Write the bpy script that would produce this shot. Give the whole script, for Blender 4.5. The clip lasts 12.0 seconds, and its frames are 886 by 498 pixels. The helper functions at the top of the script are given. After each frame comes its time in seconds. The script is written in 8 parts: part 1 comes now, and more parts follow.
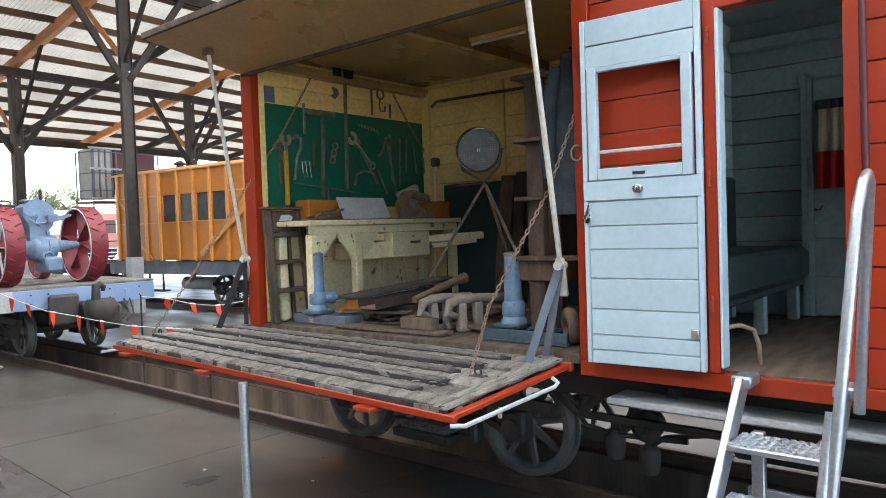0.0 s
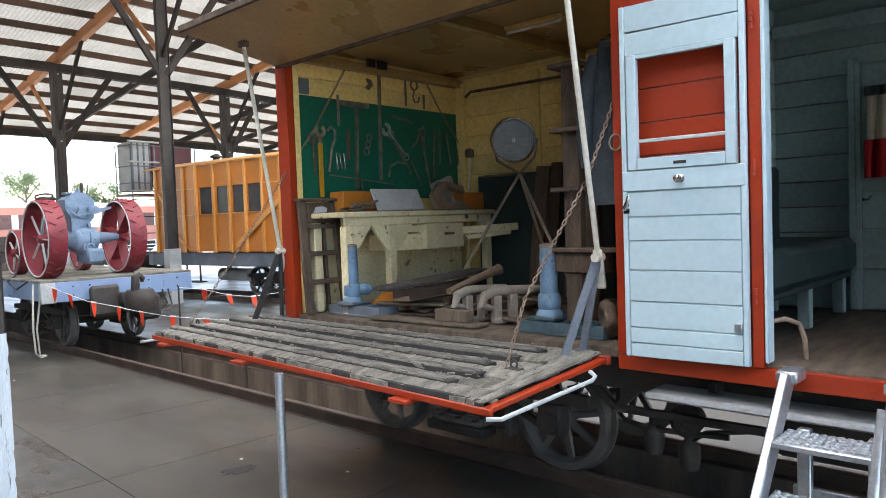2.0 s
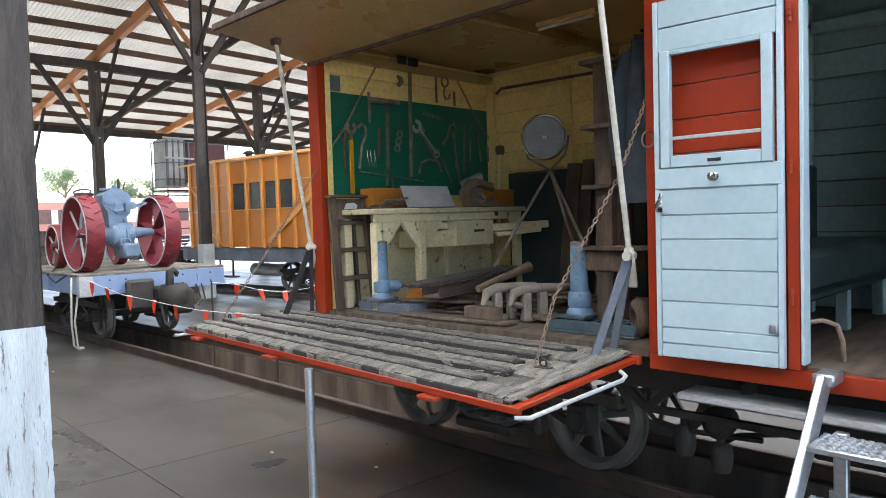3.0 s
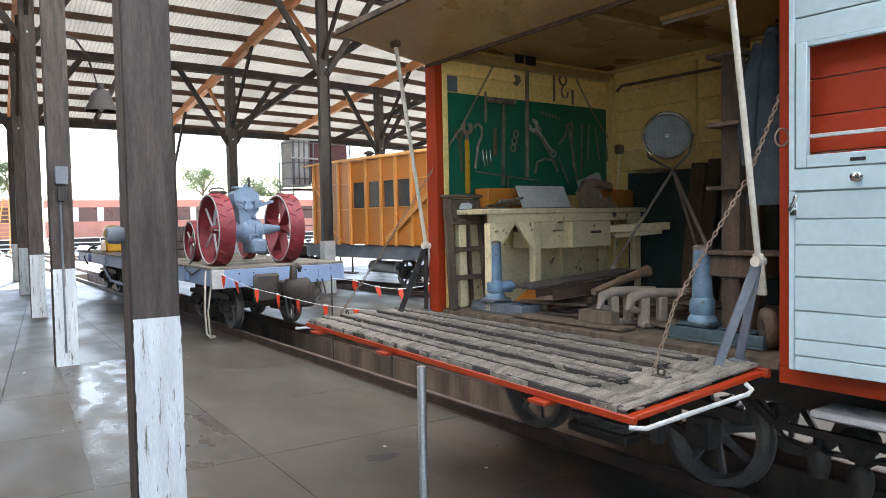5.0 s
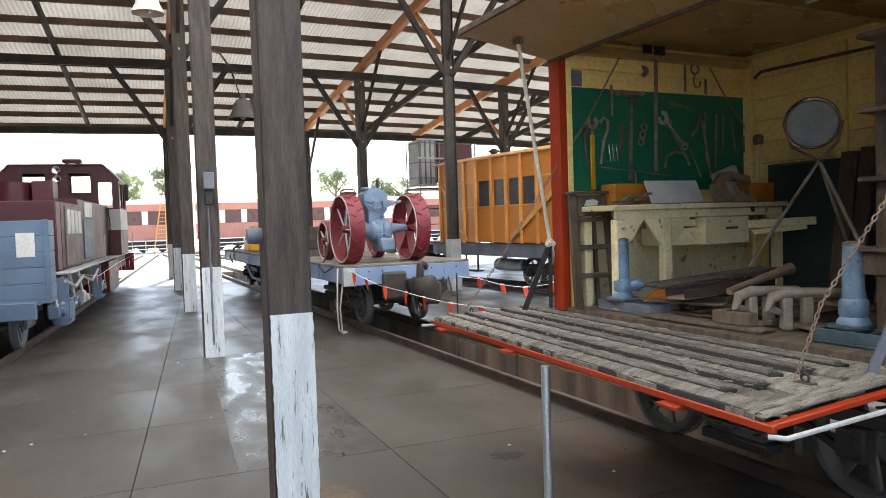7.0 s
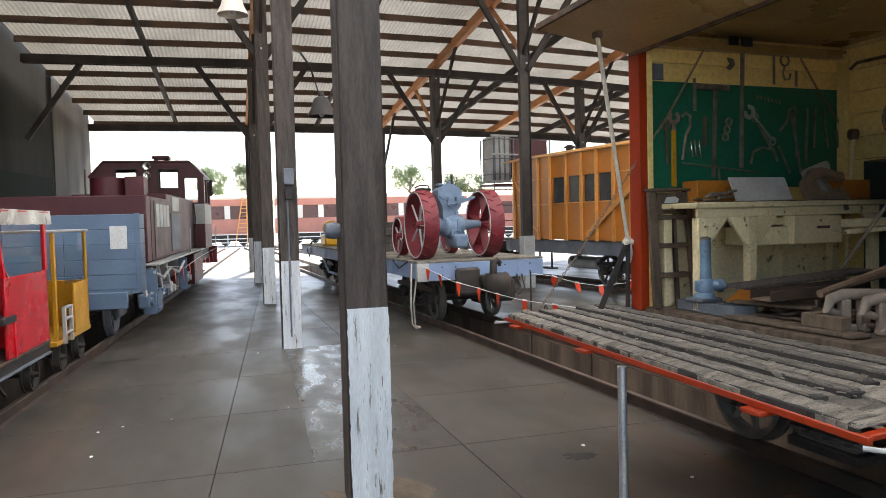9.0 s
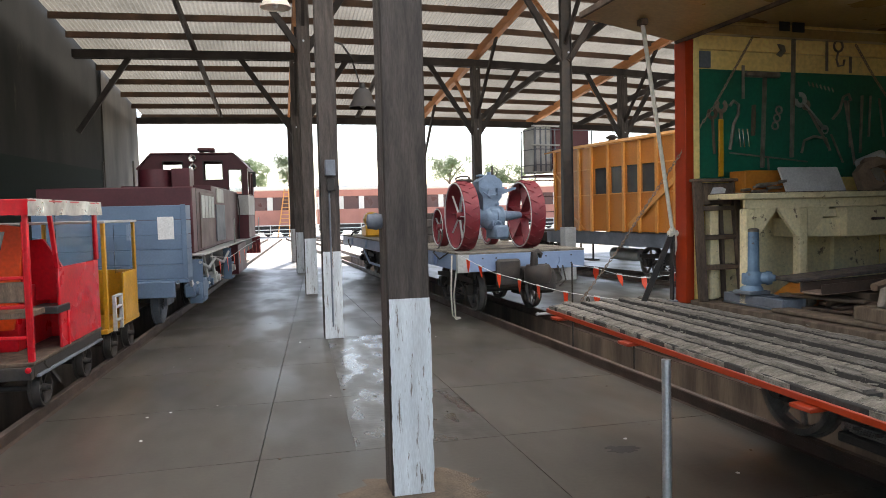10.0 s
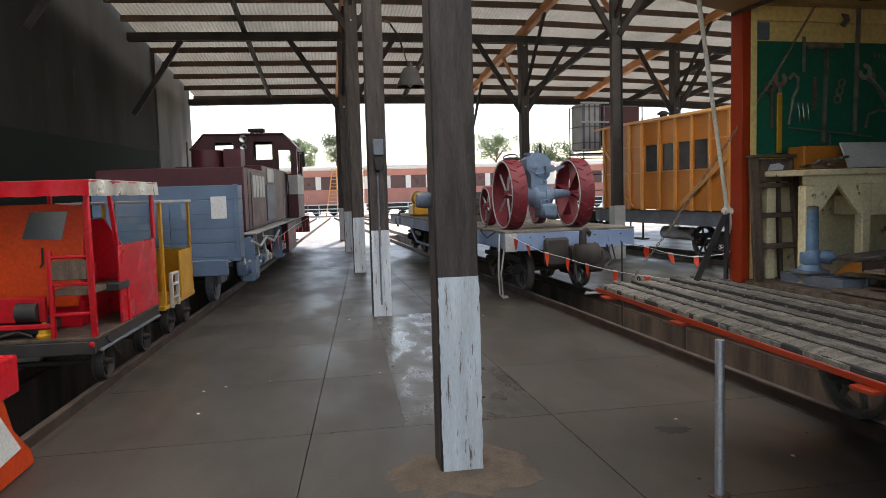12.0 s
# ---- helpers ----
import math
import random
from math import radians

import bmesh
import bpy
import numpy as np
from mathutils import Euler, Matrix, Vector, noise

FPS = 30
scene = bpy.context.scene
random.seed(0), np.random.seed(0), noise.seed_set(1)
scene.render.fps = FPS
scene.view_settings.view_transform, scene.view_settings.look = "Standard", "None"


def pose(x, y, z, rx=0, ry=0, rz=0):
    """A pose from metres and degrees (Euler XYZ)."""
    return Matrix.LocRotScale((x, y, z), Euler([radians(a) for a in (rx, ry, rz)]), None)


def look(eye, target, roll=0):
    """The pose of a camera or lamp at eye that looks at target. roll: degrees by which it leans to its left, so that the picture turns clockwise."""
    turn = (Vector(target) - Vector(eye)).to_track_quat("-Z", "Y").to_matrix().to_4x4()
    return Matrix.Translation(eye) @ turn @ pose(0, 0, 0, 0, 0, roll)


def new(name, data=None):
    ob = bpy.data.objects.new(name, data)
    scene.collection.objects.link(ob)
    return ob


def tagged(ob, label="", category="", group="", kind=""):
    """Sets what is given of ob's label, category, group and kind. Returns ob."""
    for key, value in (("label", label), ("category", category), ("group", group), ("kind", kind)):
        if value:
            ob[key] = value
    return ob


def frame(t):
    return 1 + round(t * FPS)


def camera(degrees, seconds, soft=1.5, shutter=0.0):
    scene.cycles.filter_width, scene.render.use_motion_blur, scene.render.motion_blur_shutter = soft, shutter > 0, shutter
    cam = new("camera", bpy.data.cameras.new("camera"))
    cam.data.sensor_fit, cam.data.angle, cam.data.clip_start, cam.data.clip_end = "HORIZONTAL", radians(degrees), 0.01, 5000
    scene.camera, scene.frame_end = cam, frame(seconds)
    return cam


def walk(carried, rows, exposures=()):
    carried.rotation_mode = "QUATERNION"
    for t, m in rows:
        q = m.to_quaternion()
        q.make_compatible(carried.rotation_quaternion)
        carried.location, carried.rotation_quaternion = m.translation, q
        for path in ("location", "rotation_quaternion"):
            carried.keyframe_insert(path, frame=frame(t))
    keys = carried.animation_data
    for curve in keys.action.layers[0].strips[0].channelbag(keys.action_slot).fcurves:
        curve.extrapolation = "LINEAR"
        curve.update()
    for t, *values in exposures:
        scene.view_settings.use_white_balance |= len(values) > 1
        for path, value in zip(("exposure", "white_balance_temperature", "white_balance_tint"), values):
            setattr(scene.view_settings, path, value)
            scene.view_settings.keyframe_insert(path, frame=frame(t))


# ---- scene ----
cam = camera(63.8, 12.0, soft=0.9)
PATH = [
    (0, pose(-0.038, -0.082, 1.992, 88.22, 1.92, -46.96)),
    (0.5, pose(-0.037, -0.072, 1.993, 88.20, 1.87, -46.53)),
    (1, pose(-0.031, -0.057, 1.988, 88.10, 1.95, -46.01)),
    (1.5, pose(-0.022, -0.047, 1.987, 87.86, 2.12, -45.30)),
    (2, pose(-0.021, -0.042, 1.989, 87.65, 2.01, -44.35)),
    (2.5, pose(-0.019, -0.039, 1.991, 87.46, 1.87, -43.21)),
    (4.5, pose(0.005, -0.041, 1.997, 87.79, 1.24, -35.91)),
    (5, pose(0.011, -0.023, 1.999, 87.64, 1.12, -32.64)),
    (5.5, pose(0.014, -0.012, 2.002, 87.43, 1.26, -28.73)),
    (6, pose(0.015, -0.013, 2.003, 87.35, 1.53, -25.56)),
    (6.5, pose(0.025, -0.018, 2.004, 87.56, 1.73, -23.77)),
    (7, pose(0.034, -0.024, 2.002, 87.72, 1.84, -22.54)),
    (9, pose(0.020, -0.011, 2.004, 87.58, 1.41, -16.68)),
    (9.5, pose(0.013, -0.004, 1.997, 87.41, 1.54, -15.13)),
    (10, pose(0.008, -0.003, 2.001, 86.96, 1.39, -13.49)),
    (10.5, pose(-0.001, -0.002, 1.996, 86.51, 1.24, -12.06)),
    (11, pose(-0.010, -0.003, 1.999, 86.01, 1.33, -11.06)),
    (11.5, pose(-0.009, -0.005, 1.995, 85.64, 1.50, -10.27)),
    (12, pose(-0.010, -0.004, 1.998, 85.37, 1.63, -9.76)),
]
EXPOSURES = [(0.0, 2.32, 6500, 10), (2.5, 2.30, 6450, 10), (5.0, 2.22, 6600, 10), (7.0, 2.0, 6900, 11), (9.0, 1.70, 7000, 12), (11.0, 1.34, 7000, 12), (12.0, 1.08, 7000, 12)]
walk(cam, PATH, EXPOSURES)

# ---- world, sun ----
world = bpy.data.worlds.new("sky")
scene.world = world
world.use_nodes = True
wn = world.node_tree.nodes
sky = wn.new("ShaderNodeTexSky")
sky.sky_type = "NISHITA"
sky.sun_disc = False
sky.sun_elevation, sky.sun_rotation = radians(50), radians(12)
sky.air_density, sky.dust_density, sky.ozone_density = 1.0, 1.0, 1.5
bg = wn["Background"]
bg.inputs["Strength"].default_value = 0.15
world.node_tree.links.new(sky.outputs["Color"], bg.inputs["Color"])
sun = new("sun", bpy.data.lights.new("sun", "SUN"))
sun.data.energy, sun.data.angle, sun.data.color = 5.0, radians(2.0), (1.0, 0.97, 0.93)
sun.matrix_world = look((13.4, 62.9, 76.6), (0, 0, 0))


# ---- materials ----
def mat(name, c1, c2=None, rough=0.6, metal=0.0, scale=2.5, fine=45.0, bump=0.15, wear=None, wear_at=0.62,
        stretch=(1, 1, 1), vary=0.12, trans=0.0, spec=0.5):
    """Two colours mixed by a broad noise, a fine grain in value and relief, and patches of wear."""
    m = bpy.data.materials.new(name)
    m.use_nodes = True
    nt = m.node_tree
    n, l = nt.nodes, nt.links
    p = n["Principled BSDF"]
    tc = n.new("ShaderNodeTexCoord")
    mp = n.new("ShaderNodeMapping")
    mp.inputs["Scale"].default_value = stretch
    l.new(tc.outputs["Object"], mp.inputs["Vector"])
    info = n.new("ShaderNodeObjectInfo")
    broad = n.new("ShaderNodeTexNoise")
    broad.inputs["Scale"].default_value, broad.inputs["Detail"].default_value = scale, 6
    small = n.new("ShaderNodeTexNoise")
    small.inputs["Scale"].default_value, small.inputs["Detail"].default_value = fine, 4
    for q in (broad, small):
        l.new(mp.outputs["Vector"], q.inputs["Vector"])
    c2 = c2 or tuple(0.72 * v for v in c1)
    mix = n.new("ShaderNodeMix")
    mix.data_type = "RGBA"
    mix.inputs["A"].default_value, mix.inputs["B"].default_value = (*c1, 1), (*c2, 1)
    ramp = n.new("ShaderNodeMapRange")
    ramp.inputs["From Min"].default_value, ramp.inputs["From Max"].default_value = 0.33, 0.67
    l.new(broad.outputs["Fac"], ramp.inputs["Value"])
    l.new(ramp.outputs["Result"], mix.inputs["Factor"])
    hsv = n.new("ShaderNodeHueSaturation")
    val = n.new("ShaderNodeMapRange")
    val.inputs["From Min"].default_value, val.inputs["From Max"].default_value = 0.3, 0.7
    val.inputs["To Min"].default_value, val.inputs["To Max"].default_value = 1 - vary, 1 + vary
    l.new(small.outputs["Fac"], val.inputs["Value"])
    one = n.new("ShaderNodeMapRange")
    one.inputs["To Min"].default_value, one.inputs["To Max"].default_value = 1 - vary, 1 + vary
    l.new(info.outputs["Random"], one.inputs["Value"])
    mul = n.new("ShaderNodeMath")
    mul.operation = "MULTIPLY"
    l.new(val.outputs["Result"], mul.inputs[0])
    l.new(one.outputs["Result"], mul.inputs[1])
    l.new(mul.outputs["Value"], hsv.inputs["Value"])
    l.new(mix.outputs["Result"], hsv.inputs["Color"])
    colour = hsv.outputs["Color"]
    if wear:
        rub = n.new("ShaderNodeTexNoise")
        rub.inputs["Scale"].default_value, rub.inputs["Detail"].default_value = scale * 2.3, 9
        rub.inputs["Roughness"].default_value = 0.68
        l.new(mp.outputs["Vector"], rub.inputs["Vector"])
        cut = n.new("ShaderNodeMapRange")
        cut.inputs["From Min"].default_value, cut.inputs["From Max"].default_value = wear_at, wear_at + 0.06
        l.new(rub.outputs["Fac"], cut.inputs["Value"])
        mw = n.new("ShaderNodeMix")
        mw.data_type = "RGBA"
        mw.inputs["B"].default_value = (*wear, 1)
        l.new(cut.outputs["Result"], mw.inputs["Factor"])
        l.new(colour, mw.inputs["A"])
        colour = mw.outputs["Result"]
    l.new(colour, p.inputs["Base Color"])
    rr = n.new("ShaderNodeMapRange")
    rr.inputs["To Min"].default_value, rr.inputs["To Max"].default_value = max(0.03, rough - 0.15), min(1, rough + 0.15)
    l.new(broad.outputs["Fac"], rr.inputs["Value"])
    l.new(rr.outputs["Result"], p.inputs["Roughness"])
    p.inputs["Metallic"].default_value = metal
    p.inputs["Specular IOR Level"].default_value = spec
    if bump:
        b = n.new("ShaderNodeBump")
        b.inputs["Strength"].default_value, b.inputs["Distance"].default_value = bump, 0.01
        l.new(small.outputs["Fac"], b.inputs["Height"])
        l.new(b.outputs["Normal"], p.inputs["Normal"])
    if trans:
        t = n.new("ShaderNodeBsdfTranslucent")
        l.new(colour, t.inputs["Color"])
        ms = n.new("ShaderNodeMixShader")
        ms.inputs["Fac"].default_value = trans
        l.new(p.outputs["BSDF"], ms.inputs[1])
        l.new(t.outputs["BSDF"], ms.inputs[2])
        l.new(ms.outputs["Shader"], n["Material Output"].inputs["Surface"])
    return m


def glass_mat(name, tint=(0.9, 0.95, 0.95)):
    m = bpy.data.materials.new(name)
    m.use_nodes = True
    p = m.node_tree.nodes["Principled BSDF"]
    p.inputs["Base Color"].default_value = (*tint, 1)
    p.inputs["Transmission Weight"].default_value, p.inputs["Roughness"].default_value = 1.0, 0.04
    p.inputs["IOR"].default_value = 1.1
    return m


CONCRETE = mat("floor_concrete", (0.072, 0.063, 0.051), (0.048, 0.043, 0.035), 0.5, scale=0.45, fine=26, bump=0.05,
               vary=0.10, spec=0.45)
SMOOTHSLAB = mat("trowelled_floor_concrete", (0.072, 0.065, 0.055), (0.050, 0.045, 0.038), 0.3, scale=0.8, fine=9, bump=0.22,
                 stretch=(0.7, 3.2, 1), vary=0.10)
def worn_gloss(m, scale, lo, hi):
    """Lets trodden patches of a surface shine."""
    n, l = m.node_tree.nodes, m.node_tree.links
    tc, tex, cut = n.new("ShaderNodeTexCoord"), n.new("ShaderNodeTexNoise"), n.new("ShaderNodeMapRange")
    mp = n.new("ShaderNodeMapping")
    mp.inputs["Scale"].default_value = (1.6, 0.7, 1)
    tex.inputs["Scale"].default_value, tex.inputs["Detail"].default_value, tex.inputs["Roughness"].default_value = scale, 2.5, 0.5
    cut.inputs["From Min"].default_value, cut.inputs["From Max"].default_value = 0.40, 0.60
    cut.inputs["To Min"].default_value, cut.inputs["To Max"].default_value = lo, hi
    l.new(tc.outputs["Object"], mp.inputs["Vector"])
    l.new(mp.outputs["Vector"], tex.inputs["Vector"])
    l.new(tex.outputs["Fac"], cut.inputs["Value"])
    l.new(cut.outputs["Result"], n["Principled BSDF"].inputs["Roughness"])


worn_gloss(CONCRETE, 0.9, 0.35, 0.50)
worn_gloss(SMOOTHSLAB, 2.2, 0.23, 0.42)
BROWNPIT = mat("damp_brown_pit_concrete", (0.21, 0.16, 0.118), (0.08, 0.062, 0.047), 0.7, scale=1.6, fine=20, bump=0.3, stretch=(1, 2.2, 0.4))
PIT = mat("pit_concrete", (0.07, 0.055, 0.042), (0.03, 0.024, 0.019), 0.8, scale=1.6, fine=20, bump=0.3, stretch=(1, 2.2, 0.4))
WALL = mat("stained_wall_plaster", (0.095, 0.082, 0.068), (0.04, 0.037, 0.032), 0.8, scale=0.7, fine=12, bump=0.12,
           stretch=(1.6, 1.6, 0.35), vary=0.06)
# Near stretch of the side wall: darker plaster than its open end.
DARKWALL = mat("dark_wall_plaster", (0.026, 0.026, 0.023), (0.013, 0.014, 0.012), 0.9, scale=0.6, fine=10, bump=0.12,
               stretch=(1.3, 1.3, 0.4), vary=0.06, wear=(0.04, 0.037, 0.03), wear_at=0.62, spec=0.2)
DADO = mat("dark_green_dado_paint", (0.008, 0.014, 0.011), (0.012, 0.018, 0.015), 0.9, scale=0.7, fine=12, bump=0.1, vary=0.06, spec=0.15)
GROUND = mat("pale_yard_gravel", (0.66, 0.62, 0.55), (0.54, 0.50, 0.44), 0.95, scale=0.3, fine=9, bump=0.2)
RUST = mat("rusty_rail_steel", (0.105, 0.070, 0.053), (0.062, 0.045, 0.036), 0.6, 0.3, scale=3, fine=60, bump=0.25)
WHEELIRON = mat("grey_grimy_wheel_iron", (0.17, 0.158, 0.145), (0.09, 0.084, 0.077), 0.55, 0.35, scale=4, fine=60, bump=0.25)
IRON = mat("grimy_black_iron", (0.032, 0.03, 0.029), (0.06, 0.05, 0.042), 0.62, 0.3, scale=4, fine=60, bump=0.25)
TOOLIRON = mat("tool_iron", (0.27, 0.225, 0.18), (0.14, 0.115, 0.09), 0.55, 0.25, scale=9, fine=80, bump=0.2)
CHAINRUST = mat("rusty_chain", (0.33, 0.24, 0.18), (0.19, 0.135, 0.10), 0.7, 0.2, scale=9, fine=80)
TIMBER = mat("dark_creosoted_timber", (0.085, 0.068, 0.058), (0.045, 0.037, 0.033), 0.75, scale=3, fine=26, bump=0.5,
             stretch=(6, 6, 0.7), vary=0.25)
BEAMWOOD = mat("dark_roof_beam", (0.045, 0.035, 0.030), (0.024, 0.020, 0.018), 0.8, scale=2, fine=20, bump=0.4)
NEWWOOD = mat("orange_pine_rafter", (0.56, 0.235, 0.08), (0.40, 0.16, 0.055), 0.6, scale=1.5, fine=24, bump=0.3,
              stretch=(4, 0.6, 4))
PURLIN = mat("brown_purlin_wood", (0.13, 0.07, 0.04), (0.06, 0.038, 0.026), 0.75, scale=1.2, fine=20, bump=0.3)
WHITEWASH = mat("chipped_white_paint", (0.66, 0.71, 0.74), (0.50, 0.54, 0.565), 0.7, scale=3, fine=30, bump=0.4,
                wear=(0.15, 0.13, 0.11), wear_at=0.575, stretch=(5, 5, 0.6))
SHEET = mat("translucent_roof_sheet", (0.18, 0.171, 0.15), (0.122, 0.116, 0.101), 0.6, scale=0.5, fine=10, bump=0.0, trans=0.5)
# Sheet of the unseen rear slope, nearly clear so daylight brightens the van.
CLEARSHEET = mat("unseen_clear_roof_sheet", (0.92, 0.91, 0.88), (0.86, 0.85, 0.82), 0.5, scale=0.5, fine=10, bump=0.0, trans=0.93)
RED = mat("orange_red_body_paint", (0.37, 0.036, 0.007), (0.30, 0.028, 0.006), 0.42, scale=1.5, fine=30, bump=0.05,
          wear=(0.20, 0.03, 0.018), wear_at=0.72, vary=0.07)
DOORBLUE = mat("pale_blue_door_paint", (0.50, 0.615, 0.65), (0.43, 0.55, 0.595), 0.36, scale=1.2, fine=25, bump=0.05, vary=0.05,
               wear=(0.42, 0.50, 0.52), wear_at=0.72)
INBLUE = mat("grey_green_interior_paint", (0.38, 0.51, 0.51), (0.31, 0.43, 0.435), 0.5, scale=1.0, fine=25, bump=0.08)
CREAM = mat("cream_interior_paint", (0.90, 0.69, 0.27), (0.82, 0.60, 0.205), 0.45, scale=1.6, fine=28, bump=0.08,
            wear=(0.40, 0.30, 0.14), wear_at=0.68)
# Ceiling cream: set well darker and glossier than the wall cream.
CEILCREAM = mat("glossy_dark_cream_ceiling", (0.50, 0.335, 0.135), (0.40, 0.26, 0.095), 0.3, scale=1.4, fine=28, bump=0.05,
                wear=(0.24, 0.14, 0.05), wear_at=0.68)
BENCHCREAM = mat("worn_cream_bench_paint", (0.80, 0.69, 0.43), (0.68, 0.57, 0.33), 0.6, scale=4, fine=40, bump=0.3,
                 wear=(0.19, 0.13, 0.08), wear_at=0.60)
BOARDGREEN = mat("green_tool_board", (0.008, 0.15, 0.085), (0.010, 0.115, 0.068), 0.45, scale=1.5, fine=30, bump=0.05,
                 wear=(0.03, 0.18, 0.11), wear_at=0.70)
DECK = mat("weathered_grey_deck_plank", (0.295, 0.268, 0.222), (0.135, 0.123, 0.10), 0.9, scale=4, fine=34, bump=1.0,
           stretch=(1.3, 6, 4), vary=0.3, wear=(0.045, 0.038, 0.032), wear_at=0.60)
# Batten wood is darker than the planks, taking in its dark side edges.
DECKDARK = mat("dark_deck_batten", (0.24, 0.222, 0.19), (0.10, 0.09, 0.076), 0.9, scale=5, fine=40, bump=1.0, stretch=(6, 1.2, 6),
               vary=0.3, wear=(0.025, 0.022, 0.02), wear_at=0.57)
# Black for the painted gap shade along battens and for the tarred outer edge.
GAPTAR = mat("black_gap_shade_tar_grime", (0.022, 0.020, 0.018), (0.05, 0.045, 0.04), 0.85, scale=6, fine=40, bump=0.8, wear=(0.20, 0.18, 0.15), wear_at=0.62)
OLDWOOD = mat("old_brown_wood", (0.15, 0.10, 0.066), (0.075, 0.052, 0.038), 0.8, scale=3, fine=30, bump=0.5, stretch=(4, 4, 1), vary=0.25)
DUSTWOOD = mat("dusty_floor_plank", (0.165, 0.122, 0.084), (0.09, 0.065, 0.046), 0.9, scale=3, fine=30, bump=0.4, stretch=(1, 5, 1))
ORANGEBOX = mat("orange_wooden_box", (0.55, 0.20, 0.025), (0.38, 0.13, 0.02), 0.5, scale=4, fine=30, bump=0.15)
JACKBLUE = mat("worn_blue_jack_paint", (0.17, 0.27, 0.38), (0.11, 0.175, 0.25), 0.5, 0.1, scale=5, fine=40, bump=0.25,
               wear=(0.12, 0.10, 0.09), wear_at=0.60)
DARKBLUE = mat("dull_teal_iron_base", (0.085, 0.13, 0.15), (0.05, 0.08, 0.095), 0.55, 0.2, scale=6, fine=40, bump=0.25)
STEELWHITE = mat("white_painted_rod", (0.74, 0.70, 0.60), (0.60, 0.55, 0.45), 0.55, scale=4, fine=40, bump=0.2,
                 wear=(0.15, 0.09, 0.06), wear_at=0.64)
GALV = mat("galvanised_steel", (0.56, 0.58, 0.60), (0.45, 0.47, 0.49), 0.38, 0.8, scale=5, fine=50, bump=0.08)
GREYPAINT = mat("light_grey_paint", (0.52, 0.53, 0.52), (0.40, 0.41, 0.40), 0.55, scale=3, fine=30, bump=0.1)
FLATBLUE = mat("slate_blue_wagon_paint", (0.22, 0.31, 0.47), (0.17, 0.24, 0.37), 0.5, scale=2, fine=30, bump=0.05, vary=0.05,
               wear=(0.13, 0.13, 0.14), wear_at=0.66)
WAGONBLUE = mat("dull_blue_wagon_paint", (0.135, 0.205, 0.30), (0.10, 0.155, 0.235), 0.55, scale=1.5, fine=30, bump=0.05, vary=0.06,
                wear=(0.09, 0.11, 0.13), wear_at=0.68)
FADED = mat("faded_maroon_sheet", (0.19, 0.135, 0.125), (0.13, 0.09, 0.085), 0.6, scale=2, fine=30, bump=0.05)
TRACTORBLUE = mat("grey_blue_machine_paint", (0.20, 0.28, 0.38), (0.14, 0.20, 0.28), 0.5, 0.1, scale=4, fine=40, bump=0.15)
WHEELRED = mat("crimson_wheel_paint", (0.21, 0.016, 0.025), (0.14, 0.013, 0.019), 0.5, scale=4, fine=40, bump=0.12,
               wear=(0.14, 0.055, 0.04), wear_at=0.64)
COACH = mat("orange_coach_paint", (0.58, 0.205, 0.026), (0.46, 0.16, 0.022), 0.42, scale=1, fine=25, bump=0.06)
COACHTRIM = mat("light_orange_trim", (0.78, 0.36, 0.09), (0.68, 0.30, 0.07), 0.42, scale=2, fine=25, bump=0.06)
UNDERGREY = mat("grey_underframe_paint", (0.17, 0.19, 0.22), (0.11, 0.125, 0.15), 0.6, scale=3, fine=40, bump=0.1)
FLAGRED = mat("red_orange_flag_plastic", (0.80, 0.085, 0.03), (0.72, 0.07, 0.025), 0.4, scale=4, bump=0.0, trans=0.25)
FLAGWHITE = mat("white_flag_tape", (0.8, 0.8, 0.78), (0.7, 0.7, 0.68), 0.5, bump=0.0)
TROLLEYRED = mat("bright_red_trolley_paint", (0.62, 0.012, 0.022), (0.50, 0.009, 0.016), 0.30, scale=2, fine=25, bump=0.04,
                 wear=(0.55, 0.10, 0.04), wear_at=0.74, spec=0.25)
TROLLEYORANGE = mat("orange_engine_cover_paint", (0.72, 0.075, 0.012), (0.60, 0.055, 0.010), 0.38, scale=2, fine=25, bump=0.05,
                    wear=(0.70, 0.26, 0.03), wear_at=0.70, spec=0.2)
FOIL = mat("crumpled_silver_sheet", (0.62, 0.60, 0.59), (0.45, 0.43, 0.43), 0.3, 0.85, scale=5, fine=14, bump=0.8)
YELLOW = mat("mustard_yellow_paint", (0.66, 0.34, 0.018), (0.55, 0.27, 0.015), 0.40, scale=3, fine=30, bump=0.08)
MAROON = mat("maroon_locomotive_paint", (0.085, 0.013, 0.020), (0.066, 0.011, 0.016), 0.5, scale=1.5, fine=25, bump=0.06)
LOCOGREY = mat("grey_white_locomotive_paint", (0.50, 0.49, 0.47), (0.40, 0.39, 0.375), 0.5, scale=2, fine=25, bump=0.06)
BLACK = mat("matt_black_rubber", (0.018, 0.018, 0.018), (0.03, 0.029, 0.028), 0.6, bump=0.1)
LEATHER = mat("dark_green_leathercloth", (0.030, 0.050, 0.050), (0.02, 0.035, 0.035), 0.45, scale=3, bump=0.1)
CANVAS = mat("blue_grey_coat_cloth", (0.085, 0.11, 0.13), (0.05, 0.07, 0.085), 0.95, scale=5, fine=60, bump=0.4)
CREAMCLOTH = mat("cream_curtain_cloth", (0.62, 0.55, 0.43), (0.5, 0.43, 0.33), 0.9, scale=6, fine=70, bump=0.2)
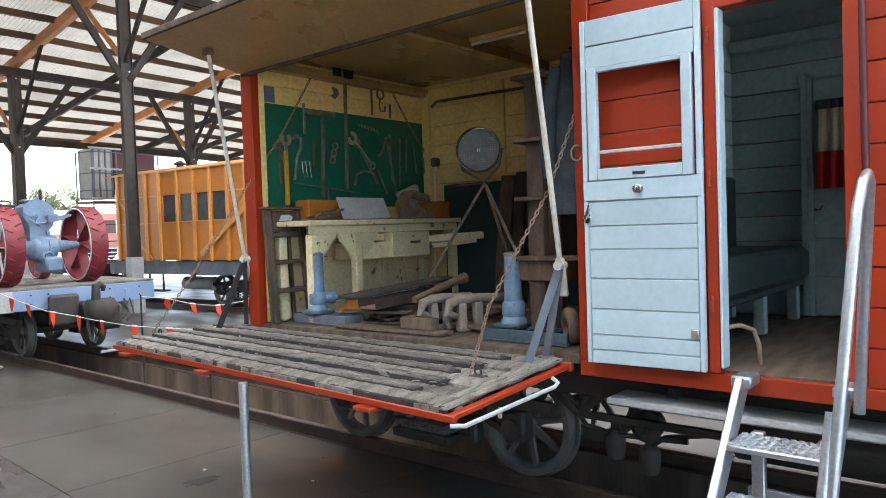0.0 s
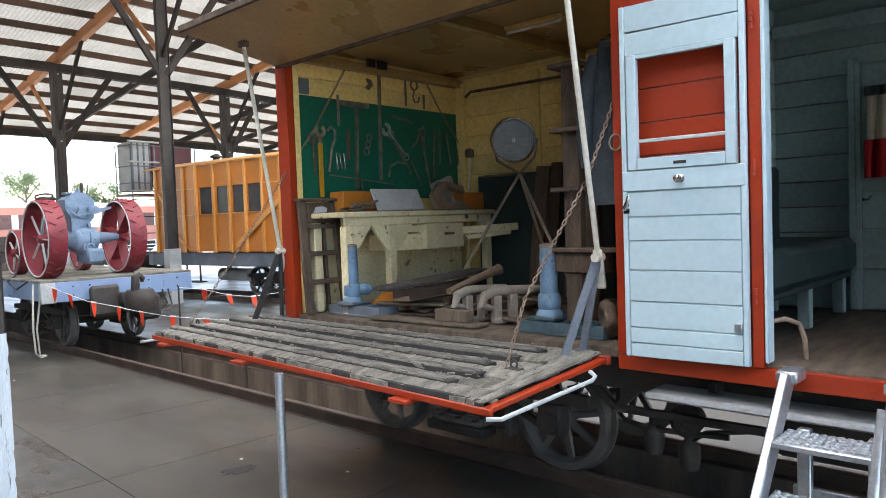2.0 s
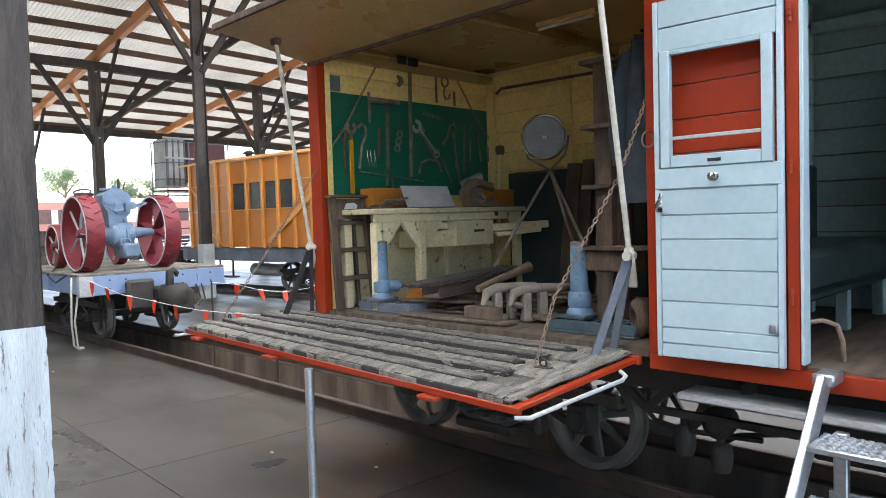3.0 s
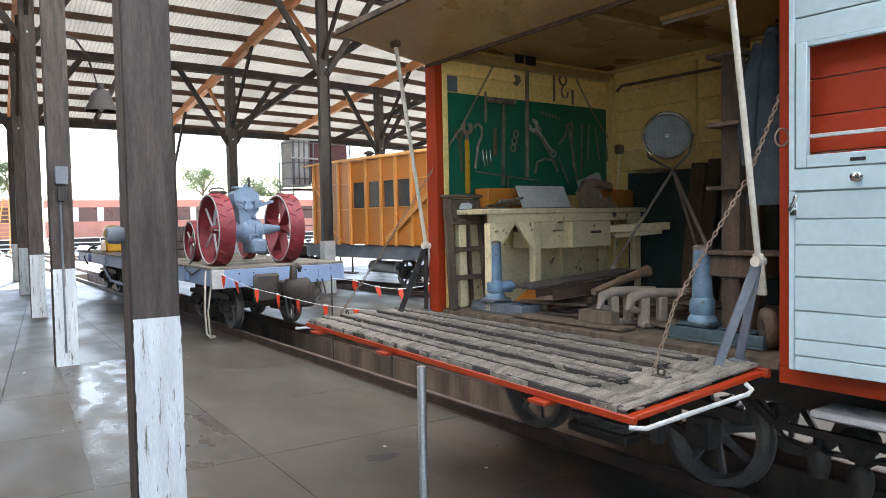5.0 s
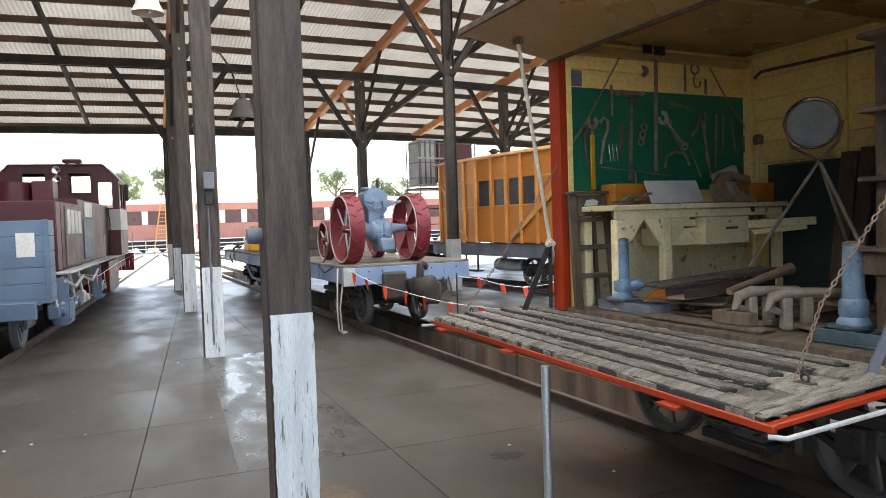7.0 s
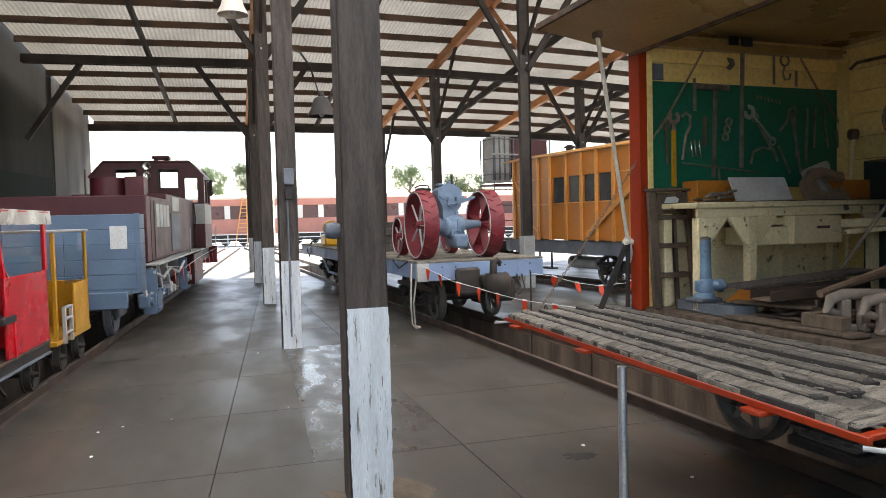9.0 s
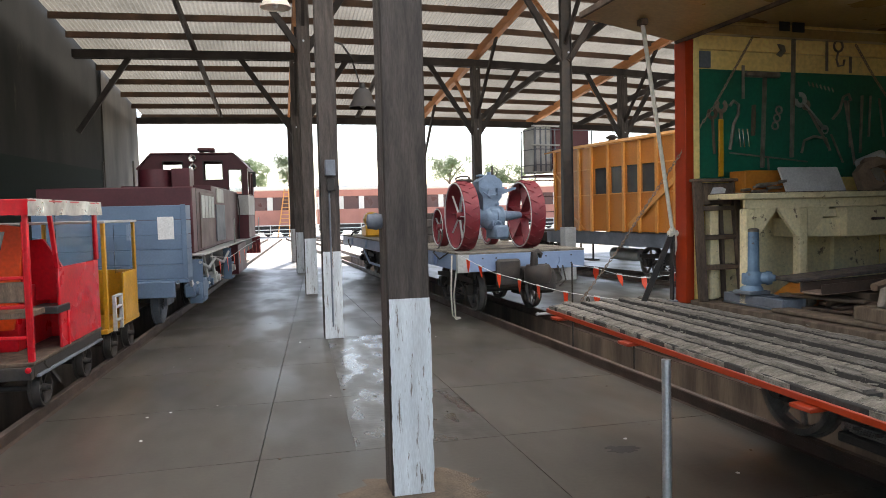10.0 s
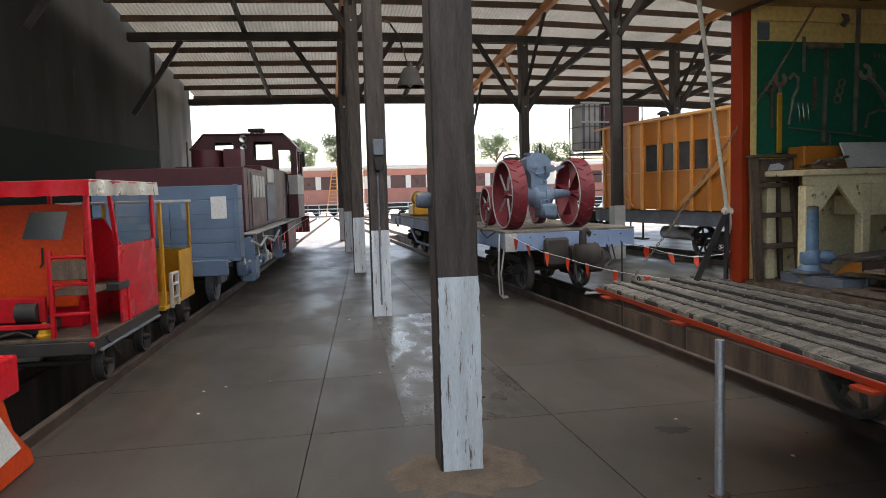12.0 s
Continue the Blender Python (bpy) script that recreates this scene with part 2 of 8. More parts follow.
REDCLOTH = mat("red_curtain_cloth", (0.50, 0.018, 0.02), (0.38, 0.013, 0.015), 0.9, scale=6, fine=70, bump=0.2)
CLAMPBROWN = mat("dusty_brown_cast_iron", (0.30, 0.205, 0.135), (0.19, 0.125, 0.085), 0.7, 0.1, scale=6, fine=50, bump=0.3)
CLAMPGREY = mat("dusty_pale_cast_iron", (0.36, 0.30, 0.24), (0.22, 0.18, 0.145), 0.75, 0.1, scale=6, fine=50, bump=0.3)
CHROME = mat("worn_chrome", (0.68, 0.67, 0.64), (0.55, 0.54, 0.52), 0.22, 0.95, bump=0.02)
MIRROR = mat("bright_tool_steel", (0.42, 0.42, 0.40), (0.32, 0.32, 0.30), 0.4, 0.6, bump=0.05)
LENS = mat("dusty_lamp_lens", (0.17, 0.18, 0.17), (0.11, 0.115, 0.11), 0.25, 0.0, bump=0.1)
PAPER = mat("white_paper", (0.78, 0.78, 0.76), (0.7, 0.7, 0.68), 0.7, bump=0.02)
BOARDGREY = mat("pale_grey_board", (0.50, 0.49, 0.47), (0.40, 0.39, 0.375), 0.65, scale=5, fine=60, bump=0.1)
LEAF = mat("green_leaf", (0.12, 0.17, 0.065), (0.085, 0.13, 0.05), 0.6, scale=2, bump=0.0, trans=0.3, vary=0.35)
BARK = mat("grey_brown_bark", (0.13, 0.10, 0.075), (0.08, 0.06, 0.045), 0.9, scale=5, bump=0.6)
FARRED = mat("brick_red_coach_paint", (0.50, 0.20, 0.14), (0.43, 0.17, 0.12), 0.5, scale=1, bump=0.02)
FARCREAM = mat("pale_cream_coach_paint", (0.82, 0.76, 0.66), (0.75, 0.69, 0.60), 0.5, scale=1, bump=0.02)
FARPANE = mat("red_shaded_coach_window", (0.13, 0.055, 0.045), (0.09, 0.04, 0.035), 0.3, scale=1, bump=0.0)
DIRT = mat("brown_floor_dirt", (0.135, 0.098, 0.064), (0.085, 0.066, 0.049), 0.95, scale=6, fine=60, bump=0.4, vary=0.25)
GLASS = glass_mat("window_glass")
DARKGLASS = mat("dark_dusty_window_glass", (0.075, 0.085, 0.09), (0.04, 0.045, 0.05), 0.12, 0.0, bump=0.0, spec=0.8)
BULB = mat("opal_bulb", (0.8, 0.8, 0.76), bump=0.0, rough=0.3)


# ---- geometry ----
class G:
    """Gathers vertices and faces of one mesh."""

    def __init__(self):
        self.v, self.f = [], []

    def add(self, verts, faces, m=None):
        k = len(self.v)
        self.v += [tuple(m @ Vector(p)) if m else tuple(p) for p in verts]
        self.f += [tuple(i + k for i in q) for q in faces]
        return self

    def box(self, a, b, ch=0.004, m=None):
        lo = [min(p, q) for p, q in zip(a, b)]
        hi = [max(p, q) for p, q in zip(a, b)]
        ch = min(ch, *[(h - l) * 0.3 for l, h in zip(lo, hi)])
        vs, idx = [], {}
        for sx in (0, 1):
            for sy in (0, 1):
                for sz in (0, 1):
                    c = [(hi if s else lo)[i] for i, s in enumerate((sx, sy, sz))]
                    d = [-ch if s else ch for s in (sx, sy, sz)]
                    for ax in range(3):
                        idx[sx, sy, sz, ax] = len(vs)
                        vs.append([c[i] + (0 if i == ax else d[i]) for i in range(3)])
        fs = []
        for ax in range(3):
            o1, o2 = [i for i in range(3) if i != ax]
            for s in (0, 1):
                loop = []
                for p, q in ((0, 0), (1, 0), (1, 1), (0, 1)):
                    k = [0, 0, 0]
                    k[ax], k[o1], k[o2] = s, p, q
                    loop.append(idx[(*k, ax)])
                if (s == 0) == (ax != 1):
                    loop.reverse()
                fs.append(loop)
            for p in (0, 1):
                for q in (0, 1):
                    k0, k1 = [0, 0, 0], [0, 0, 0]
                    k0[o1] = k1[o1] = p
                    k0[o2] = k1[o2] = q
                    k1[ax] = 1
                    loop = [idx[(*k0, o1)], idx[(*k1, o1)], idx[(*k1, o2)], idx[(*k0, o2)]]
                    fs.append(loop)
        for sx in (0, 1):
            for sy in (0, 1):
                for sz in (0, 1):
                    fs.append([idx[sx, sy, sz, i] for i in range(3)])
        return self.add(vs, fs, m)

    def bar(self, p, q, w, h, ch=0.004, roll=0.0):
        """A squared bar from p to q, w wide and h high."""
        p, q = Vector(p), Vector(q)
        d = q - p
        r = d.to_track_quat("Y", "Z").to_matrix().to_4x4()
        m = Matrix.Translation(p) @ r @ Matrix.Rotation(roll, 4, "Y")
        return self.box((-w / 2, 0, -h / 2), (w / 2, d.length, h / 2), ch, m)

    def cyl(self, p, q, r0, r1=None, n=12):
        p, q = Vector(p), Vector(q)
        r1 = r0 if r1 is None else r1
        d = q - p
        m = Matrix.Translation(p) @ d.to_track_quat("Z", "X").to_matrix().to_4x4()
        return self.lathe([(0, 0), (r0, 0), (r1, d.length), (0, d.length)], m, n)

    def lathe(self, prof, m=None, n=20, full=math.tau):
        vs, fs = [], []
        k = len(prof)
        closed = abs(full - math.tau) < 1e-6
        cols = n if closed else n + 1
        for i in range(cols):
            a = full * i / n
            vs += [(r * math.cos(a), r * math.sin(a), z) for r, z in prof]
        for i in range(n):
            j = (i + 1) % cols
            for e in range(k - 1):
                q = [i * k + e, j * k + e, j * k + e + 1, i * k + e + 1]
                if prof[e][0] == 0:
                    q = [q[0], q[2], q[3]]
                elif prof[e + 1][0] == 0:
                    q = [q[0], q[1], q[2]]
                fs.append(q)
        return self.add(vs, fs, m)

    def tube(self, pts, r, n=8, closed=False):
        pts = [Vector(p) for p in pts]
        c = len(pts)
        vs, fs = [], []
        ref = None
        for i, p in enumerate(pts):
            a = pts[i - 1] if (i or closed) else p
            b = pts[(i + 1) % c] if (i < c - 1 or closed) else p
            d = (b - a).normalized()
            if ref is None:
                ref = d.orthogonal().normalized()
            ref = (ref - d * ref.dot(d)).normalized()
            s = d.cross(ref)
            rr = r[i] if isinstance(r, (list, tuple)) else r
            vs += [p + (ref * math.cos(math.tau * k / n) + s * math.sin(math.tau * k / n)) * rr for k in range(n)]
        for i in range(c if closed else c - 1):
            j = (i + 1) % c
            for k in range(n):
                fs.append((i * n + k, i * n + (k + 1) % n, j * n + (k + 1) % n, j * n + k))
        if not closed:
            fs += [tuple(range(n))[::-1], tuple((c - 1) * n + k for k in range(n))]
        return self.add(vs, fs)

    def prism(self, poly, d, m=None):
        """A flat outline in x, y given the thickness d along z."""
        n = len(poly)
        vs = [(x, y, 0) for x, y in poly] + [(x, y, d) for x, y in poly]
        fs = [tuple(range(n))[::-1], tuple(range(n, 2 * n))]
        fs += [(i, (i + 1) % n, n + (i + 1) % n, n + i) for i in range(n)]
        return self.add(vs, fs, m)

    def ring(self, c, axis, r, t, n=20, k=6):
        a = Vector(axis).normalized()
        s = a.orthogonal().normalized()
        w = a.cross(s)
        return self.tube([Vector(c) + (s * math.cos(math.tau * i / n) + w * math.sin(math.tau * i / n)) * r for i in range(n)], t, k, True)


BASE = {}


def mesh_of(name, g, base=Vector(), sharp=38):
    me = bpy.data.meshes.new(name)
    me.from_pydata([Vector(p) - base for p in g.v], [], g.f)
    bm = bmesh.new()
    bm.from_mesh(me)
    bmesh.ops.recalc_face_normals(bm, faces=bm.faces)
    bm.to_mesh(me)
    bm.free()
    me.shade_smooth()
    me.set_sharp_from_angle(angle=radians(sharp))
    return me


def thing(name, f, base, label, category, group="", kind=""):
    """An Empty at base (given in the frame f) that parents the parts of one thing."""
    e = new(name)
    e.empty_display_size = 0.1
    e.matrix_world = f @ Matrix.Translation(base)
    BASE[e.name] = Vector(base)
    return tagged(e, label, category, group, kind)


def part(name, g, material, parent, label=""):
    base = BASE[parent.name]
    me = mesh_of(name, g, base)
    me.materials.append(material)
    ob = new(name, me)
    ob.parent = parent
    BASE[ob.name] = base
    return tagged(ob, label)


def piece(name, me, parent, m):
    ob = new(name, me)
    ob.parent = parent
    ob.matrix_basis = m
    return ob


def solo(name, g, material, f=Matrix(), label="", category="", group="", kind="", base=(0, 0, 0)):
    me = mesh_of(name, g, Vector(base))
    me.materials.append(material)
    ob = new(name, me)
    ob.matrix_world = f @ Matrix.Translation(base)
    BASE[ob.name] = Vector(base)
    return tagged(ob, label, category, group, kind)


# frames of the three tracks: x across to the right, y along the track, z up
FB = pose(0, 0, 0, 0, 0, 3.2)
FA = pose(0, 0, 0, 0, 0, -3.4)
FC = pose(0, 0, 0, 0, 0, 9.3)
HUB = Vector((0.91, 86.0, 0.0))
RT = 0.12


def polar(r, deg, z=0.0):
    a = radians(deg)
    return Vector((HUB.x + r * math.sin(a), HUB.y - r * math.cos(a), z))


# ---- ground, floor, pits ----
ground = G()
ground.add([(-2500, -2500, -0.95), (2500, -2500, -0.95), (2500, 2500, -0.95), (-2500, 2500, -0.95)], [(0, 1, 2, 3)])
solo("ground", ground, GROUND, label="pale gravel ground reaching the horizon", category="ground", kind="structure")
yard = G()
yard.box((-60, 34.0, -0.9), (90, 190, -0.03), 0.0)
yard.box((-60, -60.0, -0.9), (90, -9.0, -0.03), 0.0)
solo("ground_yard", yard, GROUND, label="pale sunlit gravel yard outside the shed", category="ground", kind="structure")


def track_line(f, v, u, z=0.0):
    return f @ Vector((v, u, z))


U0, U1 = -9.0, 34.0
B_NEAR, B_CEN, B_FAR = 4.33, 4.96, 5.60
A_NEAR, A_CEN, A_FAR = -2.74, -3.37, -4.00
C_SIDE = 11.45
C_CEN = C_SIDE + 1.2
C_NEAR, C_FAR = C_CEN - 0.64, C_CEN + 0.64

floor = thing("floor", Matrix(), (0, 0, 0), "grey-brown worn concrete floor slabs of the shed", "floor", kind="structure")


def quad_slab(name, corners, top=0.0, depth=0.25, material=None):
    g = G()
    vs = [(*c, top) for c in corners] + [(*c, top - depth) for c in corners]
    g.add(vs, [(0, 1, 2, 3), (7, 6, 5, 4), (0, 4, 5, 1), (1, 5, 6, 2), (2, 6, 7, 3), (3, 7, 4, 0)])
    return part(name, g, material or CONCRETE, floor)


def lerp(a, b, s):
    return a + (b - a) * s


def edge_x(f, v, y):
    """The x of the line v of a track's frame at the world's y."""
    o, d = f @ Vector((v, 0, 0)), f.to_3x3() @ Vector((0, 1, 0))
    return o.x + d.x * (y - o.y) / d.y


# platform between the left and the middle track, in slabs with open joints
ys = [-9.0, -6.0, -3.0, 0.2, 2.2, 4.05, 5.93, 7.74, 9.62, 11.55, 13.5, 15.4, 17.4, 19.4, 21.5, 23.9, 26.9, 29.9, 34.0]
for i in range(len(ys) - 1):
    y0, y1 = ys[i] + 0.004, ys[i + 1] - 0.004
    cols = [lambda y: edge_x(FA, A_NEAR, y), lambda y: -0.54 + 0.063 * y, lambda y: 2.05 - 0.02 * y, lambda y: edge_x(FB, B_NEAR, y)]
    for j in range(3):
        l, r = cols[j], cols[j + 1]
        smooth = j == 1 and 5 < y0 < 11
        spans = ((0.0, 1.0),)
        if smooth:
            spans = ((0.0, 0.38), (0.38, 0.62), (0.62, 1.0)) if y0 < 7 else ((0.0, 0.38), (0.38, 1.0))
        for a, b in spans:
            c0, c1, d0, d1 = lerp(l(y0), r(y0), a), lerp(l(y0), r(y0), b), lerp(l(y1), r(y1), a), lerp(l(y1), r(y1), b)
            ga, gb = 0.001 if a == 0.38 else 0.004, 0.001 if b == 0.38 else 0.004
            quad_slab("slab", [(c0 + ga, y0), (c1 - gb, y0), (d1 - gb, y1), (d0 + ga, y1)], material=SMOOTHSLAB if smooth and a > 0 else CONCRETE)
for (f0, v0), (f1, v1) in (((FB, B_FAR), (FC, C_NEAR)), ((FC, C_FAR), (FC, C_FAR + 30)), ((FA, A_FAR - 8), (FA, A_FAR))):
    for i in range(0, len(ys) - 2, 2):
        y0, y1 = ys[i] + 0.007, ys[i + 2] - 0.007
        quad_slab("slab", [(edge_x(f0, v0, y0), y0), (edge_x(f1, v1, y0), y0), (edge_x(f1, v1, y1), y1), (edge_x(f0, v0, y1), y1)])


# Out-of-view wall added to keep bright light from showing under the van.
solo("wall_east", G().box((C_FAR + 1.3, -9.0, -0.02), (C_FAR + 1.5, 6.4, 4.2), 0.01), WALL, FC, "added unseen wall that blocks light beyond the far track", "wall", kind="structure")


def pit(name, f, near, far, inner=False):
    """Pit walls and bottom between the two floor edges, with a ledge under each rail."""
    lo, hi = min(near, far), max(near, far)
    # The middle pit takes the lighter brown concrete, the side pits the darker.
    m = BROWNPIT if inner else PIT
    e = thing(name, f, (0, 0, -0.94), "damp stained brown concrete inspection pit" if inner else "dark concrete inspection pit", "pit", kind="structure")
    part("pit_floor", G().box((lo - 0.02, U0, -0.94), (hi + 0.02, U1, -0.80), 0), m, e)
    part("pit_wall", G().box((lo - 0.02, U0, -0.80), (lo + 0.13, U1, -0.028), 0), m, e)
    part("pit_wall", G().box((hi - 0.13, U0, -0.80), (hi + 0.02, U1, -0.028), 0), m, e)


def rail(f, v, u0=U0, u1=60.0):
    """A flat-bottomed rail: foot, web and rounded head."""
    h = [(-0.055, -0.03), (0.055, -0.03), (0.055, -0.018), (0.012, -0.004), (0.010, 0.075), (0.034, 0.086), (0.034, 0.112), (0.026, RT),
         (-0.026, RT), (-0.034, 0.112), (-0.034, 0.086), (-0.010, 0.075), (-0.012, -0.004), (-0.055, -0.018)]
    g = G()
    n = len(h)
    g.add([(v + x, u0, z) for x, z in h] + [(v + x, u1, z) for x, z in h],
          [(i, (i + 1) % n, n + (i + 1) % n, n + i) for i in range(n)] + [tuple(range(n)), tuple(range(n, 2 * n))])
    solo("rail", g, RUST, f, "rusty brown steel rail along the pit edge", "rail", "rails", "structure")


for nm, f, a, b in (("pit_middle", FB, B_NEAR, B_FAR), ("pit_left", FA, A_NEAR, A_FAR), ("pit_right", FC, C_NEAR, C_FAR)):
    pit(nm, f, a, b, nm == "pit_middle")
    s = 1 if b > a else -1
    rail(f, a + s * 0.07)
    rail(f, b - s * 0.07)

# ---- shed: walls, posts, beams, roof ----
ROWS = {"w": -6.5, "a": 0.0, "b": 6.05, "c": 12.1, "d": 18.2, "e": 24.3, "f": 30.4}
RINGS = [87.5, 81.0, 74.4, 67.8, 61.2, 54.7]


def roof_z(r):
    """Height of the roof's underside at the distance r from the hub of the yard."""
    # Past 72 the unseen rear slope stays high to admit more daylight.
    return 6.42 + 0.2 * (r - 54.2) if r < 72 else 6.42 + 0.2 * 17.8 - 0.02 * (r - 72)


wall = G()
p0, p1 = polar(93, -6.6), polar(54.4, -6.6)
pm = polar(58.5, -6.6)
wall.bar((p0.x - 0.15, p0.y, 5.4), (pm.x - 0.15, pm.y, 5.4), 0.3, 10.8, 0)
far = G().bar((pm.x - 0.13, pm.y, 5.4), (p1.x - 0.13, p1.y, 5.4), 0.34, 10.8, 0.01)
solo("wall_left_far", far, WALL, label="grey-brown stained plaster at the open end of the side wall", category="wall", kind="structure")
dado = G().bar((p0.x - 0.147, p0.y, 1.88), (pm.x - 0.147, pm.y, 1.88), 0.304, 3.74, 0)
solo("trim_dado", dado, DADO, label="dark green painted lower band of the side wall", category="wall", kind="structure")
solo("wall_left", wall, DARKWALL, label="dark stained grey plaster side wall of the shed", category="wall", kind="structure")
# Rear wall out of view: only columns and a header, so light enters.
back = G()
a0, a1 = polar(93.2, -7), polar(93.2, 36)
n_open = 8
for i in range(n_open + 1):
    q = a0.lerp(a1, i / n_open)
    back.box((q.x - 0.2, q.y - 0.15, 0), (q.x + 0.2, q.y + 0.15, 9.1), 0)
back.bar((*a0.xy, 9.3), (*a1.xy, 9.3), 0.3, 0.4, 0)
solo("wall_back", back, WALL, label="unseen rear wall, left wide open to let light in", category="wall", kind="structure")
side = G()
q0, q1 = polar(93, 36), polar(54.4, 36)
side.bar((*q0.xy, 5.0), (*q1.xy, 5.0), 0.3, 10.0, 0)
solo("wall_right", side, WALL, label="plain end wall of the shed", category="wall", kind="structure")


def timber_post(r, deg, steel=False, top=None, brace=True):
    c = polar(r, deg)
    f = Matrix.Translation(c) @ Matrix.Rotation(radians(deg), 4, "Z")
    zb = roof_z(r) - 0.62
    label = "dark steel column with a pale grey base" if steel else "dark creosoted timber post with a chipped white base"
    e = thing("steel_column" if steel else "timber_post", f, (0, 0, 0), label, "column", "posts of the shed")
    w = 0.15
    if steel:
        g = G()
        for s in (-1, 1):
            g.box((s * 0.15 - 0.008, -0.07, 1.47), (s * 0.15 + 0.008, 0.07, zb), 0.002)
        g.box((-0.142, -0.02, 1.47), (0.142, 0.0, zb), 0.002)
        for k in range(14):
            for s in (-0.09, 0.09):
                g.cyl((s, -0.035, 1.9 + k * 0.36), (s, -0.02, 1.9 + k * 0.36), 0.016, n=6)
        part("shaft", g, IRON, e)
        g = G()
        g.box((-0.17, -0.15, 0), (0.17, 0.15, 1.47), 0.012)
        part("base", g, GREYPAINT, e, "pale grey painted base")
    else:
        g = G()
        g.box((-w, -w, 0), (w, w, zb), 0.012)
        part("shaft", g, TIMBER, e)
        g = G()
        rp = random.Random(int(r * 10) + int(deg))
        k, edge = 34, []
        for i in range(k + 1):
            z = lerp(0.004, 1.40, i / k)
            edge.append((z, -w + 0.008 + rp.uniform(0, 0.007), w + 0.004 - (rp.uniform(0.004, 0.012) if rp.random() < 0.3 else 0)))
        vs = []
        for z, xl, xr in edge:
            vs += [(xl, -w - 0.004, z), (xr, -w - 0.004, z), (w + 0.004, -w + 0.02, z), (w + 0.004, w + 0.004, z), (xl, w + 0.004, z), (xl, w - 0.002, z), (w - 0.014, w - 0.002, z), (w - 0.014, -w + 0.002, z), (xl, -w + 0.002, z)]
        fs = [tuple(range(9))[::-1], tuple(range(9 * k, 9 * k + 9))]
        for i in range(k):
            fs += [(9 * i + q, 9 * i + (q + 1) % 9, 9 * i + 9 + (q + 1) % 9, 9 * i + 9 + q) for q in range(9)]
        g.add(vs, fs)
        part("painted_base", g, WHITEWASH, e, "chipped white paint on the lower post")
    if brace:
        for s in (-1, 1):
            g = G()
            g.bar((s * 0.08, 0.0, zb - 2.45), (s * 1.75, 0.0, zb + 0.02), 0.10, 0.17, 0.01)
            part("brace", g, BEAMWOOD, e)
        for zz in (zb - 2.25, zb - 0.1):
            g = G()
            g.cyl((0, -0.19, zz), (0, -0.14, zz), 0.024, n=8)
            part("bolt", g, GALV, e)
    return e


for i, r in enumerate(RINGS):
    for k, deg in ROWS.items():
        if k == "w":
            continue
        if r > 80 and k != "a":
            continue
        if (r, k) in ((74.4, "b"), (54.7, "c")):
            continue
        timber_post(r, deg, steel=(k == "b" and r == 67.8), brace=r > 55)

angles = list(ROWS.values())
for r in RINGS[1:]:
    for k in range(len(angles) - 1):
        g = G()
        z = roof_z(r) - 0.5
        a, b = polar(r, angles[k], z), polar(r, angles[k + 1], z)
        for s in (-0.1, 0.1):
            g.bar(a + Vector((0, s, 0)), b + Vector((0, s, 0)), 0.09, 0.26, 0.008)
        solo("beam", g, BEAMWOOD, label="dark timber tie beam between the posts", category="beam", group="roof beams", kind="structure")
for k, deg in enumerate(angles):
    for off in (-3.0, 0.0):
        if deg + off < -6:
            continue
        g = G()
        fresh = off == 0.0 and k in (1, 2, 3)
        g.bar(polar(54.2, deg + off, roof_z(54.2) - 0.26), polar(72, deg + off, roof_z(71.99) - 0.26), 0.20 if fresh else 0.1, 0.30 if fresh else 0.26, 0.008)
        g.bar(polar(72, deg + off, roof_z(72) - 0.26), polar(93, deg + off, roof_z(93) - 0.26), 0.12, 0.26, 0.008)
        solo("rafter", g, NEWWOOD if fresh else BEAMWOOD, label="new orange pine rafter" if fresh else "dark timber rafter under the roof",
             category="rafter", group="roof rafters", kind="structure")
# slanting struts from the posts up to the rafters
for k in ("a", "b", "c"):
    for r in (67.8, 61.2, 54.7):
        z = roof_z(r)
        for dr in (-2.0, 2.0):
            if k == "c" and r < 60:
                continue
            g = G()
            g.bar(polar(r, ROWS[k], z - 2.6), polar(r + dr, ROWS[k], roof_z(r + dr) - 0.34), 0.08, 0.13, 0.008)
            solo("strut", g, NEWWOOD if dr < 0 else BEAMWOOD, label="slanting timber strut from post to rafter", category="strut",
                 group="roof struts", kind="structure")
sheets = G()
rear = G()
for k in range(len(angles) - 1):
    d0, d1 = angles[k], angles[k + 1]
    r = 54.0
    while r < 92:
        z = roof_z(r) - 0.10
        purl = G()
        purl.bar(polar(r, d0, z), polar(r, d1, z), 0.09, 0.19, 0.0)
        solo("purlin", purl, PURLIN, label="brown timber purlin under the roof sheets", category="purlin", group="roof purlins", kind="structure")
        r += 1.28
    n = 54 * 6
    vs, fs = [], []
    for i in range(n + 1):
        s = i / n
        w = 0.021 * math.cos(math.tau * 54 * s)
        for rr in (53.7, 72.0):
            q = polar(rr, d0).lerp(polar(rr, d1), s)
            vs.append((q.x, q.y, roof_z(min(rr, 71.99)) + 0.012 + w))
    sheets.add(vs, [(2 * i, 2 * i + 1, 2 * i + 3, 2 * i + 2) for i in range(n)])
    vs = []
    for i in range(n + 1):
        s = i / n
        w = 0.021 * math.cos(math.tau * 54 * s)
        for rr in (72.0, 93.4):
            q = polar(rr, d0).lerp(polar(rr, d1), s)
            vs.append((q.x, q.y, roof_z(rr) + 0.012 + w))
    rear.add(vs, [(2 * i, 2 * i + 1, 2 * i + 3, 2 * i + 2) for i in range(n)])
